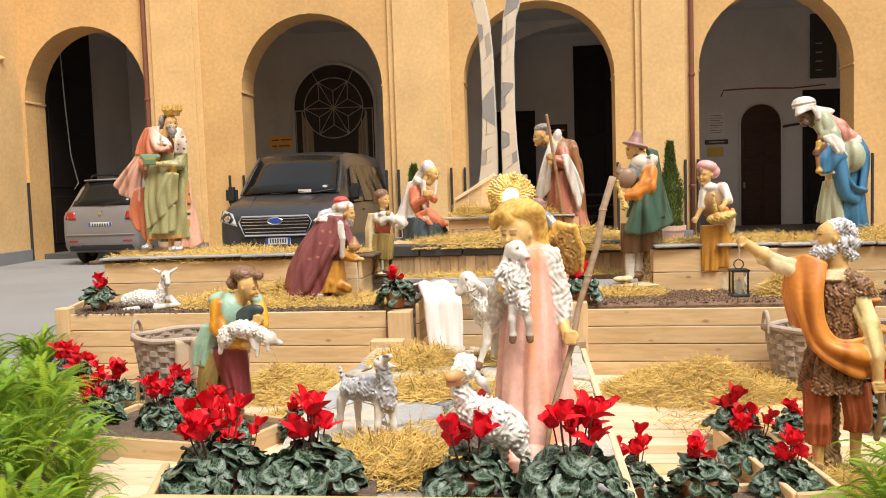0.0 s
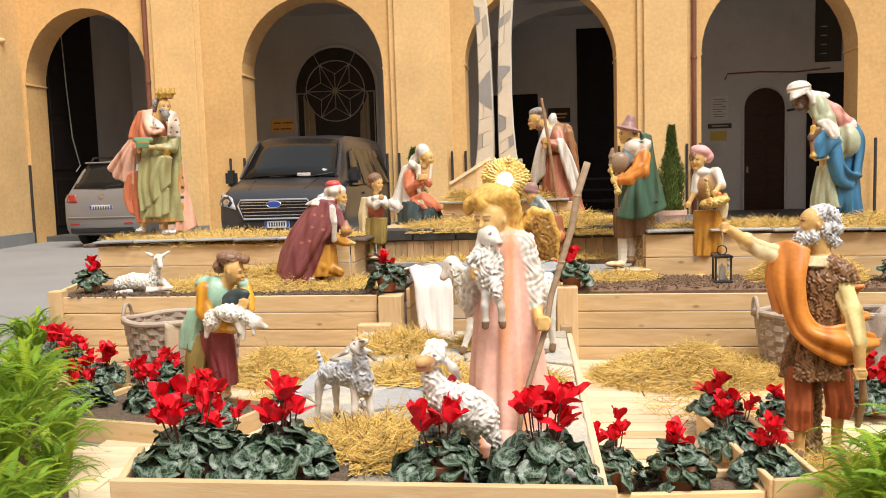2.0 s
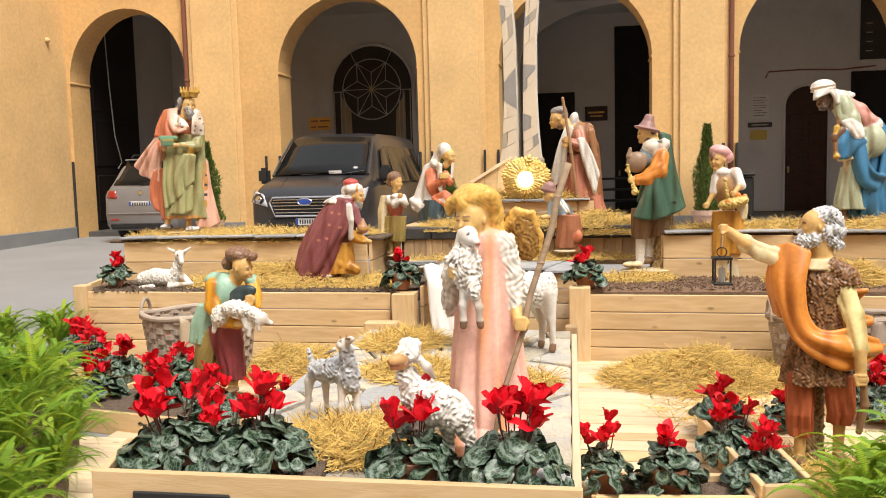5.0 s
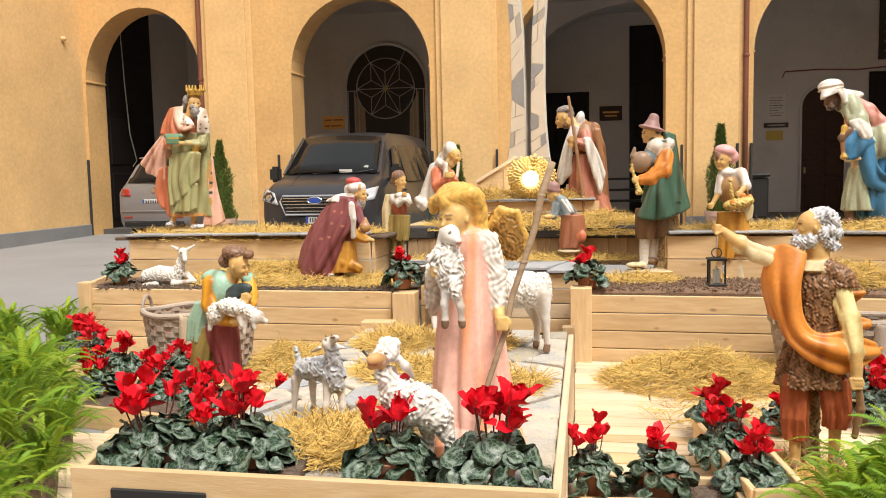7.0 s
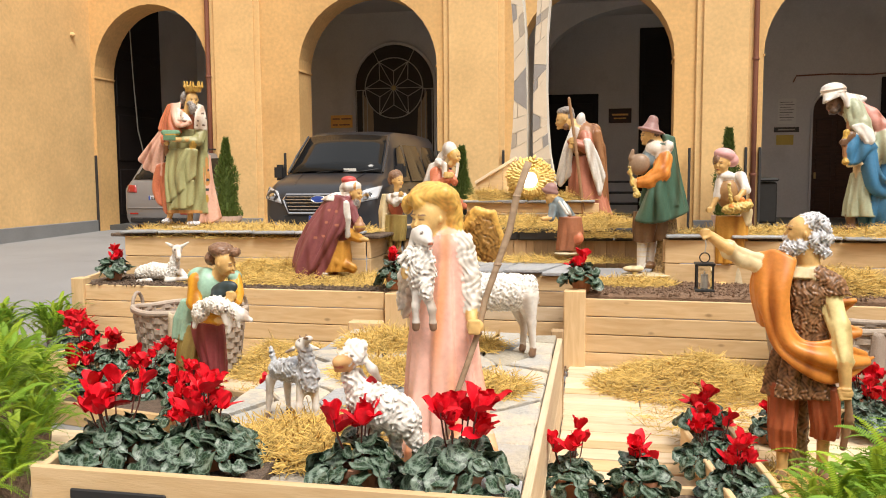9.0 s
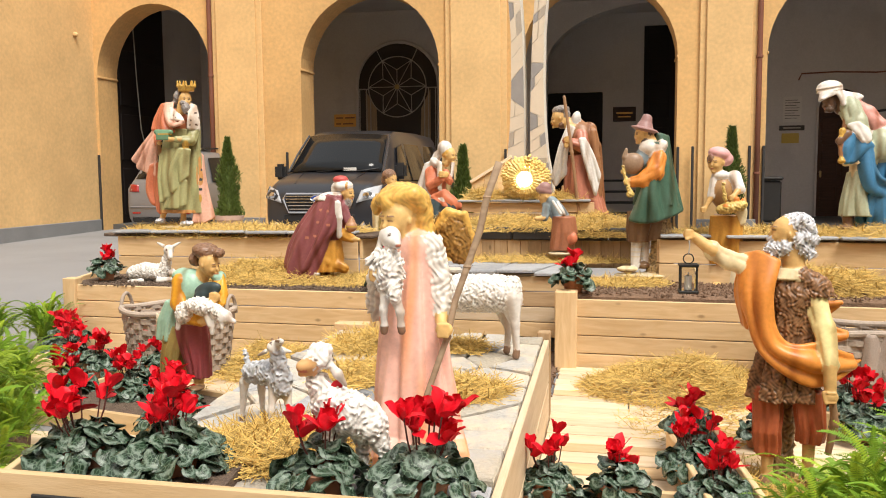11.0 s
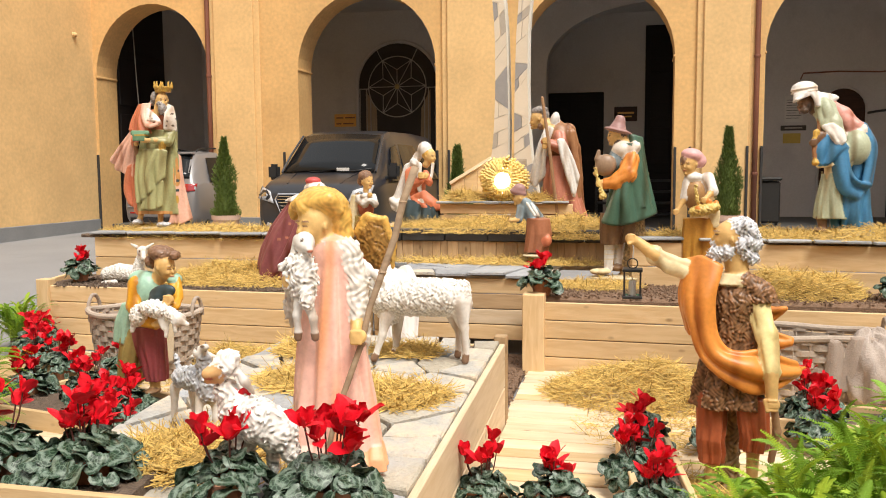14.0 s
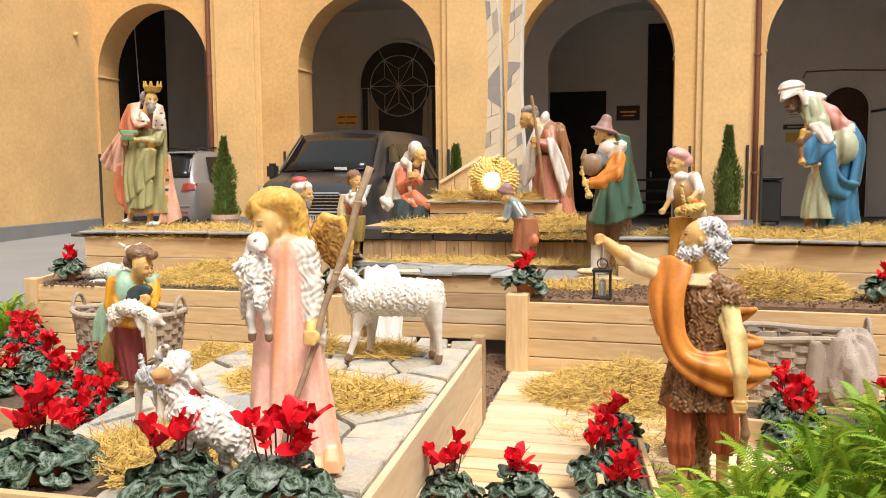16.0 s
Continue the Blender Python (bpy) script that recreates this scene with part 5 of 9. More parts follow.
figure.build("page_boy_statue", pose(-1.387, 7.250, 0.545), "small painted page boy statue in red vest and cream cape")

figure = Statue(0.0064)
figure.robe([(-0.002, 0.000, 0.203, 0.163, 0.111), (0.005, 0.000, 0.080, 0.204, 0.144), (0.022, 0.000, -0.034, 0.228, 0.165), (0.031, 0.000, -0.094, 0.224, 0.170)], "teal", 7, 0.02, phase=0)
figure.drape([[(-0.007, -0.100, 0.167), (0.152, -0.060, 0.181)], [(-0.090, -0.120, 0.048), (0.172, -0.080, 0.060)], [(-0.160, -0.100, -0.071), (0.053, -0.140, -0.084), (0.224, -0.040, -0.083)]], 0.030, "teal")
figure.cap((-0.198, 0.000, -0.050), (-0.044, -0.050, -0.077), 0.054, 0.043, "teal")
figure.cap((0.147, -0.050, 0.059), (0.164, -0.050, -0.064), 0.054, 0.043, "teal")
figure.ell((-0.034, 0.000, 0.348), (0.100, 0.084, 0.154), "coral")
figure.cap((-0.075, -0.030, 0.468), (-0.067, -0.080, 0.340), 0.054, 0.048, "coral")
figure.cap((-0.067, -0.080, 0.340), (0.055, -0.120, 0.398), 0.048, 0.034, "coral")
figure.cap((0.072, -0.020, 0.457), (0.124, -0.080, 0.375), 0.039, 0.034, "coral")
figure.cap((0.124, -0.080, 0.375), (0.086, -0.120, 0.411), 0.034, 0.027, "coral")
figure.drape([[(-0.048, -0.090, 0.228), (0.076, -0.080, 0.286)], [(0.055, -0.100, 0.165), (0.172, -0.050, 0.201)], [(0.132, -0.080, 0.112), (0.239, -0.030, 0.127)]], 0.029, "coral")
figure.ell((0.060, 0.000, 0.696), (0.072, 0.066, 0.075), "white")
figure.sheet([(-0.044, 0.030, 0.645), (0.063, 0.020, 0.712)], [(-0.170, 0.050, 0.433), (-0.065, 0.000, 0.492)], 0.025, "white")
figure.sheet([(-0.145, 0.050, 0.535), (-0.039, -0.020, 0.563)], [(-0.284, 0.040, 0.147), (-0.225, 0.000, 0.095), (-0.077, -0.060, 0.146)], 0.027, "white")
figure.cap((-0.257, 0.020, 0.188), (-0.164, -0.040, 0.137), 0.061, 0.043, "white")
figure.cap((-0.164, -0.040, 0.137), (0.055, -0.100, 0.196), 0.043, 0.029, "white")
figure.cap((-0.047, -0.030, 0.573), (0.022, -0.080, 0.540), 0.039, 0.029, "white")
figure.cap((0.022, -0.080, 0.540), (0.028, -0.100, 0.308), 0.029, 0.022, "white")
figure.cap((0.148, -0.030, 0.546), (0.139, -0.060, 0.425), 0.018, 0.014, "white")
figure.head((0.112, -0.005, 0.633), 0.056, 62, "fair", nod=20)
figure.ell((0.087, -0.010, 0.654), (0.057, 0.053, 0.061), "goldhair")
figure.cap((0.072, 0.000, 0.549), (0.093, 0.000, 0.579), 0.036, 0.036, "fair")
figure.grip((0.058, -0.130, 0.445), 0.036, "fair")
figure.grip((0.097, -0.120, 0.443), 0.032, "fair")
figure.build("mother_statue", pose(-1.123, 8.200, 0.830), "painted kneeling mother statue with white veil and coral dress")

figure = Statue(0.0064)
figure.robe([(-0.062, 0.000, 0.613, 0.128, 0.095), (-0.057, 0.000, 0.445, 0.143, 0.105), (-0.036, 0.000, 0.257, 0.158, 0.119), (-0.007, 0.000, 0.087, 0.178, 0.133), (0.004, 0.000, 0.012, 0.193, 0.143)], "rose", 8, 0.012, phase=0)
figure.ell((-0.067, 0.000, 0.753), (0.129, 0.084, 0.160), "brown")
figure.cap((0.012, 0.030, 0.836), (0.067, 0.050, 0.686), 0.075, 0.061, "brown")
figure.cap((0.067, 0.050, 0.686), (0.103, 0.050, 0.404), 0.061, 0.054, "brown")
figure.cap((0.103, 0.050, 0.404), (0.115, 0.030, 0.047), 0.054, 0.051, "brown")
figure.cap((0.049, -0.020, 0.814), (0.085, -0.030, 0.591), 0.044, 0.037, "brown")
figure.cap((0.085, -0.030, 0.591), (0.112, -0.020, 0.255), 0.037, 0.034, "brown")
figure.drape([[(-0.170, -0.050, 0.874), (-0.120, -0.060, 0.854)], [(-0.244, -0.080, 0.672), (-0.170, -0.090, 0.651)], [(-0.317, -0.030, 0.385), (-0.276, -0.030, 0.337), (-0.191, -0.040, 0.439)]], 0.019, "white")
figure.drape([[(-0.053, -0.130, 0.748), (-0.013, -0.120, 0.747)], [(-0.023, -0.140, 0.592), (0.059, -0.110, 0.609)], [(0.036, -0.120, 0.407), (0.085, -0.100, 0.249), (0.124, -0.080, 0.433)]], 0.019, "white")
figure.ell((-0.103, 0.010, 0.935), (0.044, 0.062, 0.078), "white", tilt=15)
figure.drape([[(-0.080, 0.030, 0.935), (0.040, 0.030, 0.835)], [(0.039, 0.040, 0.593), (0.098, 0.030, 0.591)], [(0.056, 0.060, 0.034), (0.171, 0.040, 0.034)]], 0.029, "brown")
figure.cap((-0.054, -0.060, 0.788), (-0.023, -0.100, 0.684), 0.058, 0.058, "rose")
figure.cap((-0.023, -0.100, 0.684), (-0.177, -0.140, 0.738), 0.058, 0.037, "rose")
figure.grip((-0.167, -0.155, 0.750), 0.032, "skin")
figure.grip((-0.176, -0.150, 0.696), 0.026, "skin")
figure.cap((-0.107, 0.000, 0.847), (-0.190, 0.000, 0.915), 0.058, 0.051, "skin")
figure.head((-0.259, 0.000, 0.950), 0.061, -72, "skin", nod=22)
figure.ell((-0.240, 0.010, 1.025), (0.078, 0.070, 0.044), "greyhair", tilt=-10)
figure.ell((-0.190, 0.015, 0.981), (0.037, 0.062, 0.058), "greyhair")
figure.ell((-0.227, -0.010, 0.887), (0.034, 0.040, 0.037), "brownhair")
figure.cap((-0.197, -0.160, 1.128), (-0.125, -0.170, 0.630), 0.014, 0.015, "wood")
figure.cap((-0.125, -0.170, 0.630), (-0.056, -0.150, 0.058), 0.015, 0.014, "wood")
figure.ell((0.075, -0.020, 0.031), (0.102, 0.079, 0.027), "rose")
figure.ell((0.000, 0.000, 0.004), (0.187, 0.132, 0.017), "stone")
figure.build("carpenter_statue", pose(0.313, 8.000, 0.830), "painted standing bearded man statue leaning on a staff")

figure = Statue(0.0064)
figure.robe([(-0.044, 0.000, 0.539, 0.109, 0.081), (-0.055, 0.000, 0.412, 0.099, 0.076), (-0.065, 0.000, 0.297, 0.076, 0.061)], "umber", 6, 0.008, phase=0)
figure.robe([(0.033, 0.050, 0.504, 0.099, 0.081), (0.041, 0.050, 0.311, 0.086, 0.073)], "umber", 6, 0.008, phase=0)
figure.cap((-0.078, 0.000, 0.308), (-0.090, 0.000, 0.107), 0.044, 0.031, "white")
figure.cap((-0.013, 0.050, 0.287), (-0.016, 0.050, 0.142), 0.041, 0.029, "white")
figure.mark((-0.084, 0.000, 0.260), (0.058, 0.176, 0.004), "cream")
figure.mark((-0.084, 0.000, 0.220), (0.058, 0.176, 0.004), "cream")
figure.mark((-0.084, 0.000, 0.180), (0.058, 0.176, 0.004), "cream")
figure.ell((-0.149, -0.040, 0.088), (0.081, 0.048, 0.026), "cream")
figure.ell((-0.021, 0.030, 0.112), (0.049, 0.053, 0.029), "umber")
figure.mark((-0.149, -0.040, 0.067), (0.090, 0.176, 0.012), "umber")
figure.cap((0.111, 0.060, 0.470), (0.113, 0.070, 0.245), 0.067, 0.081, "bark")
figure.cap((0.113, 0.070, 0.245), (0.105, 0.060, 0.044), 0.081, 0.113, "bark")
figure.ell((0.176, 0.000, 0.259), (0.049, 0.053, 0.058), "bark")
figure.ell((-0.031, 0.000, 0.040), (0.218, 0.123, 0.017), "stone")
figure.robe([(0.050, 0.000, 1.064, 0.083, 0.073), (0.043, 0.000, 0.900, 0.106, 0.084), (0.047, 0.000, 0.727, 0.122, 0.096), (0.060, 0.000, 0.585, 0.152, 0.116)], "green", 7, 0.012, phase=0.8)
figure.drape([[(-0.022, -0.080, 0.745), (0.037, -0.110, 0.822), (0.114, -0.070, 0.898)], [(-0.068, -0.100, 0.622), (0.021, -0.130, 0.668), (0.164, -0.030, 0.710)], [(-0.128, -0.090, 0.478), (-0.009, -0.130, 0.463), (0.113, -0.110, 0.492), (0.245, -0.010, 0.542)]], 0.028, "green")
figure.drape([[(0.069, -0.020, 1.117), (0.141, 0.050, 1.102)], [(0.116, -0.050, 0.898), (0.183, 0.060, 0.850)], [(0.188, -0.030, 0.522), (0.256, 0.060, 0.548)]], 0.026, "green")
figure.ell((0.011, -0.030, 1.017), (0.084, 0.070, 0.067), "ermine")
figure.cap((0.100, -0.050, 1.038), (0.039, -0.060, 0.969), 0.044, 0.044, "ermine")
figure.ell((-0.035, -0.030, 0.948), (0.064, 0.053, 0.087), "bluegrey")
figure.cap((0.072, -0.070, 0.945), (0.044, -0.110, 0.837), 0.061, 0.067, "orange")
figure.cap((0.044, -0.110, 0.837), (-0.039, -0.120, 0.777), 0.067, 0.055, "orange")
figure.cap((-0.039, -0.120, 0.777), (-0.107, -0.110, 0.763), 0.055, 0.044, "orange")
figure.grip((-0.157, -0.110, 0.767), 0.032, "skin")
figure.ell((-0.117, -0.090, 0.903), (0.079, 0.053, 0.084), "leather", tilt=20)
figure.cap((-0.178, -0.100, 0.951), (-0.166, -0.100, 1.009), 0.023, 0.013, "leather")
figure.cap((-0.191, -0.120, 0.881), (-0.164, -0.130, 0.764), 0.010, 0.012, "straw")
figure.cap((-0.164, -0.130, 0.764), (-0.139, -0.130, 0.694), 0.012, 0.015, "straw")
figure.cap((-0.142, -0.130, 0.709), (-0.133, -0.130, 0.673), 0.015, 0.028, "straw")
figure.grip((-0.191, -0.110, 0.842), 0.019, "skin")
figure.cap((0.028, 0.000, 1.041), (-0.003, 0.000, 1.097), 0.049, 0.047, "skin")
figure.head((-0.046, 0.000, 1.125), 0.055, -72, "skin", nod=6)
figure.ell((-0.025, -0.010, 1.066), (0.038, 0.044, 0.049), "darkhair")
figure.ell((0.001, 0.010, 1.120), (0.035, 0.053, 0.049), "darkhair")
figure.ell((-0.031, 0.000, 1.165), (0.105, 0.097, 0.019), "mauve", tilt=14)
figure.cap((-0.028, 0.000, 1.190), (-0.018, 0.000, 1.228), 0.062, 0.044, "mauve")
figure.ell((-0.012, 0.000, 1.258), (0.036, 0.034, 0.022), "mauve", tilt=20)
figure.build("bagpiper_statue", pose(0.832, 6.840, 0.445), "painted bagpiper statue in green coat and mauve hat")

figure = Statue(0.0060)
figure.robe([(-0.012, 0.000, 0.372, 0.093, 0.074), (-0.005, 0.000, 0.245, 0.102, 0.082), (-0.032, 0.000, 0.096, 0.084, 0.066)], "rust", 6, 0.007, phase=0)
figure.cap((0.008, 0.020, 0.158), (0.029, 0.020, 0.084), 0.058, 0.051, "rust")
figure.ell((0.057, -0.050, 0.197), (0.047, 0.035, 0.051), "coral")
figure.ell((-0.005, 0.000, 0.319), (0.086, 0.070, 0.070), "brown")
figure.cap((-0.118, 0.000, 0.472), (-0.039, 0.000, 0.371), 0.070, 0.070, "bluegrey")
figure.cap((-0.145, -0.030, 0.446), (-0.162, -0.060, 0.364), 0.035, 0.031, "bluegrey")
figure.cap((-0.162, -0.060, 0.364), (-0.227, -0.080, 0.358), 0.021, 0.018, "skin")
figure.cap((-0.092, -0.085, 0.497), (-0.027, -0.100, 0.398), 0.012, 0.012, "white")
figure.cap((-0.062, -0.020, 0.488), (-0.006, -0.050, 0.395), 0.012, 0.012, "white")
figure.head((-0.162, 0.000, 0.536), 0.047, -75, "skin")
figure.ell((-0.175, 0.000, 0.582), (0.070, 0.057, 0.033), "mauve", tilt=14)
figure.ell((-0.167, 0.000, 0.607), (0.053, 0.053, 0.047), "mauve")
figure.ell((-0.043, 0.000, 0.070), (0.097, 0.079, 0.016), "stone")
figure.build("kneeling_child_statue", pose(0.186, 7.050, 0.555), "small painted child statue with pink cap and braces")

figure = Statue(0.0064)
figure.robe([(-0.055, 0.000, 0.509, 0.079, 0.062), (-0.062, 0.000, 0.309, 0.079, 0.066), (-0.068, 0.000, 0.148, 0.071, 0.059)], "ochre", 6, 0.009, phase=0)
figure.robe([(0.022, 0.000, 0.507, 0.079, 0.062), (0.022, 0.000, 0.347, 0.075, 0.066), (0.028, 0.000, 0.177, 0.071, 0.062)], "ochre", 6, 0.009, phase=1)
figure.cap((-0.062, 0.000, 0.168), (-0.059, 0.000, 0.016), 0.029, 0.024, "skin")
figure.cap((0.032, 0.020, 0.185), (0.042, 0.020, 0.002), 0.055, 0.066, "stone")
figure.ell((-0.089, -0.040, -0.009), (0.048, 0.053, 0.018), "skin")
figure.ell((0.029, 0.000, -0.036), (0.183, 0.106, 0.018), "stone")
figure.ell((-0.055, 0.000, 0.679), (0.084, 0.070, 0.117), "vest")
figure.ell((-0.068, 0.000, 0.808), (0.066, 0.053, 0.040), "white")
figure.cap((0.026, -0.010, 0.795), (0.064, -0.040, 0.710), 0.051, 0.044, "white")
figure.cap((0.064, -0.040, 0.710), (0.009, -0.100, 0.650), 0.024, 0.018, "skin")
figure.grip((-0.002, -0.110, 0.646), 0.024, "skin")
figure.cap((-0.114, -0.010, 0.770), (-0.129, -0.030, 0.662), 0.037, 0.033, "white")
figure.cap((-0.131, -0.030, 0.652), (-0.178, -0.050, 0.570), 0.022, 0.018, "skin")
figure.grip((-0.193, -0.060, 0.555), 0.026, "skin")
figure.ell((0.004, -0.100, 0.575), (0.114, 0.062, 0.044), "straw", tilt=-12)
figure.cap((-0.059, -0.110, 0.750), (-0.045, -0.120, 0.632), 0.013, 0.013, "straw")
figure.ell((0.034, -0.120, 0.634), (0.022, 0.018, 0.022), "fruit")
figure.ell((0.085, -0.100, 0.624), (0.020, 0.018, 0.020), "fruit")
figure.ell((-0.041, -0.140, 0.584), (0.020, 0.018, 0.020), "fruit")
figure.cap((0.076, -0.050, 0.548), (0.087, -0.040, 0.468), 0.044, 0.029, "cream")
figure.cap((-0.082, 0.000, 0.824), (-0.087, 0.000, 0.858), 0.029, 0.029, "skin")
figure.head((-0.101, 0.000, 0.904), 0.059, -35, "skin", nod=8)
figure.ell((-0.080, 0.010, 0.971), (0.081, 0.075, 0.051), "scarf", tilt=12)
figure.ell((-0.026, 0.020, 0.926), (0.048, 0.053, 0.051), "scarf", tilt=30)
figure.ell((-0.131, 0.000, 0.929), (0.037, 0.053, 0.044), "brownhair")
figure.build("girl_statue", pose(1.424, 6.750, 0.445), "painted peasant girl statue with pink headscarf and fruit basket")

figure = Statue(0.0058)
figure.cap((0.045, 0.020, 0.662), (0.058, 0.030, 0.362), 0.086, 0.083, "blue")
figure.cap((0.058, 0.030, 0.362), (0.079, 0.030, 0.114), 0.083, 0.078, "blue")
figure.cap((-0.146, 0.030, 0.945), (-0.055, 0.030, 0.882), 0.081, 0.086, "rosepink")
figure.cap((-0.055, 0.030, 0.882), (0.022, 0.020, 0.791), 0.086, 0.089, "rosepink")
figure.ell((0.043, -0.020, 0.661), (0.097, 0.097, 0.128), "palegreen")
figure.cap((-0.005, -0.030, 0.722), (0.078, -0.010, 0.782), 0.050, 0.047, "ermine")
figure.cap((-0.015, -0.060, 0.634), (-0.076, -0.050, 0.473), 0.069, 0.064, "palegreen")
figure.cap((-0.076, -0.050, 0.473), (-0.112, -0.040, 0.309), 0.064, 0.061, "palegreen")
figure.robe([(-0.106, -0.040, 0.473, 0.073, 0.064), (-0.121, -0.040, 0.350, 0.076, 0.067), (-0.115, -0.040, 0.241, 0.095, 0.075), (-0.107, -0.040, 0.145, 0.104, 0.078)], "palegreen", 6, 0.01, phase=0)
figure.cap((-0.141, -0.070, 0.595), (-0.139, -0.070, 0.433), 0.042, 0.033, "cream")
figure.cap((-0.175, -0.040, 0.941), (-0.133, -0.090, 0.823), 0.081, 0.072, "palegreen")
figure.cap((-0.133, -0.090, 0.823), (-0.095, -0.100, 0.755), 0.072, 0.056, "palegreen")
figure.drape([[(-0.198, -0.120, 0.809), (-0.144, -0.150, 0.820), (-0.083, -0.130, 0.780)], [(-0.159, -0.140, 0.761), (-0.113, -0.160, 0.750), (-0.055, -0.120, 0.733)], [(-0.113, -0.140, 0.698), (-0.084, -0.150, 0.693), (-0.051, -0.120, 0.716)]], 0.021, "white")
figure.drape([[(-0.237, -0.140, 0.729), (-0.154, -0.150, 0.747), (-0.047, -0.110, 0.680)], [(-0.248, -0.150, 0.649), (-0.159, -0.160, 0.654), (-0.041, -0.110, 0.647)], [(-0.223, -0.140, 0.548), (-0.183, -0.150, 0.548), (-0.131, -0.120, 0.574)]], 0.024, "blue")
figure.cap((-0.224, -0.145, 0.528), (-0.137, -0.130, 0.538), 0.017, 0.017, "cream")
figure.drape([[(-0.106, -0.100, 0.634), (-0.041, -0.110, 0.633)], [(-0.103, -0.110, 0.473), (-0.012, -0.130, 0.499)], [(-0.054, -0.100, 0.338), (0.036, -0.120, 0.419)], [(0.053, -0.060, 0.296), (0.144, -0.030, 0.390)]], 0.025, "blue")
figure.drape([[(0.070, -0.010, 0.829), (0.119, 0.050, 0.825)], [(0.127, -0.030, 0.700), (0.195, 0.050, 0.688)], [(0.121, -0.050, 0.552), (0.192, 0.040, 0.539)], [(0.093, -0.060, 0.398), (0.170, 0.030, 0.403)]], 0.024, "blue")
figure.drape([[(-0.024, -0.070, 0.297), (0.065, -0.060, 0.310), (0.144, 0.020, 0.362)], [(-0.022, -0.050, 0.173), (0.058, -0.060, 0.174), (0.158, 0.030, 0.197)], [(-0.027, 0.000, 0.049), (0.064, -0.050, 0.048), (0.192, 0.040, 0.037)]], 0.026, "blue")
figure.cap((-0.200, -0.070, 0.885), (-0.217, -0.090, 0.784), 0.028, 0.019, "brown")
figure.cap((-0.217, -0.150, 0.748), (-0.262, -0.170, 0.708), 0.033, 0.025, "dark")
figure.grip((-0.275, -0.180, 0.695), 0.028, "dark")
figure.cap((-0.253, -0.170, 0.771), (-0.266, -0.180, 0.725), 0.022, 0.014, "gold")
figure.cap((-0.269, -0.180, 0.675), (-0.262, -0.180, 0.595), 0.017, 0.014, "brown")
figure.cap((-0.260, -0.180, 0.581), (-0.257, -0.180, 0.555), 0.011, 0.025, "gold")
figure.cap((-0.228, 0.000, 0.945), (-0.261, 0.000, 0.979), 0.053, 0.050, "dark")
figure.head((-0.303, 0.000, 0.991), 0.053, -55, "dark", nod=22)
figure.ell((-0.316, -0.050, 0.931), (0.031, 0.031, 0.024), "darkhair")
figure.ell((-0.281, -0.030, 0.957), (0.017, 0.035, 0.033), "darkhair")
figure.ell((-0.313, 0.000, 1.097), (0.089, 0.075, 0.053), "white", tilt=-4)
figure.ell((-0.314, -0.010, 1.069), (0.094, 0.081, 0.014), "ermine", tilt=-8)
figure.ell((-0.317, -0.010, 1.094), (0.092, 0.079, 0.012), "ermine", tilt=-8)
figure.drape([[(-0.388, -0.060, 1.046), (-0.329, -0.090, 1.057), (-0.255, -0.060, 1.058)], [(-0.393, -0.070, 0.994), (-0.385, -0.090, 1.003), (-0.377, -0.100, 1.008)]], 0.012, "white")
figure.drape([[(-0.274, -0.060, 1.062), (-0.228, 0.020, 1.062), (-0.209, 0.060, 1.058)], [(-0.255, -0.070, 1.014), (-0.183, -0.020, 1.030), (-0.114, 0.050, 1.040)], [(-0.241, -0.070, 0.967), (-0.181, -0.050, 0.980), (-0.082, 0.050, 1.026)]], 0.022, "white")
figure.cap((-0.173, -0.050, 0.145), (-0.167, -0.050, 0.076), 0.036, 0.031, "dark")
figure.ell((-0.189, -0.080, 0.061), (0.061, 0.044, 0.019), "dark")
figure.cap((-0.068, 0.000, 0.129), (-0.052, 0.000, 0.046), 0.042, 0.039, "blue")
figure.ell((0.001, 0.000, 0.024), (0.229, 0.167, 0.017), "stone")
figure.build("bowing_king_statue", pose(2.447, 6.950, 0.800), "painted bowing king statue in blue cloak holding a goblet")

figure = Statue(0.0058)
figure.robe([(0.032, 0.000, 0.523, 0.093, 0.072), (0.050, -0.010, 0.420, 0.088, 0.072), (0.074, -0.020, 0.300, 0.066, 0.060), (0.082, -0.025, 0.215, 0.052, 0.050)], "maroon", 6, 0.010, phase=0)
figure.robe([(-0.020, 0.020, 0.500, 0.075, 0.065), (-0.060, 0.020, 0.380, 0.070, 0.062), (-0.085, 0.025, 0.260, 0.060, 0.055)], "olive", 6, 0.009, phase=1.3)
figure.robe([(-0.083, 0.030, 0.452, 0.073, 0.062), (-0.102, 0.030, 0.329, 0.073, 0.062), (-0.126, 0.030, 0.174, 0.062, 0.055)], "olive", 6, 0.01, phase=0)
figure.cap((0.084, -0.030, 0.290), (0.072, -0.022, 0.167), 0.034, 0.028, "skin")
figure.ell((0.076, -0.050, 0.160), (0.037, 0.062, 0.017), "umber")
figure.ell((0.030, 0.000, 0.725), (0.104, 0.084, 0.114), "mint")
figure.robe([(-0.063, 0.040, 0.649, 0.076, 0.075), (-0.105, 0.040, 0.541, 0.079, 0.077), (-0.133, 0.040, 0.418, 0.062, 0.067)], "mint", 6, 0.01, phase=0)
figure.ell((-0.036, 0.010, 0.804), (0.050, 0.053, 0.030), "mint", tilt=-30)
figure.ell((0.202, 0.010, 0.794), (0.040, 0.053, 0.032), "mint", tilt=30)
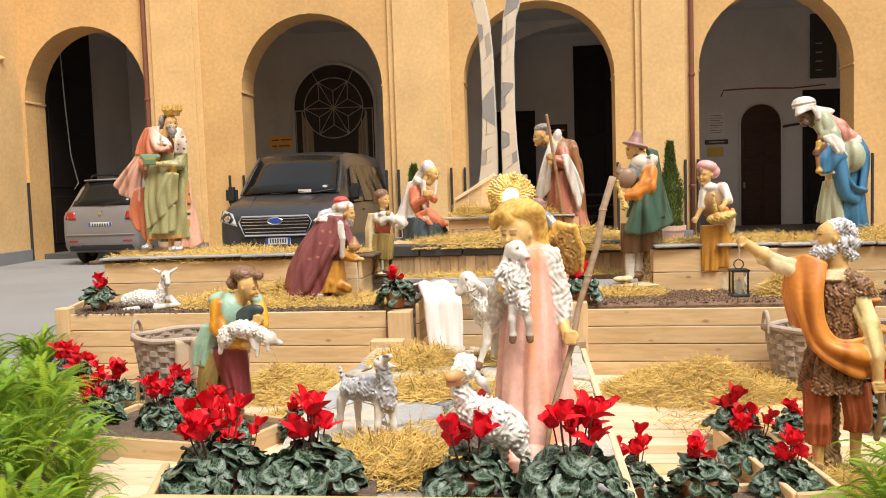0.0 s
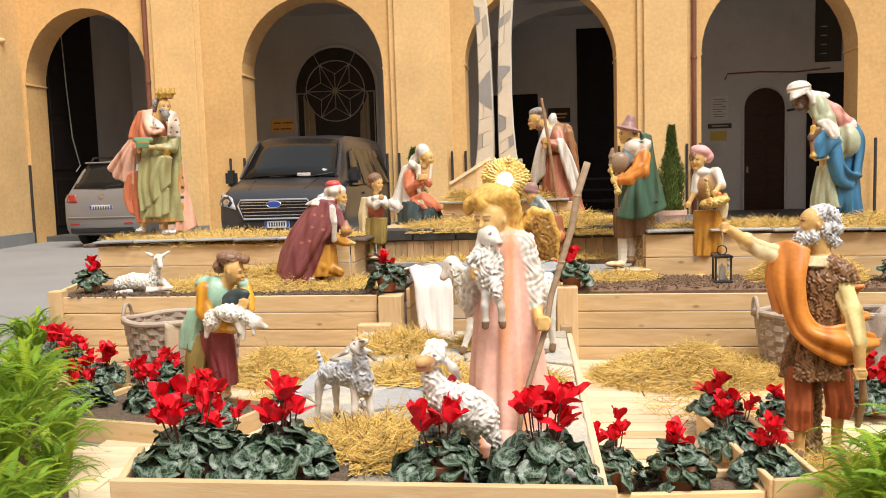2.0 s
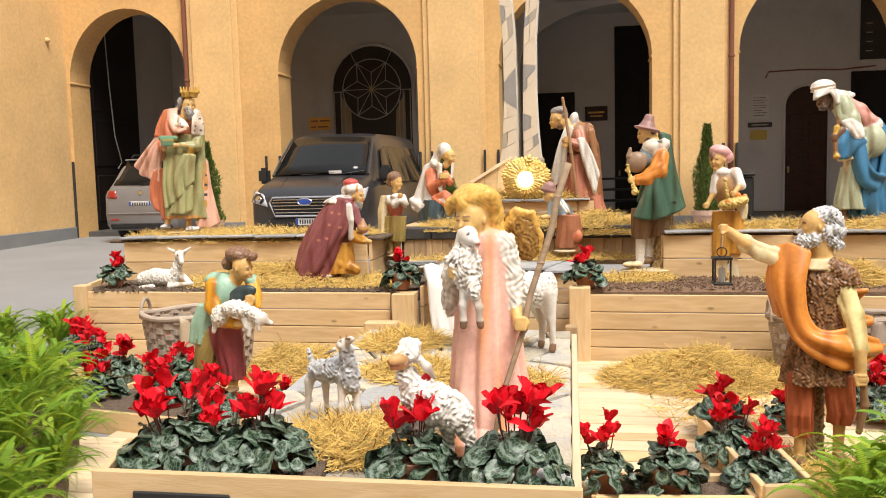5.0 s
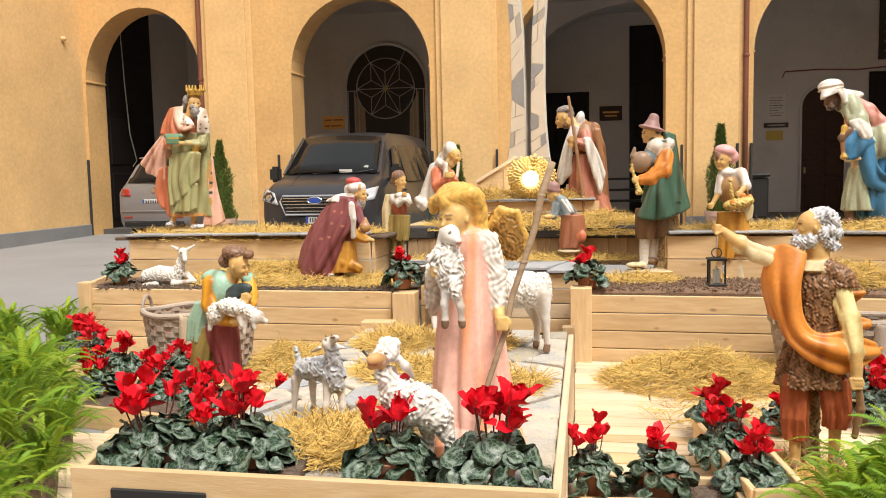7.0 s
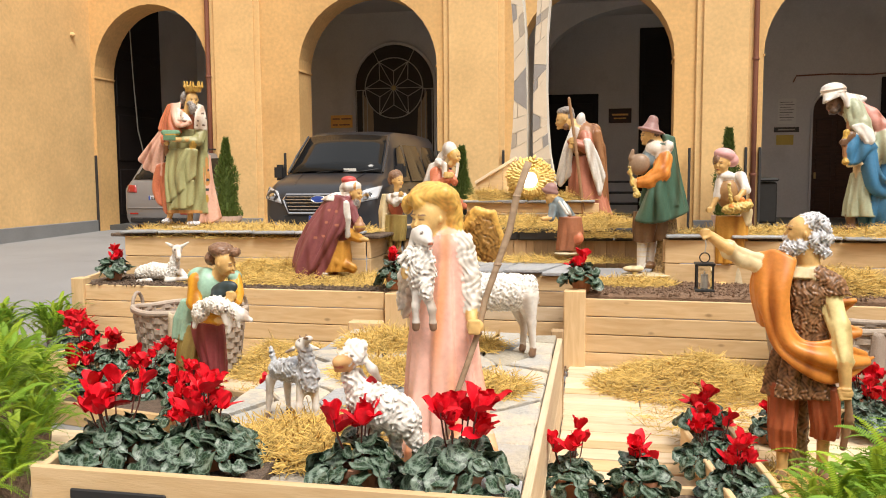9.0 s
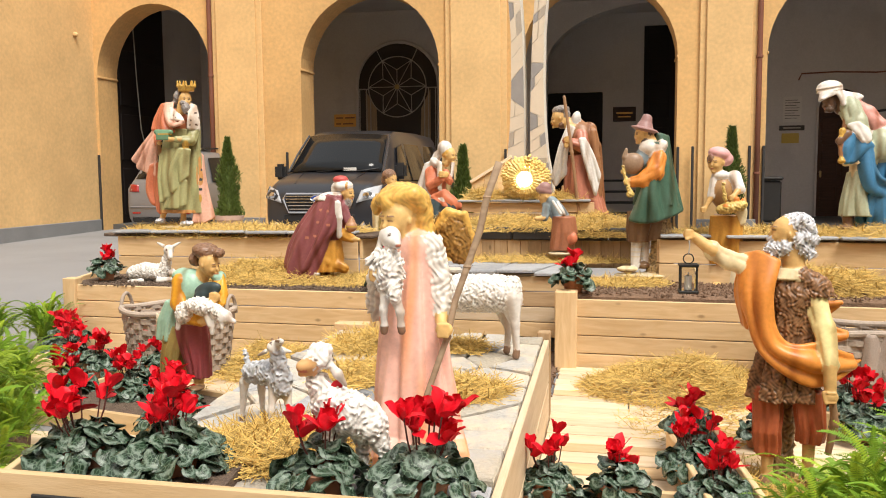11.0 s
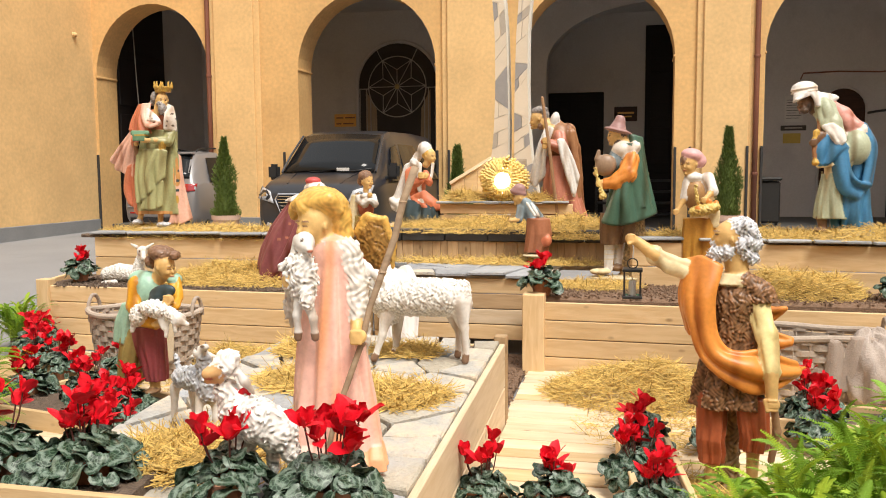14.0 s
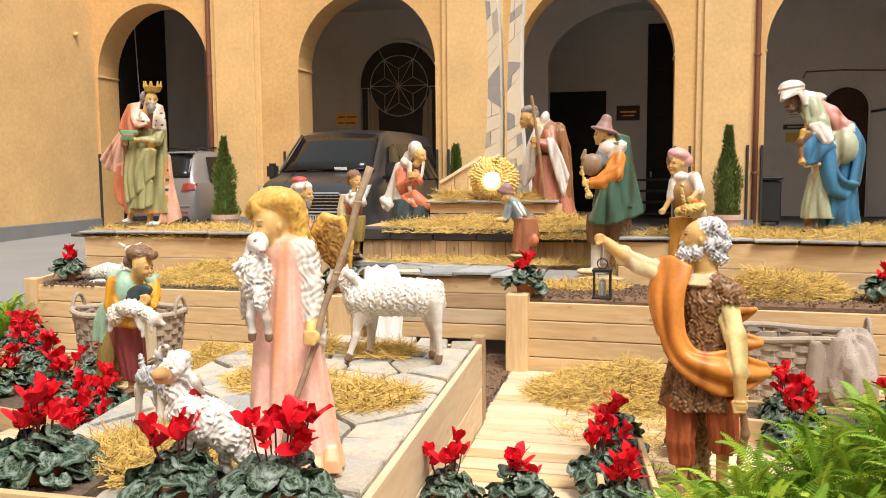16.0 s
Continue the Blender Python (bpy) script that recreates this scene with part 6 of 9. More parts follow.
figure.cap((-0.002, -0.050, 0.761), (-0.001, -0.080, 0.654), 0.052, 0.047, "amber")
figure.cap((-0.001, -0.080, 0.654), (0.063, -0.120, 0.582), 0.047, 0.040, "amber")
figure.cap((0.063, -0.120, 0.578), (0.170, -0.150, 0.562), 0.037, 0.030, "amber")
figure.cap((0.207, 0.000, 0.774), (0.245, -0.050, 0.701), 0.040, 0.037, "amber")
figure.cap((0.245, -0.050, 0.701), (0.268, -0.110, 0.660), 0.037, 0.032, "amber")
figure.cap((0.170, -0.150, 0.562), (0.230, -0.170, 0.568), 0.022, 0.020, "skin")
figure.grip((0.258, -0.150, 0.702), 0.032, "skin")
figure.ell((0.200, -0.115, 0.735), (0.082, 0.026, 0.042), "teal", tilt=-14)
figure.ell((0.168, -0.125, 0.707), (0.050, 0.026, 0.027), "teal", tilt=-20)
figure.cap((0.102, 0.000, 0.786), (0.128, 0.000, 0.823), 0.042, 0.042, "skin")
figure.head((0.160, -0.020, 0.868), 0.055, 78, "skin", nod=22)
figure.ell((0.134, 0.000, 0.939), (0.075, 0.075, 0.045), "brownhair", tilt=8)
figure.ell((0.064, 0.020, 0.891), (0.035, 0.062, 0.042), "brownhair")
figure.ell((0.226, -0.020, 0.930), (0.027, 0.044, 0.027), "brownhair")
figure.ell((0.189, -0.170, 0.653), (0.097, 0.053, 0.045), "wool", tilt=8)
figure.ell((0.074, -0.160, 0.612), (0.045, 0.044, 0.062), "wool", tilt=20)
figure.ell((0.334, -0.180, 0.598), (0.040, 0.037, 0.037), "white")
figure.cap((0.278, -0.180, 0.633), (0.325, -0.180, 0.603), 0.035, 0.032, "wool")
figure.cap((0.356, -0.190, 0.591), (0.392, -0.200, 0.579), 0.021, 0.015, "white")
figure.cap((0.319, -0.200, 0.584), (0.322, -0.200, 0.539), 0.014, 0.010, "white")
figure.cap((0.048, -0.160, 0.567), (0.040, -0.170, 0.525), 0.019, 0.014, "white")
figure.cap((0.261, -0.180, 0.593), (0.252, -0.180, 0.506), 0.019, 0.012, "white")
figure.cap((0.228, -0.190, 0.600), (0.242, -0.190, 0.551), 0.017, 0.012, "white")
figure.build("shepherd_boy_statue", pose(-1.781, 4.500, -0.075), "painted shepherd boy statue carrying a white lamb")

figure = Statue(0.0058)
figure.cap((-0.081, 0.090, 0.179), (0.008, 0.040, 0.193), 0.039, 0.046, "goat")
figure.cap((0.008, 0.040, 0.193), (0.068, 0.000, 0.182), 0.046, 0.044, "goat")
figure.cap((0.071, -0.010, 0.192), (0.078, -0.010, 0.148), 0.039, 0.032, "goat")
figure.cap((0.072, -0.010, 0.221), (0.071, -0.030, 0.289), 0.034, 0.023, "goat")
figure.ell((0.062, -0.030, 0.306), (0.025, 0.031, 0.022), "white")
figure.cap((0.075, -0.040, 0.317), (0.107, -0.070, 0.336), 0.018, 0.012, "white")
figure.mark((0.089, -0.070, 0.337), (0.017, 0.044, 0.004), "hoof")
figure.cap((0.021, -0.010, 0.284), (-0.013, 0.000, 0.266), 0.009, 0.005, "white")
figure.cap((0.091, -0.010, 0.291), (0.115, 0.000, 0.283), 0.009, 0.005, "white")
figure.cap((0.050, -0.010, 0.320), (0.035, 0.010, 0.339), 0.006, 0.002, "hoof")
figure.cap((0.068, 0.000, 0.321), (0.062, 0.010, 0.342), 0.006, 0.002, "hoof")
figure.mark((0.058, -0.060, 0.324), (0.005, 0.026, 0.004), "eye")
figure.mark((0.103, -0.060, 0.316), (0.004, 0.026, 0.004), "eye")
figure.cap((-0.117, 0.090, 0.139), (-0.128, 0.100, 0.059), 0.022, 0.012, "white")
figure.cap((-0.128, 0.100, 0.059), (-0.133, 0.100, 0.012), 0.012, 0.010, "white")
figure.cap((-0.133, 0.100, 0.003), (-0.134, 0.100, -0.013), 0.011, 0.012, "hoof")
figure.cap((-0.062, 0.120, 0.118), (-0.063, 0.130, 0.021), 0.018, 0.010, "white")
figure.cap((-0.062, 0.130, 0.012), (-0.060, 0.130, -0.001), 0.011, 0.012, "hoof")
figure.cap((0.051, -0.020, 0.150), (0.045, -0.030, 0.071), 0.021, 0.012, "white")
figure.cap((0.045, -0.030, 0.071), (0.041, -0.030, 0.029), 0.012, 0.010, "white")
figure.cap((0.040, -0.030, 0.020), (0.040, -0.030, 0.005), 0.011, 0.012, "hoof")
figure.cap((0.092, 0.000, 0.146), (0.099, 0.000, 0.064), 0.021, 0.012, "white")
figure.cap((0.099, 0.000, 0.064), (0.101, 0.000, 0.022), 0.012, 0.010, "white")
figure.cap((0.102, 0.000, 0.013), (0.101, 0.000, -0.002), 0.011, 0.012, "hoof")
figure.cap((-0.107, 0.110, 0.189), (-0.121, 0.120, 0.248), 0.012, 0.009, "goat")
figure.build("goat_statue", pose(-0.665, 3.080, 0.341) @ Matrix.Scale(1.034, 4), "painted grey and white goat statue looking up")

figure = Statue(0.0058)
figure.cap((-0.053, -0.041, 0.220), (-0.001, -0.020, 0.190), 0.061, 0.065, "wool")
figure.cap((-0.001, -0.020, 0.190), (0.048, 0.001, 0.151), 0.065, 0.059, "wool")
figure.cap((-0.096, -0.050, 0.292), (-0.072, -0.045, 0.240), 0.033, 0.049, "wool")
figure.ell((-0.086, -0.060, 0.367), (0.039, 0.040, 0.037), "wool")
figure.ell((-0.081, -0.050, 0.395), (0.031, 0.035, 0.016), "wool")
figure.cap((-0.097, -0.080, 0.357), (-0.126, -0.100, 0.349), 0.024, 0.018, "tan")
figure.cap((-0.104, -0.080, 0.331), (-0.134, -0.090, 0.325), 0.015, 0.010, "tan")
figure.mark((-0.126, -0.100, 0.336), (0.019, 0.053, 0.005), "lip")
figure.mark((-0.080, -0.100, 0.372), (0.006, 0.044, 0.004), "eye")
figure.cap((-0.097, -0.080, 0.372), (-0.114, -0.090, 0.361), 0.022, 0.016, "white")
figure.cap((-0.058, -0.050, 0.352), (-0.027, -0.060, 0.321), 0.010, 0.015, "white")
figure.cap((-0.027, -0.060, 0.321), (-0.006, -0.050, 0.284), 0.015, 0.007, "white")
figure.cap((-0.066, -0.045, 0.179), (-0.066, -0.048, 0.129), 0.025, 0.018, "wool")
figure.cap((-0.066, -0.048, 0.129), (-0.064, -0.048, 0.094), 0.018, 0.013, "wool")
figure.cap((-0.036, -0.024, 0.153), (-0.034, -0.024, 0.072), 0.022, 0.013, "wool")
figure.cap((0.068, -0.006, 0.148), (0.088, -0.003, 0.091), 0.031, 0.024, "wool")
figure.cap((0.088, -0.003, 0.091), (0.103, -0.003, 0.046), 0.024, 0.015, "wool")
figure.cap((0.020, 0.015, 0.102), (0.025, 0.015, 0.033), 0.025, 0.015, "wool")
figure.ell((0.042, 0.010, 0.173), (0.044, 0.053, 0.052), "wool", tilt=-20)
figure.cap((0.071, 0.018, 0.174), (0.100, 0.022, 0.097), 0.019, 0.012, "wool")
figure.build("sheep_statue", pose(-0.151, 2.620, 0.372), "painted white sheep statue bleating with open mouth")

figure = Statue(0.0065)
figure.cap((-0.183, 0.000, 0.312), (-0.045, 0.000, 0.319), 0.083, 0.094, "wool")
figure.cap((-0.045, 0.000, 0.319), (0.131, 0.000, 0.321), 0.094, 0.094, "wool")
figure.cap((-0.188, 0.000, 0.323), (-0.257, -0.020, 0.427), 0.071, 0.046, "wool")
figure.cap((-0.209, 0.000, 0.267), (-0.160, 0.000, 0.221), 0.048, 0.048, "wool")
figure.ell((-0.278, -0.020, 0.455), (0.048, 0.040, 0.051), "white")
figure.cap((-0.295, -0.030, 0.435), (-0.322, -0.040, 0.400), 0.031, 0.023, "white")
figure.cap((-0.252, -0.050, 0.459), (-0.200, -0.070, 0.427), 0.011, 0.019, "white")
figure.cap((-0.200, -0.070, 0.427), (-0.175, -0.060, 0.387), 0.019, 0.009, "white")
figure.mark((-0.281, -0.060, 0.466), (0.007, 0.026, 0.006), "eye")
figure.cap((-0.167, -0.040, 0.227), (-0.187, -0.050, 0.134), 0.037, 0.020, "white")
figure.cap((-0.187, -0.050, 0.134), (-0.221, -0.050, 0.037), 0.020, 0.016, "white")
figure.cap((-0.224, -0.050, 0.026), (-0.233, -0.050, 0.011), 0.017, 0.020, "hoof")
figure.cap((-0.141, 0.060, 0.211), (-0.149, 0.070, 0.095), 0.037, 0.020, "white")
figure.cap((-0.149, 0.070, 0.095), (-0.160, 0.070, 0.030), 0.020, 0.016, "white")
figure.cap((-0.162, 0.070, 0.020), (-0.164, 0.070, 0.010), 0.017, 0.019, "hoof")
figure.cap((0.201, -0.030, 0.299), (0.225, -0.040, 0.178), 0.063, 0.024, "white")
figure.cap((0.225, -0.040, 0.178), (0.233, -0.040, 0.054), 0.024, 0.017, "white")
figure.cap((0.233, -0.040, 0.039), (0.229, -0.040, 0.020), 0.017, 0.020, "hoof")
figure.cap((0.150, 0.070, 0.250), (0.176, 0.080, 0.138), 0.054, 0.021, "white")
figure.cap((0.176, 0.080, 0.138), (0.169, 0.080, 0.042), 0.021, 0.016, "white")
figure.cap((0.169, 0.080, 0.029), (0.166, 0.080, 0.017), 0.017, 0.019, "hoof")
figure.cap((0.210, 0.000, 0.373), (0.236, 0.010, 0.279), 0.037, 0.020, "wool")
figure.ell((0.199, -0.020, 0.329), (0.057, 0.053, 0.080), "wool")
figure.build("sheep_statue", pose(-0.085, 4.280, 0.372), "large painted white sheep statue standing on flagstones")

figure = Statue(0.0060)
figure.cap((-0.173, 0.030, 0.054), (-0.059, 0.020, 0.075), 0.060, 0.068, "wool")
figure.cap((-0.059, 0.020, 0.075), (0.106, -0.010, 0.066), 0.068, 0.068, "wool")
figure.cap((0.133, -0.020, 0.081), (0.173, -0.030, 0.201), 0.053, 0.034, "wool")
figure.ell((0.190, -0.030, 0.256), (0.037, 0.053, 0.045), "white")
figure.cap((0.212, -0.060, 0.237), (0.233, -0.090, 0.205), 0.026, 0.021, "white")
figure.cap((0.137, -0.020, 0.288), (0.077, -0.010, 0.313), 0.016, 0.008, "white")
figure.cap((0.228, -0.020, 0.287), (0.280, -0.010, 0.318), 0.016, 0.008, "white")
figure.cap((0.117, -0.080, 0.011), (0.313, -0.090, 0.032), 0.026, 0.018, "white")
figure.cap((-0.041, -0.080, 0.003), (-0.147, -0.080, -0.010), 0.026, 0.021, "white")
figure.mark((0.198, -0.090, 0.262), (0.008, 0.044, 0.008), "eye")
figure.mark((0.250, -0.090, 0.262), (0.008, 0.044, 0.008), "eye")
figure.cap((0.220, -0.040, 0.074), (0.297, -0.060, 0.022), 0.032, 0.018, "white")
figure.build("lamb_statue", pose(-3.155, 6.360, 0.425), "painted white lamb statue lying on the straw bed")



# ---- fixtures of the arcade ----
M_CREAMIRON = surface("pale_painted_iron", (0.42, 0.39, 0.34), 0.5, 0.15, 6, 60, 0.1)
# near-black colour that holds the shade of rooms which are not built
M_DARKROOM = surface("painted_dim_interior", (0.05, 0.04, 0.033), 0.9, 0.2, 2, 30, 0.1)
M_SIGN = surface("amber_sign_panel", (0.85, 0.47, 0.12), 0.5, 0.1, 6, 60, 0.05)
M_PAPER = surface("paper_notice", (0.62, 0.60, 0.56), 0.7, 0.06, 9, 60, 0.02)
M_INK = surface("dark_print", (0.06, 0.055, 0.05), 0.7, 0.1, 9, 60, 0.02)
M_YELLOW = surface("yellow_notice", (0.55, 0.40, 0.09), 0.6, 0.1, 6, 60, 0.02)
M_CURTAIN = surface("beige_curtain", (0.36, 0.27, 0.17), 0.9, 0.2, 7, 40, 0.2, stretch=(6, 6, 0.6))
M_BRASS = surface("worn_brass", (0.45, 0.33, 0.15), 0.35, 0.15, 8, 60, 0.1, metal=0.8)

# downpipes with brackets
for px in (-8.2, 3.12):
    pipe = thing("downpipe", pose(px, FACADE - 0.09, 0), "slim brown metal downpipe clipped to the arcade wall", "downpipe", "downpipes")
    part("pipe", tube_bm([(0, 0, 0.05), (0, 0, 3), (0, 0, 6), (0, 0, TOP - 0.1)], 0.05, 12), M_PIPE, pipe, smooth=True)
    for z in (1.2, 3.4, 5.6):
        part("bracket", revolve_bm([(0.062, z), (0.066, z + 0.01), (0.066, z + 0.04), (0.062, z + 0.05)], 12), M_PIPE, pipe)

# corner guards on both edges of every pier
for cx, w in ARCHES[:5]:
    for side in (-1, 1):
        for gy, gx in ((FACADE - 0.03, cx + side * (w / 2 + 0.03)), (FACADE - 0.13, cx + side * (w / 2 + 0.30))):
            bm = box_bm(0.05, 0.05, 1.72, 0.01, (0, 0, 0.86))
            tagged(part("corner_guard", bm, M_GUARD, at=pose(gx, gy, 0.03)), "dark rubber guard strip on the edge of a pier", "corner guard", "pier guards")

# star gate in the second arch
gate = thing("iron_gate", pose(-5.34, BACK - 0.04, 0), "pale wrought-iron arched gate with a star rosette", "gate")
R_OPEN, Z_MID = 1.10, 3.64
outline = [(-R_OPEN, 0.1)] + [(-R_OPEN * math.cos(math.pi * i / 16), Z_MID + R_OPEN * math.sin(math.pi * i / 16)) for i in range(17)] + [(R_OPEN, 0.1)]
# flat sheet before the wall; the room's dimness is painted into its colour
part("dark_opening", prism_bm(outline, 0.02), M_DARKROOM, gate, "flat sheet painted dark for the dim room behind the gate", at=pose(0, 0.01, 0))
part("curtain", prism_bm([(-0.9, 0.2), (-0.55, 0.2), (-0.6, 3.0), (-0.9, 3.5)], 0.01), M_CURTAIN, gate, "beige curtain", at=pose(0, -0.005, 0))
part("curtain", prism_bm([(0.55, 0.2), (0.9, 0.2), (0.9, 3.5), (0.65, 3.0)], 0.01), M_CURTAIN, gate, "beige curtain", at=pose(0, -0.005, 0))
rim = []
for i in range(17):
    a = math.pi * i / 16
    rim.append((-R_OPEN * 1.03 * math.cos(a), -0.02, Z_MID + R_OPEN * 1.03 * math.sin(a)))
part("jamb", tube_bm([(-R_OPEN * 1.03, -0.02, 0.1)] + rim + [(R_OPEN * 1.03, -0.02, 0.1)], 0.05, 8), M_WHITE, gate)
CZ, CR = 3.58, 0.80
part("ring", tube_bm([(CR * math.cos(2 * math.pi * i / 40), -0.06, CZ + CR * math.sin(2 * math.pi * i / 40)) for i in range(41)], 0.016, 6), M_CREAMIRON, gate)
for k in range(6):
    a0 = radians(60 * k + 90 - 30)
    a1, a2 = a0 - radians(30), a0 + radians(30)
    tip = (CR * math.cos(a0), -0.06, CZ + CR * math.sin(a0))
    c = (0, -0.06, CZ)
    part("spoke", tube_bm([c, tip], 0.012, 6), M_CREAMIRON, gate)
    for a in (a1, a2):
        part("star_bar", tube_bm([tip, (0.45 * math.cos(a), -0.06, CZ + 0.45 * math.sin(a))], 0.011, 6), M_CREAMIRON, gate)
    part("star_bar", tube_bm([c, (0.45 * math.cos(a1), -0.06, CZ + 0.45 * math.sin(a1))], 0.011, 6), M_CREAMIRON, gate)
part("boss", revolve_bm([(0.0, 0), (0.07, 0.01), (0.05, 0.03), (0.0, 0.04)], 12, False), M_BRASS, gate, at=pose(0, -0.06, CZ, 90))
for zz in (Z_MID - 0.1,):
    part("rail", tube_bm([(-R_OPEN, -0.05, zz), (-CR, -0.05, zz)], 0.015, 6), M_CREAMIRON, gate)
    part("rail", tube_bm([(CR, -0.05, zz), (R_OPEN, -0.05, zz)], 0.015, 6), M_CREAMIRON, gate)
for gx in (-1.05, -0.86, -0.75, 0.75, 0.86, 1.05):
    part("upright", tube_bm([(gx, -0.05, 0.1), (gx, -0.05, Z_MID - 0.1 if abs(gx) > 0.8 else 3.3)], 0.014, 6), M_CREAMIRON, gate)
for s in (-1, 1):
    part("rail", tube_bm([(s * 0.42, -0.05, CZ + 0.7), (s * 0.56, -0.05, Z_MID + 0.92)], 0.012, 6), M_CREAMIRON, gate)

sign = thing("wall_sign", pose(-6.83, BACK - 0.02, 2.72), "amber wall sign with two rows of faded lettering", "sign")
part("panel", box_bm(0.66, 0.03, 0.34, 0.006), M_SIGN, sign)
for zz, wds in ((0.07, (0.2, 0.28)), (-0.09, (0.14, 0.3))):
    x = -0.27
    for w in wds:
        part("text_bar", box_bm(w, 0.008, 0.035, 0.001, (x + w / 2, -0.018, zz)), M_PIPE, sign)
        x += w + 0.05


def door(x, y, w, h, material, label, panels=3, arched=False, handle=True):
    """A panelled door leaf standing in front of a wall."""
    ob = thing("door_1", pose(x, y, 0.12), label, "door", kind="structure")
    if arched:
        r = w / 2
        line = [(-r, 0)] + [(-r * math.cos(math.pi * i / 12), h - r + r * math.sin(math.pi * i / 12)) for i in range(13)] + [(r, 0)]
        part("leaf", prism_bm(line, 0.05), material, ob)
        rim = [(-r * 1.04 * math.cos(math.pi * i / 12), 0.0, h - r + r * 1.04 * math.sin(math.pi * i / 12)) for i in range(13)]
        part("jamb", tube_bm([(-r * 1.04, 0, 0)] + rim + [(r * 1.04, 0, 0)], 0.03, 8), M_WHITE, ob)
    else:
        part("leaf", box_bm(w, 0.05, h, 0.01, (0, 0.025, h / 2)), material, ob)
    for i in range(panels):
        ph = (h * (0.8 if arched else 0.96)) / panels
        for s in (-1, 1):
            part("panel", box_bm(w * 0.36, 0.03, ph * 0.8, 0.012, (s * w * 0.23, -0.005, ph * (i + 0.52))), material, ob)
    if handle:
        part("handle", box_bm(0.05, 0.03, 0.16, 0.01, (-w * 0.42, -0.03, 1.05)), M_BRASS, ob, "small brass lock plate")
    return ob


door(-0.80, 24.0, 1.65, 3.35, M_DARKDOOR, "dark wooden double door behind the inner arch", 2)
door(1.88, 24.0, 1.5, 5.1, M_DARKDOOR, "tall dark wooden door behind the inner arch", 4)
door(5.72, BACK - 0.05, 1.0, 3.1, M_BROWNDOOR, "dark brown arched wooden door, closed", 3, arched=True)
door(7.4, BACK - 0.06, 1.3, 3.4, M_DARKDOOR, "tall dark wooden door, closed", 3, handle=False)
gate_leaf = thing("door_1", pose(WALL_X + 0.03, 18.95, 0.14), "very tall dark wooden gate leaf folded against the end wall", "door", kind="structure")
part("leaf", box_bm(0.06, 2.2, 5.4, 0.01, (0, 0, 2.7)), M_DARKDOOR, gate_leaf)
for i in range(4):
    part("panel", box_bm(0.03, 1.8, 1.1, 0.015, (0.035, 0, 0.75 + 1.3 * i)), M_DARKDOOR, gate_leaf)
# solid panel, its unlit inside given by the dark colour alone
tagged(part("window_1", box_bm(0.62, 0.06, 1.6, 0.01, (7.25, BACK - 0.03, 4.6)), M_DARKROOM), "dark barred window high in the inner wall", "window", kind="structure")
for i in range(4):
    tagged(part("window_bar", tube_bm([(7.05, BACK - 0.08, 4.0 + 0.22 * i), (7.2, BACK - 0.08, 4.0 + 0.22 * i)], 0.012, 6), M_CREAMIRON), "thin pale iron window bar", "window bar", kind="structure")

plaque = thing("plaque", pose(0.62, 24.02, 2.85), "small brown wall plaque with faded lettering", "plaque")
part("panel", box_bm(0.62, 0.03, 0.4, 0.008), M_BROWNDOOR, plaque)
part("text_bar", box_bm(0.44, 0.006, 0.05, 0.001, (0, -0.018, 0.03)), M_SIGN, plaque)
part("text_bar", box_bm(0.34, 0.006, 0.035, 0.001, (0, -0.018, -0.07)), M_SIGN, plaque)
notice = thing("notice", pose(4.63, BACK - 0.015, 2.75), "white paper notice with lines of small print", "notice")
part("sheet", box_bm(0.42, 0.012, 0.62, 0.002), M_PAPER, notice)
for i in range(8):
    w = (0.30, 0.34, 0.26, 0.33, 0.31, 0.22, 0.34, 0.28)[i]
    part("text_bar", box_bm(w, 0.004, 0.012, 0.0005, (-0.17 + w / 2, -0.008, 0.22 - 0.062 * i)), M_INK, notice)
plate = thing("name_plate", pose(4.63, BACK - 0.02, 2.30), "dark name plate fixed to the inner wall", "plate")
part("panel", box_bm(0.58, 0.03, 0.12, 0.006), M_INK, plate)
part("text_bar", box_bm(0.4, 0.006, 0.03, 0.001, (0, -0.018, 0)), M_CREAMIRON, plate)
tagged(part("yellow_sheet", box_bm(0.4, 0.015, 0.24, 0.003, (4.6, BACK - 0.012, 2.05)), M_YELLOW), "yellow paper notice on the inner wall", "notice")
tagged(part("wall_cable", tube_bm([(4.75, BACK - 0.03, 3.45), (4.82, BACK - 0.03, 3.6), (5.6, BACK - 0.03, 3.62), (6.5, BACK - 0.03, 3.58), (7.3, BACK - 0.03, 3.64)], 0.018, 6), M_PIPE), "thin cable run along the inner wall", "cable")
tagged(part("wall_cable", tube_bm([(6.25, BACK - 0.05, 2.62), (6.5, BACK - 0.06, 2.66), (6.9, BACK - 0.05, 2.7)], 0.03, 6), M_GUARD), "short dark conduit beside the arched door", "cable")
tagged(part("hanging_cord", tube_bm([(WALL_X + 0.1, 18.6, 5.58), (WALL_X + 0.11, 18.7, 3.6), (WALL_X + 0.12, 18.8, 2.4), (WALL_X + 0.12, 19.05, 1.75), (WALL_X + 0.10, 18.9, 1.6)], 0.014, 6), M_CREAMIRON), "thin pale cord hanging down the dark gate", "cord")
tagged(part("wall_hook", revolve_bm([(0.0, 0), (0.06, 0.01), (0.05, 0.06), (0.02, 0.09), (0.0, 0.1)], 10, False), M_PLASTER_L, at=pose(WALL_X + 0.0, 16.55, 4.35, 0, 90)), "small plaster boss on the side wall", "hook")
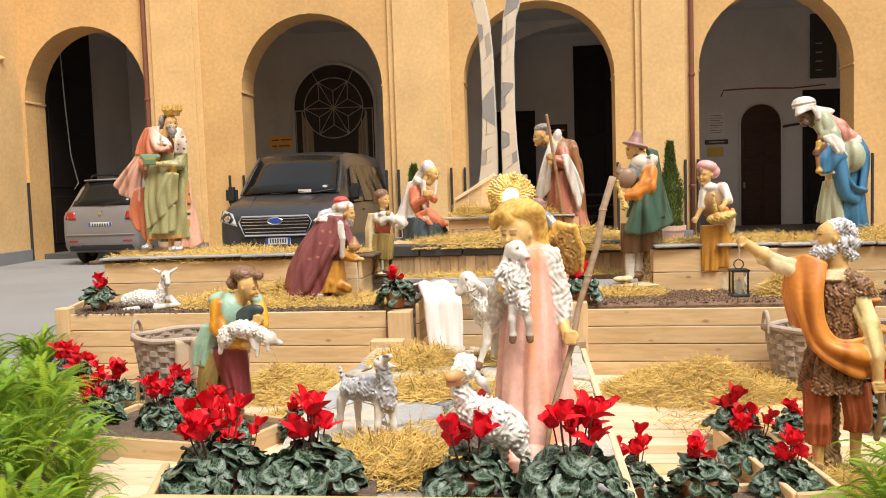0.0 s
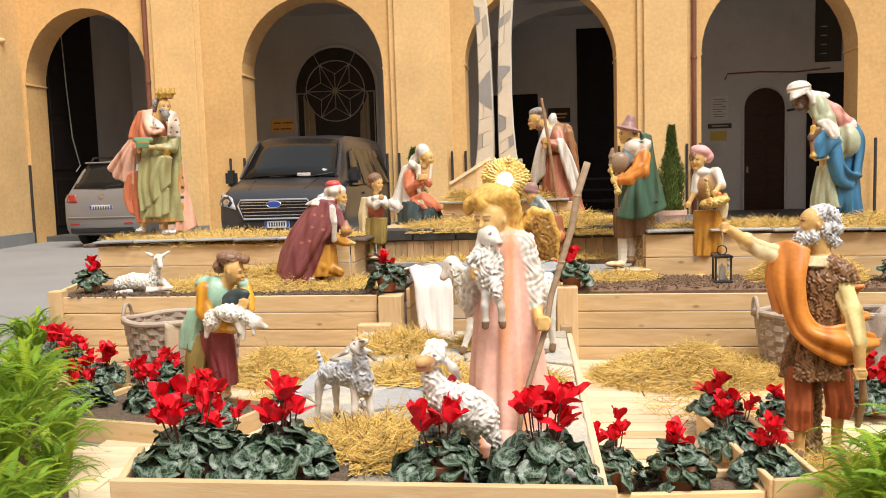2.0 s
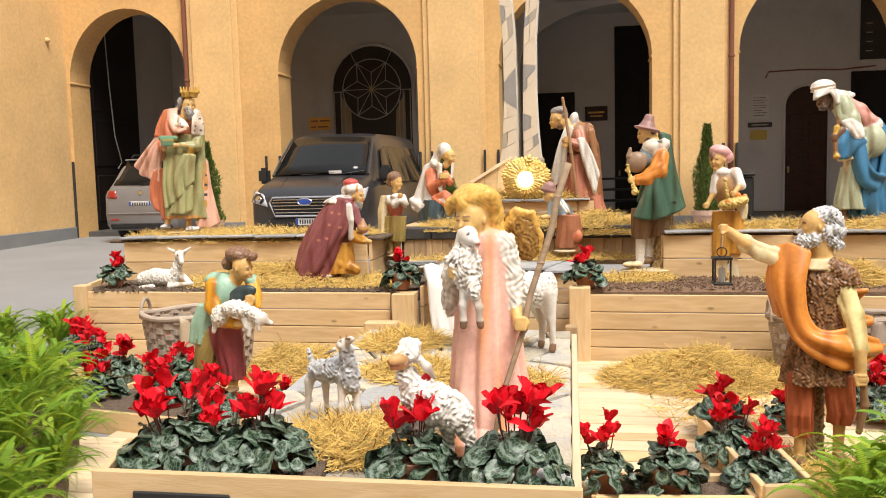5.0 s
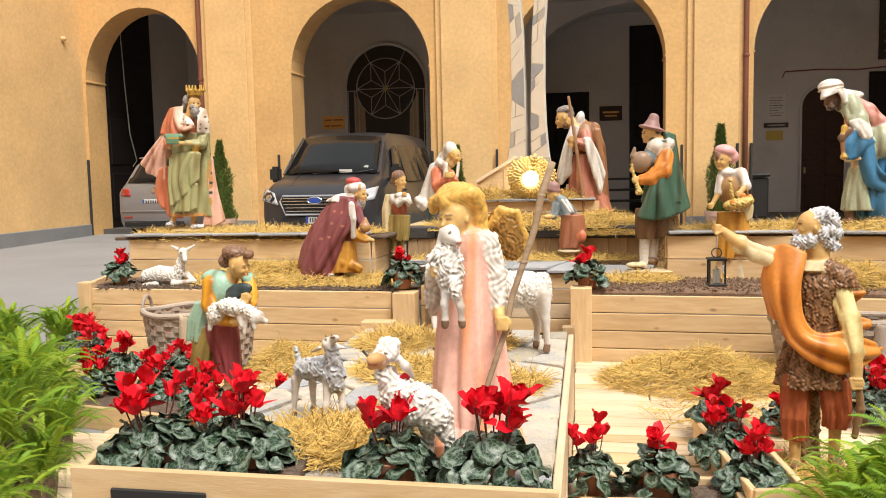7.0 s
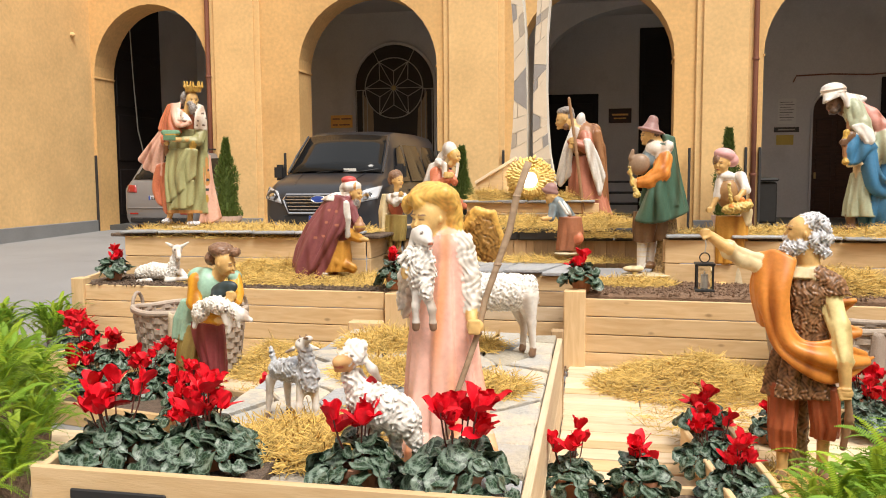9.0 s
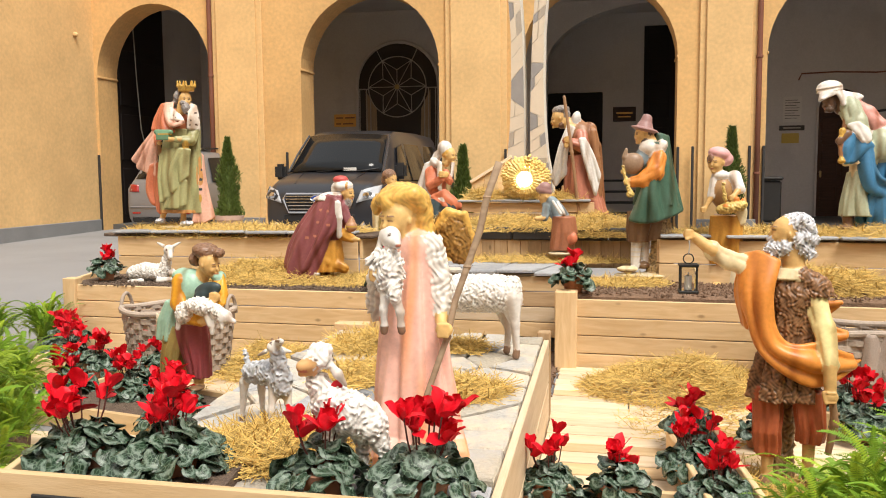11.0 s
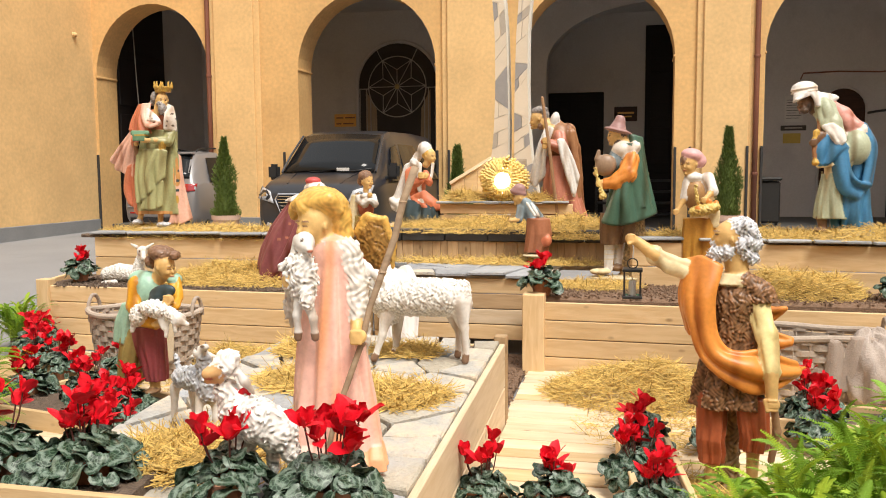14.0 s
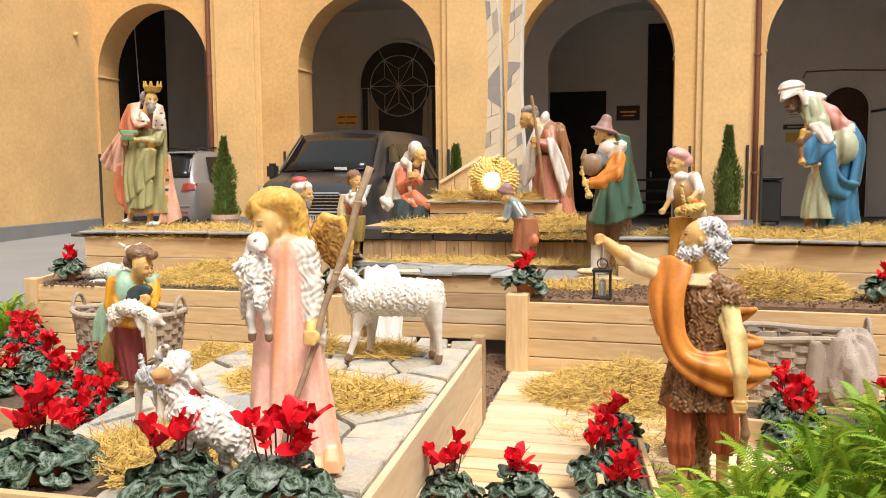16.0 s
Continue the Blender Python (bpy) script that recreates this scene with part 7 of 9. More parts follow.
# inner bench and dark bins near the doors
bench = thing("dark_rack", pose(1.25, 21.2, 0.14), "black metal storage rack against the inner arch", "rack")
for i in range(4):
    part("shelf", box_bm(2.6, 0.5, 0.05, 0.006, (0, 0, 0.1 + 0.27 * i)), M_BLACK, bench)
for s in (-1, 1):
    for d in (-0.22, 0.22):
        part("upright", box_bm(0.05, 0.05, 1.0, 0.005, (s * 1.27, d, 0.5)), M_BLACK, bench)
for bx, bw in ((2.7, 0.42), (3.55, 0.46)):
    bin_ = thing("wheeled_bin", pose(bx, FACADE + 1.3, 0.14), "black plastic wheeled bin with a lid", "bin", "wheeled bins")
    part("body", box_bm(bw, 0.5, 0.85, 0.04, (0, 0, 0.5)), M_BLACK, bin_)
    part("lid", box_bm(bw + 0.05, 0.58, 0.07, 0.03, (0, -0.01, 0.97)), M_BLACK, bin_)
    for s in (-1, 1):
        part("wheel", revolve_bm([(0.03, -0.02), (0.09, -0.02), (0.09, 0.02), (0.03, 0.02)], 14), M_GUARD, bin_, at=pose(s * bw / 2, 0.22, 0.09, 0, 90))

# bicycle leaning by the far door
bike = thing("bicycle", pose(7.35, FACADE + 3.4, 0.14, 0, 0, 8), "dark bicycle parked by the inner door", "bicycle")
for wx in (-0.52, 0.52):
    ring = [(wx + 0.33 * math.cos(2 * math.pi * i / 24), 0, 0.34 + 0.33 * math.sin(2 * math.pi * i / 24)) for i in range(25)]
    wheel = part("wheel", tube_bm(ring, 0.02, 6), M_GUARD, bike)
    for i in range(6):
        a = math.pi * i / 6
        part("spoke", tube_bm([(wx + 0.31 * math.cos(a), 0, 0.34 + 0.31 * math.sin(a)), (wx - 0.31 * math.cos(a), 0, 0.34 - 0.31 * math.sin(a))], 0.004, 4), M_BLACK, wheel)
for pts in ([(-0.52, 0, 0.34), (-0.1, 0, 0.34), (0.35, 0, 0.85)], [(-0.1, 0, 0.34), (-0.22, 0, 0.9)], [(-0.2, 0, 0.82), (0.36, 0, 0.88)], [(0.52, 0, 0.34), (0.36, 0, 0.95)], [(-0.52, 0, 0.34), (-0.2, 0, 0.8)]):
    part("frame_tube", tube_bm(pts, 0.018, 6), M_BLACK, bike)
part("handlebar", tube_bm([(0.30, -0.28, 1.02), (0.38, -0.1, 0.99), (0.38, 0.1, 0.99), (0.30, 0.28, 1.02)], 0.014, 6), M_BLACK, bike)
part("saddle", box_bm(0.26, 0.14, 0.06, 0.025, (-0.24, 0, 0.95)), M_BLACK, bike)


# ---- vehicles ----
M_VANPAINT = glass_like("dark_grey_metallic_paint", (0.022, 0.023, 0.028), 0.3, 0.12, 0.0)
M_CARPAINT = glass_like("silver_beige_metallic_paint", (0.20, 0.19, 0.19), 0.32, 0.25, 0.1)
M_GLASS = glass_like("dark_vehicle_glass", (0.010, 0.011, 0.012), 0.12, 0.0, 0.0, 0.28)
M_CHROME = glass_like("chrome_trim", (0.65, 0.65, 0.66), 0.12, 0.0, 1.0)
M_TYRE = surface("tyre_rubber", (0.018, 0.018, 0.018), 0.8, 0.2, 9, 60, 0.2)
M_PLASTIC = surface("black_plastic", (0.018, 0.018, 0.019), 0.55, 0.15, 9, 60, 0.05)
M_LAMP = glass_like("clear_headlamp", (0.50, 0.51, 0.53), 0.08, 1.0, 0.2)
M_REDLAMP = glass_like("red_tail_lamp", (0.32, 0.012, 0.012), 0.1, 1.0)
M_PLATE = surface("plate_white", (0.60, 0.61, 0.63), 0.4, 0.04, 9, 60, 0.0)
M_PLATEBLUE = surface("plate_blue", (0.03, 0.07, 0.32), 0.4, 0.04, 9, 60, 0.0)
M_RIM = glass_like("alloy_rim", (0.32, 0.32, 0.33), 0.3, 0.0, 0.9)


def body_bm(stations):
    """A car body skinned over stations of (y, bottom, belt, top, low half width, belt half width, roof half width)."""
    bm = bmesh.new()
    rings = []
    for y, zb, zm, zt, wl, wm, wt in stations:
        half = [(wl * 0.55, zb), (wl * 0.93, zb + 0.01), (wl, zb + 0.1), (wm, zb + (zm - zb) * 0.55), (wm * 0.995, zm - 0.03), (wm * 0.97, zm),
                (wt + (wm - wt) * 0.45, zm + (zt - zm) * 0.5), (wt + (wm - wt) * 0.08, zt - (zt - zm) * 0.12), (wt * 0.93, zt - 0.012), (wt * 0.5, zt + 0.01)]
        ring = [(-x, z) for x, z in half] + [(x, z) for x, z in half[::-1]]
        rings.append([bm.verts.new((x, y, z)) for x, z in ring])
    k = len(rings[0])
    for a, b in zip(rings, rings[1:]):
        for i in range(k):
            bm.faces.new((a[i], a[(i + 1) % k], b[(i + 1) % k], b[i]))
    bm.faces.new(rings[0][::-1])
    bm.faces.new(rings[-1])
    bmesh.ops.recalc_face_normals(bm, faces=bm.faces[:])
    return bm


def pane_bm(c00, c10, c11, c01, bulge=(0, 0, 0), nu=6, nv=4, thick=0.012):
    """A curved pane over four corners, bulged along a vector, with thickness towards it."""
    bm = bmesh.new()
    c00, c10, c11, c01, bulge = (Vector(c) for c in (c00, c10, c11, c01, bulge))
    normal = (c10 - c00).cross(c01 - c00).normalized() * thick
    layers = []
    for lay in (0, 1):
        g = []
        for j in range(nv + 1):
            v = j / nv
            g.append([bm.verts.new((c00.lerp(c10, i / nu)).lerp(c01.lerp(c11, i / nu), v) + bulge * (1 - (2 * i / nu - 1) ** 2) + normal * lay) for i in range(nu + 1)])
        layers.append(g)
    for lay, g in enumerate(layers):
        for j in range(nv):
            for i in range(nu):
                q = (g[j][i], g[j][i + 1], g[j + 1][i + 1], g[j + 1][i])
                bm.faces.new(q if lay else q[::-1])
    a, b = layers
    border = [(0, i) for i in range(nu)] + [(j, nu) for j in range(nv)] + [(nv, i) for i in range(nu, 0, -1)] + [(j, 0) for j in range(nv, 0, -1)]
    for (j0, i0), (j1, i1) in zip(border, border[1:] + border[:1]):
        bm.faces.new((a[j0][i0], a[j1][i1], b[j1][i1], b[j0][i0]))
    bmesh.ops.recalc_face_normals(bm, faces=bm.faces[:])
    return bm


def wheel_part(parent, x, y, r, w):
    wh = part("wheel", revolve_bm([(r * 0.62, -w / 2), (r * 0.93, -w / 2), (r, -w / 2 + 0.03), (r, w / 2 - 0.03), (r * 0.93, w / 2), (r * 0.62, w / 2)], 28, False), M_TYRE, parent, at=pose(x, y, r, 0, 90), smooth=True)
    rim = revolve_bm([(0.02, w / 2 - 0.02), (r * 0.25, w / 2 - 0.02), (r * 0.55, w / 2 - 0.05), (r * 0.63, w / 2 + 0.002), (r * 0.63, -w / 2)], 28)
    part("rim", rim, M_RIM, wh, at=pose(0, 0, 0, 0, 0 if x > 0 else 180))
    return wh


def plate_part(parent, w, at, chars):
    pl = part("number_plate", box_bm(w, 0.012, 0.11, 0.004), M_PLATE, parent, "white number plate with blue ends", at=at)
    for s in (-1, 1):
        part("blue_end", box_bm(0.04, 0.004, 0.104, 0.001, (s * (w / 2 - 0.024), -0.008, 0)), M_PLATEBLUE, pl)
    x = -w / 2 + 0.06
    step = (w - 0.12) / chars
    for i in range(chars):
        part("text_bar", box_bm(step * 0.62, 0.004, 0.065, 0.001, (x + step * (i + 0.5), -0.008, 0)), M_INK, pl)


van = thing("van", pose(-4.07, 12.65, ground_z(13.5)), "dark grey metallic passenger van parked in the arcade", "van")
van_stations = [(0.00, 0.40, 0.78, 0.98, 0.76, 0.82, 0.70), (0.05, 0.28, 0.92, 1.07, 0.86, 0.89, 0.76), (0.14, 0.24, 1.01, 1.14, 0.92, 0.94, 0.79), (0.34, 0.22, 1.08, 1.21, 0.96, 0.97, 0.81), (0.62, 0.22, 1.12, 1.27, 0.98, 0.985, 0.82),
                (0.84, 0.22, 1.14, 1.34, 0.985, 0.99, 0.82), (1.10, 0.22, 1.15, 1.59, 0.985, 0.99, 0.79), (1.40, 0.22, 1.16, 1.86, 0.985, 0.99, 0.76), (1.62, 0.22, 1.16, 1.98, 0.985, 0.99, 0.75), (1.95, 0.22, 1.17, 2.05, 0.985, 0.99, 0.76),
                (3.4, 0.22, 1.17, 2.07, 0.985, 0.99, 0.77), (4.7, 0.24, 1.17, 2.04, 0.98, 0.985, 0.77), (4.92, 0.30, 1.15, 1.96, 0.95, 0.96, 0.74), (4.97, 0.40, 1.12, 1.86, 0.92, 0.93, 0.72)]
vb = part("body", body_bm(van_stations), M_VANPAINT, van, smooth=True)
vb.data.set_sharp_from_angle(angle=radians(42))
part("windscreen", pane_bm((-0.80, 0.80, 1.325), (0.80, 0.80, 1.325), (0.70, 1.53, 1.95), (-0.70, 1.53, 1.95), (0, -0.07, 0.035)), M_GLASS, van, smooth=True)
for s in (-1, 1):
    ws = part("side_window", pane_bm((s * 0.985, 1.18, 1.17), (s * 0.985, 2.05, 1.17), (s * 0.80, 2.0, 1.82), (s * 0.83, 1.62, 1.75), (s * 0.02, 0, 0)), M_GLASS, van)
    part("side_window", pane_bm((s * 0.985, 2.15, 1.17), (s * 0.985, 3.35, 1.17), (s * 0.80, 3.3, 1.82), (s * 0.80, 2.15, 1.82), (s * 0.02, 0, 0)), M_GLASS, van)
    part("side_window", pane_bm((s * 0.985, 3.45, 1.17), (s * 0.985, 4.7, 1.17), (s * 0.80, 4.6, 1.82), (s * 0.80, 3.45, 1.82), (s * 0.02, 0, 0)), M_GLASS, van)
    part("a_pillar", tube_bm([(s * 0.83, 0.80, 1.33), (s * 0.80, 1.12, 1.62), (s * 0.735, 1.54, 1.965)], 0.02, 6), M_VANPAINT, van)
    hl = part("headlight", pane_bm((s * 0.62, -0.03, 0.84), (s * 0.945, 0.10, 0.92), (s * 0.965, 0.30, 1.12), (s * 0.70, 0.01, 1.04), (s * 0.02, -0.02, 0.01)), M_LAMP, van, "clear swept-back headlight", smooth=True)
    part("lens", revolve_bm([(0.0, 0), (0.055, 0.0), (0.045, 0.03), (0.0, 0.035)], 14, False), M_CHROME, hl, at=pose(s * 0.78, 0.0, 0.96, 90))
    fog = part("fog_lamp", revolve_bm([(0.0, 0), (0.075, 0.0), (0.07, 0.03), (0.0, 0.035)], 14, False), M_LAMP, van, at=pose(s * 0.74, 0.03, 0.47, 90, 0, s * 20))
    part("fog_surround", box_bm(0.24, 0.05, 0.16, 0.03, (0, 0, 0)), M_PLASTIC, fog, at=pose(0, 0, -0.03, -90))
    mir = part("mirror", box_bm(0.20, 0.13, 0.27, 0.045, (0, 0, 0), 2), M_PLASTIC, van, "black door mirror", at=pose(s * 1.07, 1.02, 1.34))
    part("mirror_arm", box_bm(0.20, 0.07, 0.06, 0.015, (-s * 0.11, 0.03, -0.11)), M_PLASTIC, mir)
    part("door_handle", box_bm(0.03, 0.14, 0.035, 0.01, (s * 0.998, 2.0, 1.02)), M_PLASTIC, van)
    for wy in (0.95, 3.9):
        wheel_part(van, s * 0.87, wy, 0.34, 0.22)
    part("sill", box_bm(0.04, 3.4, 0.14, 0.015, (s * 0.975, 2.4, 0.3)), M_PLASTIC, van)
grille_line = [(-0.57, 0.90), (-0.48, 0.70), (0.48, 0.70), (0.57, 0.90), (0.52, 0.98), (-0.52, 0.98)]
grille = part("grille", prism_bm(grille_line, 0.06, bevel=0.01), M_PLASTIC, van, "wide dark grille with chrome bars", at=pose(0, -0.015, 0))
rim_pts = [(x * 1.03, -0.02, 0.84 + (z - 0.84) * 1.06) for x, z in grille_line]
part("grille_frame", tube_bm(rim_pts + [rim_pts[0]], 0.016, 6), M_CHROME, grille)
for i, (z, w) in enumerate(((0.745, 0.49), (0.80, 0.51), (0.855, 0.54), (0.905, 0.55), (0.95, 0.53))):
    part("grille_bar", box_bm(w * 2, 0.02, 0.014, 0.004, (0, -0.022, z)), M_CHROME, grille)
part("badge", revolve_bm([(0.0, 0.0), (0.07, 0.0), (0.065, 0.02), (0.0, 0.024)], 20, False), M_PLATEBLUE, van, "plain blue oval badge", at=pose(0, -0.03, 0.915, 90) @ Matrix.Diagonal((1.6, 0.7, 1, 1)))
part("badge_rim", tube_bm([(0.118 * math.cos(2 * math.pi * i / 20), -0.045, 0.915 + 0.052 * math.sin(2 * math.pi * i / 20)) for i in range(21)], 0.008, 6), M_CHROME, van)
plate_part(van, 0.40, pose(0.03, -0.015, 0.60), 7)
part("bumper", box_bm(1.30, 0.10, 0.16, 0.03, (0, 0.07, 0.36)), M_PLASTIC, van)
part("bumper_intake", box_bm(1.2, 0.06, 0.14, 0.02, (0, 0.015, 0.60)), M_PLASTIC, van)
for s in (-0.3, 0.25):
    part("wiper", tube_bm([(s, 0.74, 1.335), (s + 0.25, 0.74, 1.35), (s + 0.5, 0.82, 1.385)], 0.012, 6), M_PLASTIC, van)
part("dash_paper", box_bm(0.22, 0.006, 0.05, 0.001, (0.28, 0.735, 1.375)), M_PAPER, van, "white slip behind the windscreen")
part("mirror_sensor", box_bm(0.09, 0.02, 0.05, 0.008, (0.02, 1.36, 1.875)), M_PAPER, van)
part("bonnet_crease", tube_bm([(-0.45, 0.14, 1.15), (-0.5, 0.45, 1.24), (-0.55, 0.80, 1.335)], 0.008, 6), M_VANPAINT, van)
part("bonnet_crease", tube_bm([(0.45, 0.14, 1.15), (0.5, 0.45, 1.24), (0.55, 0.80, 1.335)], 0.008, 6), M_VANPAINT, van)

car = thing("car", pose(-8.70, 15.75, ground_z(16), 0, 0, -2) @ Matrix.Diagonal((0.94, 1, 1.11, 1)), "silver beige family car parked nose-in under the arch", "car")
car_stations = [(0.00, 0.34, 0.58, 0.66, 0.78, 0.80, 0.74), (0.05, 0.27, 0.74, 0.90, 0.84, 0.86, 0.76), (0.10, 0.24, 0.92, 1.03, 0.87, 0.89, 0.72), (0.22, 0.22, 0.98, 1.20, 0.89, 0.90, 0.68), (0.42, 0.20, 1.0, 1.44, 0.90, 0.905, 0.64),
                (0.60, 0.2, 1.0, 1.555, 0.90, 0.905, 0.62), (1.2, 0.2, 1.0, 1.59, 0.90, 0.905, 0.63), (2.2, 0.2, 0.98, 1.57, 0.90, 0.905, 0.62), (2.9, 0.2, 0.96, 1.30, 0.90, 0.90, 0.66), (3.3, 0.2, 0.93, 1.06, 0.89, 0.89, 0.7), (4.0, 0.22, 0.82, 0.90, 0.85, 0.86, 0.7), (4.3, 0.3, 0.6, 0.7, 0.7, 0.72, 0.6)]
cb = part("body", body_bm(car_stations), M_CARPAINT, car, smooth=True)
cb.data.set_sharp_from_angle(angle=radians(40))
part("rear_window", pane_bm((-0.70, 0.145, 1.07), (0.70, 0.145, 1.07), (0.57, 0.50, 1.50), (-0.57, 0.50, 1.50), (0, -0.05, 0.02)), M_GLASS, car, smooth=True)
part("spoiler", box_bm(1.16, 0.16, 0.03, 0.012, (0, 0.50, 1.545)), M_CARPAINT, car)
part("rear_wiper", tube_bm([(0.0, 0.09, 1.08), (0.2, 0.11, 1.11), (0.42, 0.13, 1.13)], 0.012, 6), M_PLASTIC, car)
for s in (-1, 1):
    part("side_window", pane_bm((s * 0.905, 0.62, 1.02), (s * 0.905, 1.5, 1.02), (s * 0.69, 1.5, 1.48), (s * 0.69, 0.80, 1.46), (s * 0.02, 0, 0)), M_GLASS, car)
    part("side_window", pane_bm((s * 0.905, 1.58, 1.02), (s * 0.905, 2.8, 1.0), (s * 0.70, 2.3, 1.46), (s * 0.69, 1.58, 1.48), (s * 0.02, 0, 0)), M_GLASS, car)
    part("tail_light", pane_bm((s * 0.56, 0.03, 0.83), (s * 0.875, 0.10, 0.84), (s * 0.885, 0.17, 0.98), (s * 0.60, 0.06, 0.97), (s * 0.02, -0.035, 0)), M_REDLAMP, car, "red tail light", smooth=True)
    part("reflector", box_bm(0.20, 0.02, 0.03, 0.005, (s * 0.62, -0.005, 0.44)), M_REDLAMP, car)
    part("roof_rail", tube_bm([(s * 0.56, 0.65, 1.58), (s * 0.57, 0.75, 1.64), (s * 0.58, 1.5, 1.66), (s * 0.58, 2.1, 1.62), (s * 0.57, 2.2, 1.57)], 0.016, 6), M_PLASTIC, car)
    for wy in (0.75, 3.4):
        wheel_part(car, s * 0.80, wy, 0.315, 0.2)
plate_part(car, 0.52, pose(0, 0.015, 0.72), 7)
part("bumper", box_bm(1.5, 0.10, 0.13, 0.03, (0, 0.05, 0.33)), M_PLASTIC, car)
part("bumper_edge", box_bm(1.56, 0.05, 0.03, 0.01, (0, 0.005, 0.55)), M_CARPAINT, car)
part("tailgate_line", box_bm(1.5, 0.01, 0.012, 0.002, (0, 0.012, 0.63)), M_PLASTIC, car)
part("badge", revolve_bm([(0.0, 0.0), (0.05, 0.0), (0.045, 0.015), (0.0, 0.02)], 18, False), M_CHROME, car, "plain round chrome badge", at=pose(0, 0.05, 0.93, 90))

# ---- mosaic pillar behind the manger ----
M_TESSERA_A = surface("cream_tile", (0.66, 0.56, 0.43), 0.5, 0.08, 9, 60, 0.05, shift=0.3)
M_TESSERA_B = surface("grey_tile", (0.30, 0.28, 0.265), 0.5, 0.12, 9, 60, 0.05, shift=0.3)
M_TESSERA_C = surface("taupe_tile", (0.42, 0.36, 0.29), 0.5, 0.12, 9, 60, 0.05, shift=0.3)
M_GROUT = surface("white_grout", (0.72, 0.68, 0.60), 0.8, 0.06, 9, 60, 0.1)
mosaic = thing("mosaic_pillar", pose(-0.40, 9.5, 0.0), "tall twin-stemmed sculpture clad in cream and grey mosaic", "sculpture")
STEM_Z = [0.0, 0.8, 1.2, 1.5, 1.8, 2.2, 2.8, 3.2, 3.6, 4.2]
LEFT_OUT = [-0.36, -0.33, -0.28, -0.225, -0.20, -0.185, -0.19, -0.22, -0.34, -0.7]
LEFT_IN = [-0.03, -0.03, -0.03, -0.025, -0.022, -0.028, -0.045, -0.075, -0.16, -0.5]
rnd = random.Random(77)
for sgn in (-1, 1):
    def edge_at(z, table):
        return float(np.interp(z, STEM_Z, table)) * -sgn
    zs = [0.2 + 0.1 * i for i in range(41)]
    outer, inner = [(edge_at(z, LEFT_OUT), z) for z in zs], [(edge_at(z, LEFT_IN), z) for z in zs]
    stem = part("stem", prism_bm(outer + inner[::-1], 0.14), M_GROUT, mosaic)
    zl, zr, tone = 0.3, 0.38, 0
    while max(zl, zr) < 4.0:
        lean = 0.16 if zr - zl < 0.02 else (-0.16 if rnd.random() < 0.3 else zr - zl)
        h = rnd.uniform(0.08, 0.24)
        nl, nr = zl + h, max(zr + 0.05, zl + h + lean * rnd.uniform(0.7, 1.1))
        g, ins = 0.007, 0.011

        def side_at(z, which):
            e = (edge_at(z, LEFT_OUT), edge_at(z, LEFT_IN))
            return min(e) + ins if which == 0 else max(e) - ins
        cuts = [0.0, 1.0] if rnd.random() < 0.55 else [0.0, rnd.uniform(0.3, 0.7), 1.0]
        for c0, c1 in zip(cuts, cuts[1:]):
            poly = []
            for f, zz0, zz1 in ((c0, zl, zr), (c1, zl, zr), (c1, nl, nr), (c0, nl, nr)):
                zz = zz0 + (zz1 - zz0) * f + (g / 2 if zz0 == zl else -g / 2)
                x0, x1 = side_at(zz, 0), side_at(zz, 1)
                xx = x0 + (x1 - x0) * f + (g / 2 if f == c0 and c0 > 0 else -g / 2 if f == c1 and c1 < 1 else 0)
                poly.append((xx, zz))
            tone = rnd.choice([k for k in (0, 0, 1, 2, 1, 0) if k != tone or k == 0])
            part("tile", prism_bm(poly, 0.012), (M_TESSERA_A, M_TESSERA_B, M_TESSERA_C)[tone], stem, at=pose(0, -0.070, 0))
        zl, zr = nl, nr


# ---- plants ----
M_PETAL = surface("red_cyclamen_petal", (0.66, 0.006, 0.018), 0.5, 0.25, 30, 150, 0.1, shift=0.5, spec=0.3)
M_STEM = surface("dark_red_stem", (0.09, 0.025, 0.02), 0.5, 0.2, 20, 90, 0.05)
M_FERN = surface("fern_leaf", (0.17, 0.30, 0.024), 0.55, 0.3, 14, 90, 0.1, shift=0.8, spec=0.3)
M_FERN_Y = surface("young_fern_leaf", (0.31, 0.43, 0.034), 0.55, 0.25, 14, 90, 0.1, shift=0.8, spec=0.3)
M_TOPIARY = surface("conifer_leaf", (0.10, 0.14, 0.026), 0.6, 0.5, 14, 90, 0.1, shift=0.4, spec=0.3)


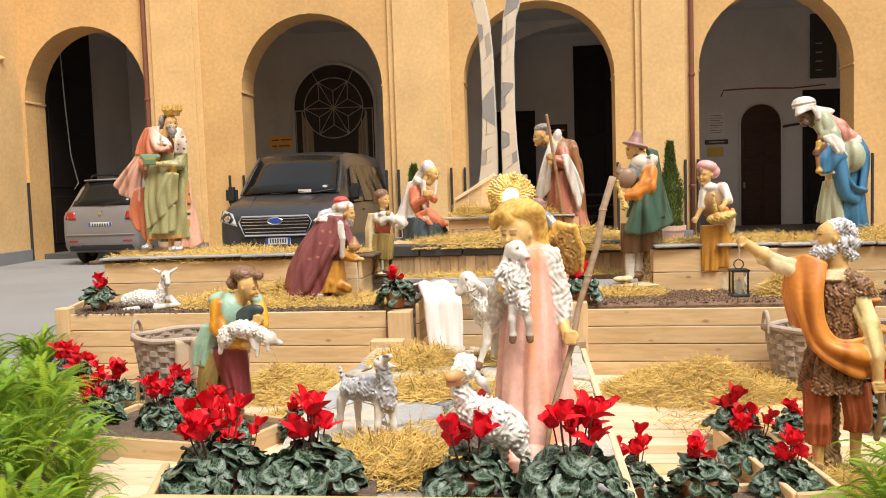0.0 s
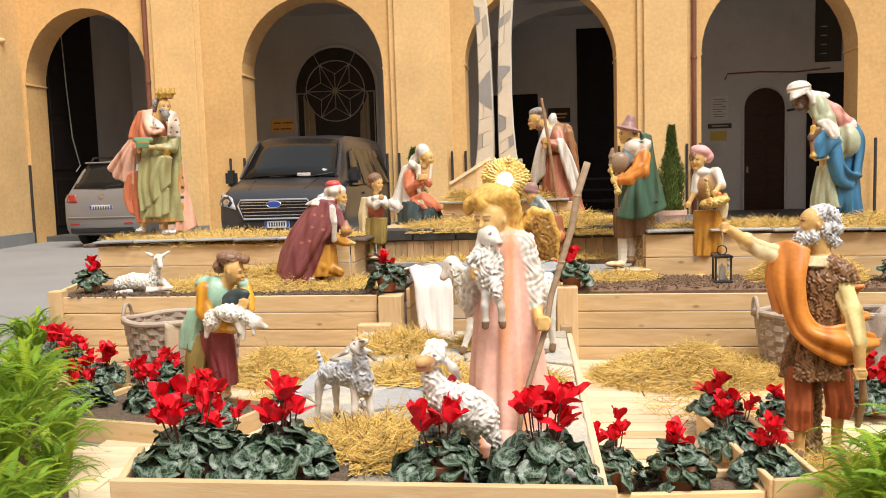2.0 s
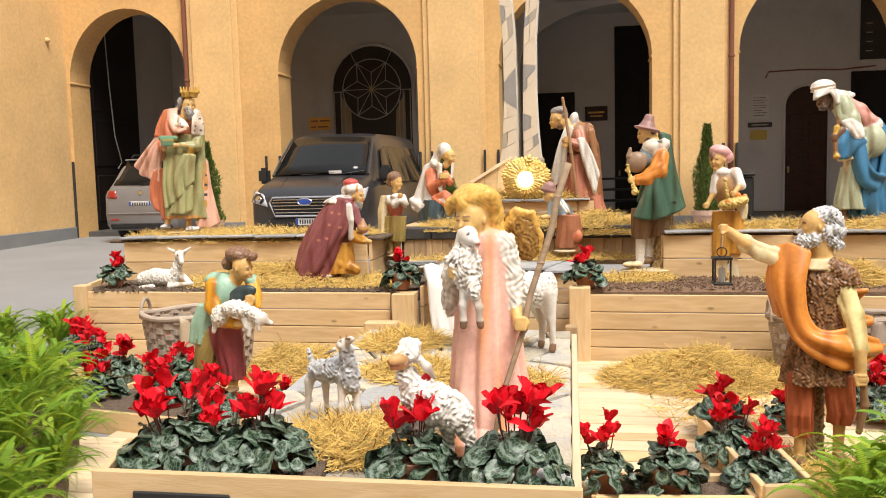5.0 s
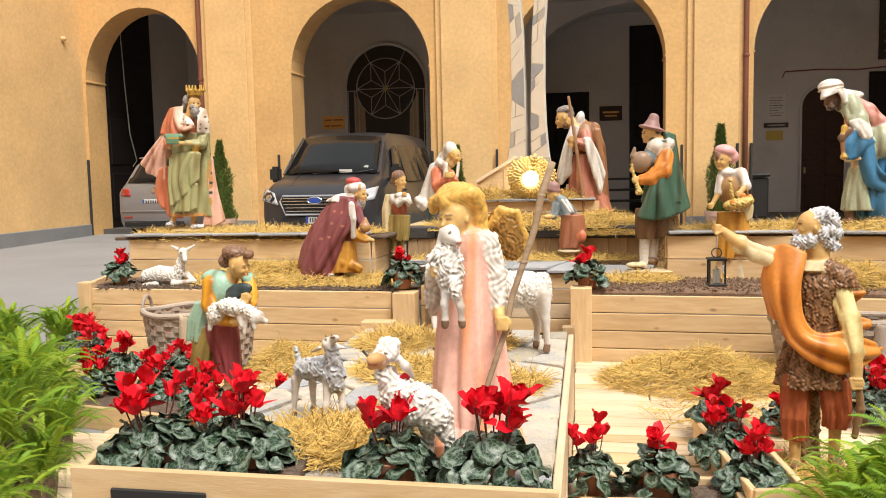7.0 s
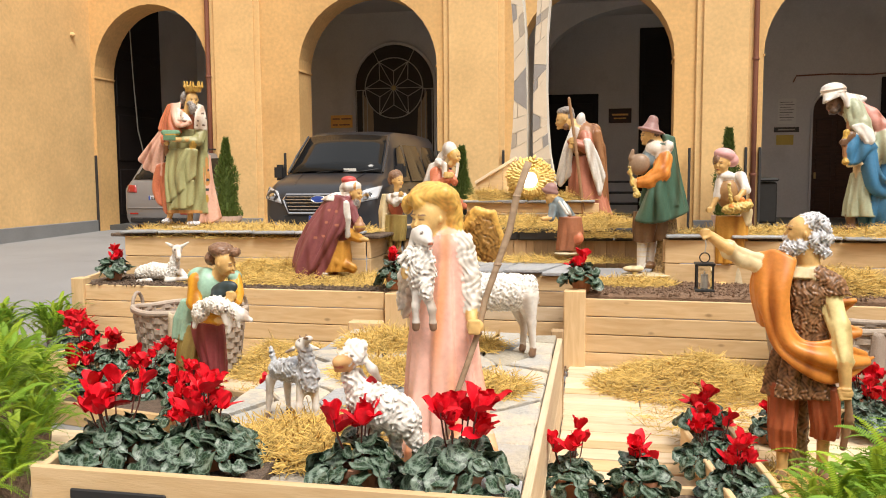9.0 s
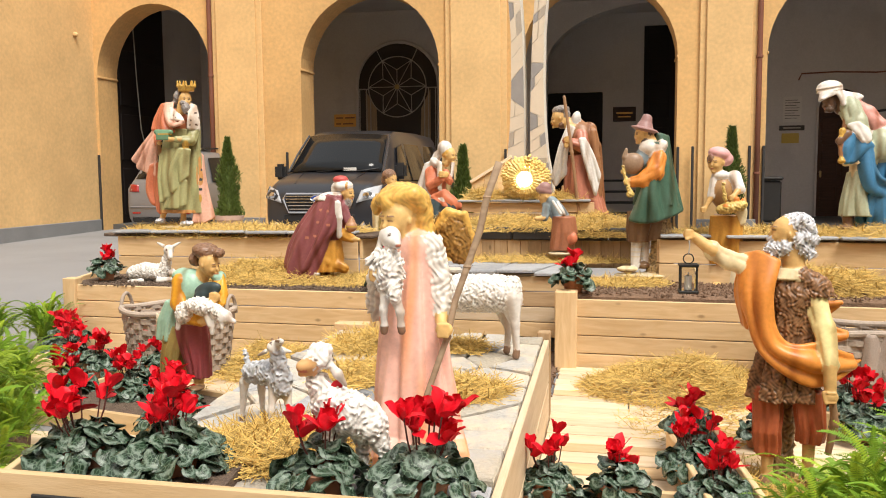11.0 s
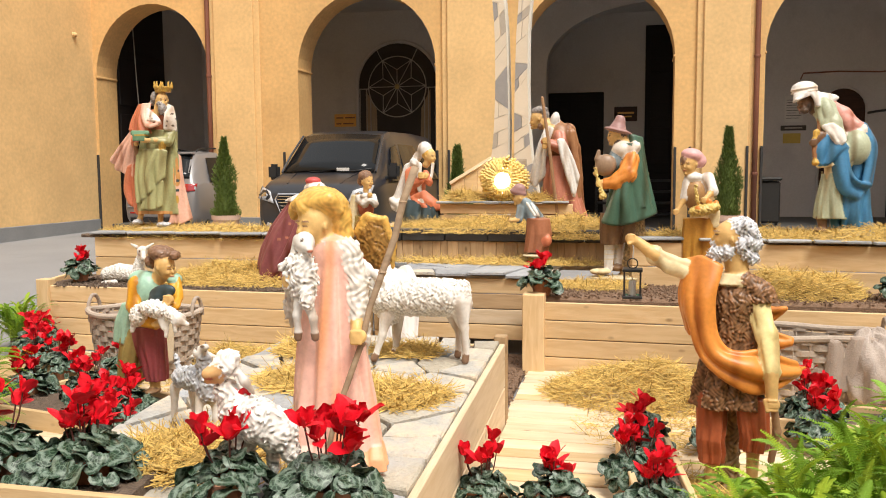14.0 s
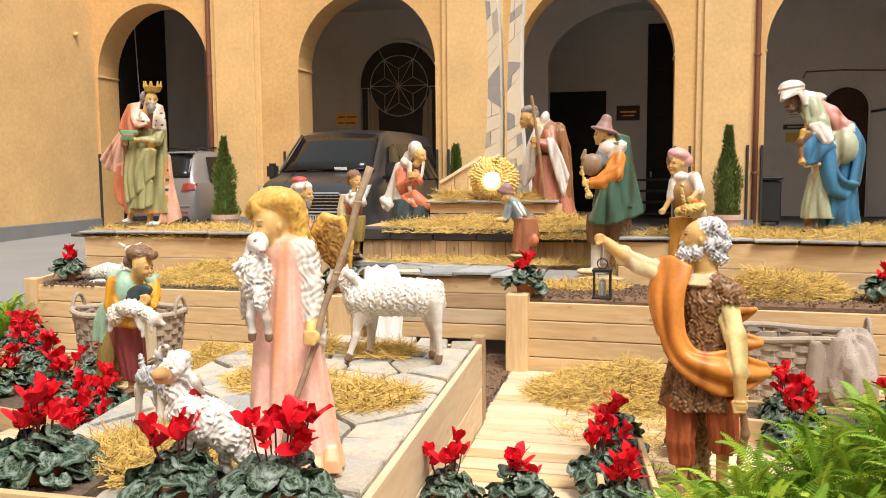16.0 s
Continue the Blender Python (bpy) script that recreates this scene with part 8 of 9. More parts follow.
def leaf_material():
    """Dark green heart leaf with a silvery marbled zone between centre and rim."""
    m = surface("cyclamen_leaf", (0.015, 0.036, 0.017), 0.36, 0.3, 25, 120, 0.2, shift=0.5, coords="Object")
    n, l = m.node_tree.nodes, m.node_tree.links
    tc = n.new("ShaderNodeTexCoord")
    vec = n.new("ShaderNodeVectorMath")
    vec.operation = "LENGTH"
    l.new(tc.outputs["Object"], vec.inputs[0])
    noise_ = n.new("ShaderNodeTexNoise")
    noise_.inputs["Scale"].default_value = 45
    noise_.inputs["Detail"].default_value = 4
    l.new(tc.outputs["Object"], noise_.inputs["Vector"])
    add = n.new("ShaderNodeMath")
    add.operation = "MULTIPLY_ADD"
    add.inputs[1].default_value = 0.035
    l.new(noise_.outputs["Fac"], add.inputs[0])
    l.new(vec.outputs["Value"], add.inputs[2])
    ramp = n.new("ShaderNodeValToRGB")
    el = ramp.color_ramp.elements
    el[0].position, el[0].color = 0.040, (0, 0, 0, 1)
    el[1].position, el[1].color = 0.056, (0, 0, 0, 1)
    mid = el.new(0.045)
    mid.color = (0.5, 0.5, 0.5, 1)
    mid2 = el.new(0.051)
    mid2.color = (0.42, 0.42, 0.42, 1)
    l.new(add.outputs[0], ramp.inputs[0])
    b = n["Principled BSDF"]
    old = b.inputs["Base Color"].links[0].from_socket
    mix = n.new("ShaderNodeMixRGB")
    mix.inputs[2].default_value = (0.30, 0.38, 0.31, 1)
    # pale net of veins over the dark blade
    vein = n.new("ShaderNodeTexVoronoi")
    vein.feature = "DISTANCE_TO_EDGE"
    vein.inputs["Scale"].default_value = 62
    l.new(tc.outputs["Object"], vein.inputs["Vector"])
    vr = n.new("ShaderNodeMapRange")
    vr.inputs[1].default_value, vr.inputs[2].default_value = 0.02, 0.09
    vr.inputs[3].default_value, vr.inputs[4].default_value = 0.5, 0.0
    l.new(vein.outputs["Distance"], vr.inputs[0])
    net = n.new("ShaderNodeMixRGB")
    net.inputs[2].default_value = (0.19, 0.27, 0.19, 1)
    l.new(vr.outputs[0], net.inputs[0])
    l.new(old, net.inputs[1])
    l.new(ramp.outputs[0], mix.inputs[0])
    l.new(net.outputs[0], mix.inputs[1])
    l.new(mix.outputs[0], b.inputs["Base Color"])
    return m


M_LEAF = leaf_material()


def heart_leaf(seed):
    """A thick heart-shaped leaf about 6 cm across with a wavy rim; centre at the origin, stalk notch at +y."""
    rnd = random.Random(seed)
    n, rings = 18, (0.0, 0.45, 0.8, 1.0)
    verts, faces = [], []
    for r in rings[1:]:
        for i in range(n):
            a = 2 * math.pi * i / n
            notch = 1 - 0.6 * math.exp(-((a - math.pi / 2) / 0.28) ** 2)
            rad = 0.039 * notch * (1 + 0.16 * math.sin(-a) + 0.05 * math.sin(7 * a + seed)) * (1 + 0.28 * max(0.0, math.cos(a + math.pi / 2)) ** 5)
            z = 0.007 * (r ** 2) * math.sin(3 * a + seed) - 0.009 * r ** 2 + 0.007 * r * abs(math.cos(a)) + rnd.uniform(-0.001, 0.001)
            verts.append((rad * r * math.cos(a), rad * r * math.sin(a), z))
    verts.append((0, 0, 0.0))
    c = len(verts) - 1
    for i in range(n):
        faces.append((c, i, (i + 1) % n))
        for k in (0, 1):
            faces.append((k * n + i, (k + 1) * n + i, (k + 1) * n + (i + 1) % n, k * n + (i + 1) % n))
    return mesh_of("leaf", verts, faces, M_LEAF, True)


LEAVES = [heart_leaf(s) for s in range(3)]


def flower_mesh(seed):
    """A cyclamen bloom: five swept-up twisted petals over a nodding throat."""
    rnd = random.Random(seed)
    verts, faces = [], []
    for k in range(5):
        a = 2 * math.pi * k / 5 + rnd.uniform(-0.25, 0.25)
        lean, length, wide, twist = rnd.uniform(0.0, 0.62) if k else 1.1, rnd.uniform(0.046, 0.064), rnd.uniform(0.018, 0.025), rnd.uniform(-0.9, 0.9)
        base = len(verts)
        rows = 6
        for j in range(rows + 1):
            s = j / rows
            w = wide * (math.sin(math.pi * (0.10 + 0.64 * s)) ** 0.8) * (0.55 if j == rows else 1.0)
            out = 0.010 + length * s * math.sin(lean) * (0.45 + 0.75 * s)
            up = -0.004 + length * s * math.cos(lean * 0.8)
            tw = twist * s
            for i in (-1, -0.5, 0, 0.5, 1):
                lx = w * i * math.cos(tw)
                ly = w * i * math.sin(tw) + 0.007 * (i * i) * s + 0.0025 * math.sin(9 * s + 3 * i + seed)
                verts.append((math.cos(a) * (out - ly) - math.sin(a) * lx, math.sin(a) * (out - ly) + math.cos(a) * lx, up))
        for j in range(rows):
            for i in range(4):
                p = base + j * 5 + i
                faces.append((p, p + 1, p + 6, p + 5))
    return mesh_of("bloom", verts, faces, M_PETAL, True)


BLOOMS = [flower_mesh(s) for s in range(4)]
POT = revolve_bm([(0.055, 0.0), (0.075, 0.10), (0.082, 0.10), (0.084, 0.125), (0.074, 0.125), (0.07, 0.11)], 20)
POT_MESH = bpy.data.meshes.new("pot")
POT.to_mesh(POT_MESH)
POT.free()
POT_MESH.materials.append(M_TERRA)


def cyclamen(seed, leaves, blooms, spread, tall):
    """A potted cyclamen at the origin: pot, mound of leaves and upright flowers on bare stalks."""
    rnd = random.Random(seed)
    ob = thing("cyclamen", pose(0, 0, -5), "potted red cyclamen in full bloom with marbled leaves", "cyclamen", "red cyclamens")
    part("pot", POT_MESH, None, ob, "small terracotta pot")
    for i in range(leaves):
        f = math.sqrt((i + 0.5) / leaves)
        a = i * 2.39996 + rnd.uniform(-0.3, 0.3)
        r = spread * f * rnd.uniform(0.85, 1.1)
        z = 0.185 - 0.115 * f ** 2 + rnd.uniform(-0.025, 0.03)
        sc = rnd.uniform(0.5, 1.15)
        m = pose(r * math.cos(a), r * math.sin(a), z, 0, 0, math.degrees(a) + 90) @ pose(0, 0, 0, rnd.uniform(-28, 34) + 40 * f, rnd.uniform(-38, 38), rnd.uniform(-60, 60)) @ Matrix.Scale(sc, 4)
        part("leaf", LEAVES[i % 3], None, ob, at=m)
    for i in range(blooms):
        a, r = rnd.uniform(0, 6.283), spread * 0.60 * math.sqrt(rnd.random())
        z = tall * rnd.uniform(0.68, 1.06)
        x, y = r * math.cos(a), r * math.sin(a)
        st = bmesh.new()
        tube_bm([(x * 0.3, y * 0.3, 0.12), (x * 0.8, y * 0.8, 0.12 + (z - 0.12) * 0.6), (x, y, z + 0.004)], 0.0028, 5, bm=st)
        part("bloom", BLOOMS[rnd.randrange(4)], None, ob, at=pose(x, y, z, rnd.uniform(-28, 28), rnd.uniform(-28, 28), rnd.uniform(0, 360)) @ Matrix.Scale(rnd.uniform(0.85, 1.15), 4))
        part("stalk", st, M_STEM, ob)
    return ob


KINDS = [cyclamen(1, 84, 10, 0.165, 0.315), cyclamen(2, 70, 8, 0.156, 0.325), cyclamen(3, 80, 11, 0.16, 0.30), cyclamen(4, 58, 6, 0.125, 0.245)]
SPOTS = [  # x, y, z of the pot's foot, kind, turn, size
    (-1.07, 2.57, 0.29, 0, 10, 1.0), (-0.74, 2.57, 0.30, 2, 140, 1.0), (-0.22, 2.53, 0.285, 1, 60, 1.0), (0.09, 2.53, 0.29, 0, 230, 1.02),
    (0.38, 3.45, -0.04, 1, 30, 0.9), (0.65, 3.48, -0.05, 3, 90, 1.0), (0.99, 4.33, -0.04, 3, 200, 1.0), (0.97, 3.90, -0.06, 0, 320, 0.88), (1.04, 3.55, -0.07, 2, 100, 0.88),
    (-3.46, 5.62, -0.05, 2, 20, 0.95), (-3.60, 5.92, -0.06, 3, 80, 1.0), (-3.10, 5.25, -0.04, 1, 120, 0.95), (-2.78, 5.05, -0.05, 0, 200, 0.9), (-2.60, 4.55, -0.05, 2, 260, 0.95), (-2.66, 5.45, -0.06, 1, 310, 0.85),
    (-2.17, 4.52, -0.05, 0, 45, 0.95), (-1.75, 4.30, -0.05, 2, 170, 0.9), (-1.62, 3.98, -0.04, 1, 220, 0.95), (-1.38, 3.62, -0.06, 0, 10, 0.95), (-2.32, 5.05, -0.06, 3, 40, 1.0), (-1.35, 4.42, -0.06, 3, 140, 0.8),
    (1.85, 4.90, -0.04, 0, 75, 0.95), (1.83, 4.62, -0.05, 2, 15, 0.85), (2.32, 4.80, -0.04, 1, 250, 0.95), (1.30, 4.45, -0.06, 3, 35, 0.7), (2.75, 4.72, -0.04, 2, 190, 0.95),
    (-3.53, 6.30, 0.43, 3, 0, 1.0), (-1.07, 6.14, 0.43, 3, 120, 1.05), (0.31, 6.12, 0.44, 3, 240, 1.05), (2.62, 6.25, 0.44, 3, 300, 0.9),
]
for x, y, z, k, turn, size in SPOTS:
    copy_thing(KINDS[k], pose(x, y, z, 0, 0, turn)).scale = (size, size, size)
for ob in KINDS:
    for child in list(ob.children_recursive):
        bpy.data.objects.remove(child)
    bpy.data.objects.remove(ob)


def frond_mesh(seed, material):
    """An arching fern frond along +y: midrib and paired toothed leaflets with thickness of their own."""
    rnd = random.Random(seed)
    verts, faces = [], []
    n, length = 46, 0.50
    arch = rnd.uniform(0.7, 1.25)
    for i in range(n):
        s = (i + 0.5) / n
        y = length * (s - 0.28 * arch * s ** 2.4)
        z = 0.30 * s - 0.40 * arch * s ** 2.6 * 0.75
        w = 0.025 * min(1.0, 0.25 + 3.0 * s) * (1.0 - s ** 2.2) ** 0.6 + 0.002
        t = length / n * 0.25
        for side in (-1, 1):
            droop = rnd.uniform(-0.15, 0.35)
            b = len(verts)
            verts += [(0, y - t, z), (side * w * 0.6, y - t * 0.7, z - w * droop * 0.4), (side * w, y + t * 0.6, z - w * droop), (side * w * 0.6, y + t * 1.0, z - w * droop * 0.3 + 0.002), (0, y + t, z + 0.0015)]
            faces += [(b, b + 1, b + 3, b + 4), (b + 1, b + 2, b + 3)] if side > 0 else [(b + 4, b + 3, b + 1, b), (b + 3, b + 2, b + 1)]
    b = len(verts)
    for i in range(9):
        s = i / 8
        y, z = length * (s - 0.28 * arch * s ** 2.4), 0.30 * s - 0.40 * arch * s ** 2.6 * 0.75
        r = 0.0028 * (1 - 0.7 * s)
        verts += [(-r, y, z), (r, y, z), (0, y, z + r * 1.4)]
    for i in range(8):
        q = b + 3 * i
        for k in range(3):
            faces.append((q + k, q + (k + 1) % 3, q + 3 + (k + 1) % 3, q + 3 + k))
    return mesh_of("frond", verts, faces, material)


FRONDS = [frond_mesh(s, M_FERN if s % 3 else M_FERN_Y) for s in range(6)]
FERNS = [(1.28, 3.05, -0.02, 0.9, 27), (1.50, 2.80, 0.04, 1.0, 28), (1.85, 2.75, 0.05, 1.05, 29), (-2.16, 3.30, 0.26, 1.0, 0), (-1.98, 2.92, 0.22, 0.95, 1), (-1.76, 2.62, 0.06, 0.8, 2), (-2.52, 3.75, 0.18, 1.0, 3), (-2.25, 3.05, 0.32, 1.15, 4), (-2.75, 4.25, 0.05, 1.05, 5), (-2.05, 2.6, 0.22, 1.1, 6), (-3.85, 5.95, -0.02, 1.0, 7), (-4.15, 5.7, 0.0, 1.0, 8),
         (1.47, 3.15, 0.04, 1.05, 9), (1.72, 3.32, 0.08, 1.1, 10), (1.98, 3.50, 0.16, 1.15, 11), (2.25, 3.72, 0.18, 1.15, 12), (1.72, 2.95, 0.02, 1.05, 13), (2.10, 3.15, 0.14, 1.15, 14), (2.55, 3.95, 0.16, 1.1, 15), (1.95, 3.80, 0.02, 1.0, 16), (2.45, 3.45, 0.2, 1.15, 17),
         (-1.68, 2.38, 0.0, 0.8, 18), (-1.78, 2.5, 0.08, 0.9, 19), (-1.92, 3.10, 0.02, 0.8, 20), (-2.2, 3.6, 0.02, 0.85, 21), (-2.62, 4.1, 0.0, 0.9, 22), (1.40, 2.9, -0.06, 0.85, 23), (2.75, 3.7, 0.2, 1.1, 24), (2.9, 4.3, 0.15, 1.1, 25), (1.6, 3.5, -0.05, 0.9, 26)]
for x, y, z, size, seed in FERNS:
    rnd = random.Random(100 + seed)
    fern = thing("fern", pose(x, y, z), "bushy green fern with arching feathery fronds", "fern", "ferns")
    part("root_ball", revolve_bm([(0.05, -0.1 - z if z > -0.05 else -0.05), (0.07, 0.0), (0.07, 0.03), (0.0, 0.04)], 12, False), M_SOIL, fern, "dark soil")
    for i in range(100):
        a = i * 137.5 + rnd.uniform(-20, 20)
        part("frond", FRONDS[rnd.randrange(6)], None, fern, at=pose(rnd.uniform(-0.04, 0.04), rnd.uniform(-0.04, 0.04), 0.0, rnd.uniform(14, 74), rnd.uniform(-20, 20), a) @ Matrix.Scale(size * rnd.uniform(0.6, 1.06), 4))


def topiary(x, y, z, tall, wide, seed):
    """A slim clipped conifer cone of many small sprigs in a pale terracotta pot."""
    rnd = random.Random(seed)
    ob = thing("topiary_cone", pose(x, y, z), "slim conical evergreen in a pale terracotta pot", "topiary", "potted evergreens")
    pot = part("pot", revolve_bm([(0.19, 0), (0.26, 0.36), (0.285, 0.365), (0.29, 0.455), (0.25, 0.455), (0.24, 0.40)], 24), M_PINKPOT, ob, "pale terracotta pot", smooth=False)
    part("trunk", tube_bm([(0, 0, 0.36), (0.01, 0, 0.7), (0, 0, tall * 0.9)], 0.018, 8, 0.006), M_PALLET, ob)
    verts, faces = [], []
    count = 5200
    for i in range(count):
        f = rnd.random() ** 1.25
        h = 0.44 + (tall - 0.44) * f
        rr = wide * (1 - f) ** 0.75 * (0.85 + 0.25 * math.sin(9 * f + seed)) + 0.012
        rr *= rnd.uniform(0.55, 1.12) if rnd.random() < 0.75 else rnd.uniform(1.0, 1.32)
        a = rnd.uniform(0, 6.283)
        p = Vector((rr * math.cos(a), rr * math.sin(a), h))
        d = Vector((math.cos(a) * rnd.uniform(0.2, 1.0), math.sin(a) * rnd.uniform(0.2, 1.0), rnd.uniform(0.4, 1.6))).normalized()
        side = d.cross(Vector((rnd.uniform(-1, 1), rnd.uniform(-1, 1), rnd.uniform(-1, 1)))).normalized()
        ln, w = rnd.uniform(0.03, 0.10), rnd.uniform(0.006, 0.013)
        b = len(verts)
        verts += [p - side * w * 0.4, p + d * ln * 0.5 - side * w, p + d * ln, p + d * ln * 0.5 + side * w]
        faces.append((b, b + 1, b + 2, b + 3))
    part("crown", mesh_of("crown", verts, faces, M_TOPIARY), None, ob)
    part("core", revolve_bm([(wide * 0.6, 0.46), (wide * 0.64, 0.6), (wide * 0.45, tall * 0.6), (wide * 0.2, tall * 0.85), (0.005, tall * 0.97)], 14), M_TOPIARY, ob)
    return ob


topiary(-7.15, 15.7, ground_z(15.7), 1.98, 0.27, 3)
topiary(2.58, 16.45, ground_z(16.45), 2.05, 0.26, 4)
topiary(-2.20, 15.0, ground_z(15.0), 1.74, 0.20, 5)


# ---- straw ----
def straw_material():
    m = surface("golden_straw", (0.62, 0.42, 0.12), 0.6, 0.3, 20, 140, 0.1, spec=0.3)
    n, l = m.node_tree.nodes, m.node_tree.links
    geo = n.new("ShaderNodeNewGeometry")
    rng = n.new("ShaderNodeMapRange")
    rng.inputs[3].default_value, rng.inputs[4].default_value = 0.6, 1.3
    l.new(geo.outputs["Random Per Island"], rng.inputs[0])
    hue = [k for k in n if k.type == "HUE_SAT"][0]
    extra = n.new("ShaderNodeHueSaturation")
    b = n["Principled BSDF"]
    l.new(hue.outputs[0], extra.inputs["Color"])
    l.new(rng.outputs[0], extra.inputs["Value"])
    l.new(extra.outputs[0], b.inputs["Base Color"])
    return m


M_STRAW = straw_material()


def straw(x, y, z, rx, ry, tall, count, seed, turn=0, label="loose heap of golden straw", slope=0.0):
    """Thousands of thin bent stalks heaped over an oval."""
    count = int(count * 1.5)
    rnd = np.random.default_rng(seed)
    r, a = np.sqrt(rnd.random(count)), rnd.random(count) * 6.283
    px, py = rx * r * np.cos(a), ry * r * np.sin(a)
    top = tall * np.clip(1 - r ** 2, 0, 1) * (0.75 + 0.25 * np.sin(px * 9 + seed) * np.cos(py * 11))
    pz = top * np.where(rnd.random(count) < 0.7, 0.8 + 0.2 * rnd.random(count), rnd.random(count)) + 0.004
    length = rnd.uniform(0.06, 0.20, count)
    ang = rnd.random(count) * 6.283
    pitch = rnd.normal(0, 0.42, count)
    bend = rnd.normal(0, 0.18, count)
    w = rnd.uniform(0.0009, 0.0021, count)
    d = np.stack([np.cos(ang) * np.cos(pitch), np.sin(ang) * np.cos(pitch), np.sin(pitch)], 1)
    s = np.stack([-np.sin(ang), np.cos(ang), np.zeros(count)], 1)
    c = np.stack([px, py, pz + slope * px], 1)
    pts = [c - d * length[:, None] / 2, c + s * (bend * length)[:, None] * 0.5, c + d * length[:, None] / 2]
    verts = []
    for p in pts:
        p[:, 2] = np.maximum(p[:, 2], 0.002 + slope * p[:, 0] if slope == 0 else p[:, 2])
        verts += [p - s * w[:, None], p + s * w[:, None], p + np.array((0, 0, 1.6)) * w[:, None]]
    v = np.stack(verts, 1).reshape(-1, 3)
    faces = []
    for i in range(count):
        b = i * 9
        for j in (0, 3):
            q = b + j
            faces += [(q, q + 1, q + 4, q + 3), (q + 1, q + 2, q + 5, q + 4), (q + 2, q, q + 3, q + 5)]
    me = mesh_of("straw", v.tolist(), faces, M_STRAW)
    ob = new("straw", me)
    ob.matrix_basis = pose(x, y, z, 0, 0, turn)
    return tagged(ob, label, "straw", kind="stuff")


straw(1.02, 5.45, -0.065, 0.62, 0.42, 0.24, 3000, 1, label="broad heap of golden straw on the deck")
straw(1.45, 5.60, -0.065, 0.5, 0.35, 0.10, 1200, 2)
straw(-1.70, 5.55, -0.075, 0.42, 0.40, 0.22, 2000, 3, label="heap of golden straw against the raised bed")
straw(-1.45, 4.75, -0.075, 0.30, 0.35, 0.07, 700, 4)
straw(-0.55, 2.88, stage_z(2.88), 0.27, 0.26, 0.095, 1700, 5, label="heap of golden straw on the flagstones")
straw(-0.68, 4.42, stage_z(4.42), 0.22, 0.24, 0.08, 900, 6, label="small heap of straw on the flagstones")
straw(-0.50, 3.85, stage_z(3.85), 0.26, 0.22, 0.05, 800, 7, label="small heap of straw on the flagstones")
straw(-0.05, 3.68, stage_z(3.68), 0.24, 0.20, 0.05, 900, 8, label="small heap of straw on the flagstones")
straw(-0.20, 4.45, stage_z(4.45), 0.20, 0.16, 0.03, 350, 9, label="thin straw on the flagstones")
straw(-2.30, 6.50, 0.42, 0.85, 0.30, 0.12, 2600, 10, label="straw spread over the raised bed")
straw(-2.25, 6.62, 0.42, 0.40, 0.22, 0.26, 1500, 11, label="heap of straw against the upper tier")
straw(-1.45, 6.55, 0.42, 0.35, 0.32, 0.06, 900, 12, label="straw spread over the raised bed")
straw(-2.75, 7.05, 0.79, 1.05, 0.28, 0.05, 2600, 13, label="straw spread along the upper tier")
straw(-1.85, 7.05, 0.79, 0.40, 0.25, 0.05, 800, 14, label="straw spread along the upper tier")
straw(1.90, 6.98, 0.80, 0.95, 0.25, 0.05, 2200, 15, label="straw spread along the upper tier")
straw(2.80, 6.85, 0.80, 0.85, 0.28, 0.10, 2000, 16, label="straw spread along the upper tier")
straw(2.05, 6.40, 0.43, 0.42, 0.28, 0.28, 2000, 17, label="heap of straw against the upper tier")
straw(0.65, 6.60, 0.44, 0.35, 0.22, 0.05, 700, 18, label="straw spread over the gravel bed")
straw(-0.20, 7.10, 0.55, 1.0, 0.16, 0.03, 1100, 19, label="thin straw on the low step")
straw(-0.35, 7.55, 0.81, 0.85, 0.22, 0.10, 2200, 20, label="straw spread before the manger")
straw(0.45, 7.55, 0.81, 0.42, 0.22, 0.12, 1200, 21, label="straw spread at the feet of a statue")
straw(0.33, 7.36, 0.80, 0.22, 0.14, 0.05, 500, 22)
straw(-0.60, 7.98, 1.03, 0.22, 0.16, 0.16, 700, 23, label="straw filling the manger")
straw(0.08, 7.98, 1.03, 0.28, 0.16, 0.10, 700, 24, label="straw filling the manger")
straw(1.28, 3.75, -0.085, 0.34, 0.42, 0.05, 1500, 25, label="straw scattered round the old shepherd")
straw(1.10, 4.75, -0.075, 0.45, 0.40, 0.02, 500, 26, label="thin straw on the deck")
straw(-0.30, 3.10, stage_z(3.10), 0.30, 0.40, 0.01, 200, 27, label="stray straw on the flagstones")
straw(-2.6, 4.9, -0.075, 0.7, 0.6, 0.01, 400, 28, label="stray straw on the deck")
straw(2.6, 5.5, -0.075, 0.8, 0.4, 0.03, 700, 29, label="thin straw on the deck")
straw(-2.70, 6.80, 0.74, 0.95, 0.05, 0.05, 420, 30, label="straw hanging over the tier's edge")
straw(-0.30, 7.27, 0.78, 0.80, 0.05, 0.05, 380, 31, label="straw hanging over the platform's edge")
straw(0.45, 7.24, 0.74, 0.35, 0.06, 0.05, 300, 32, label="straw hanging over the platform's edge")

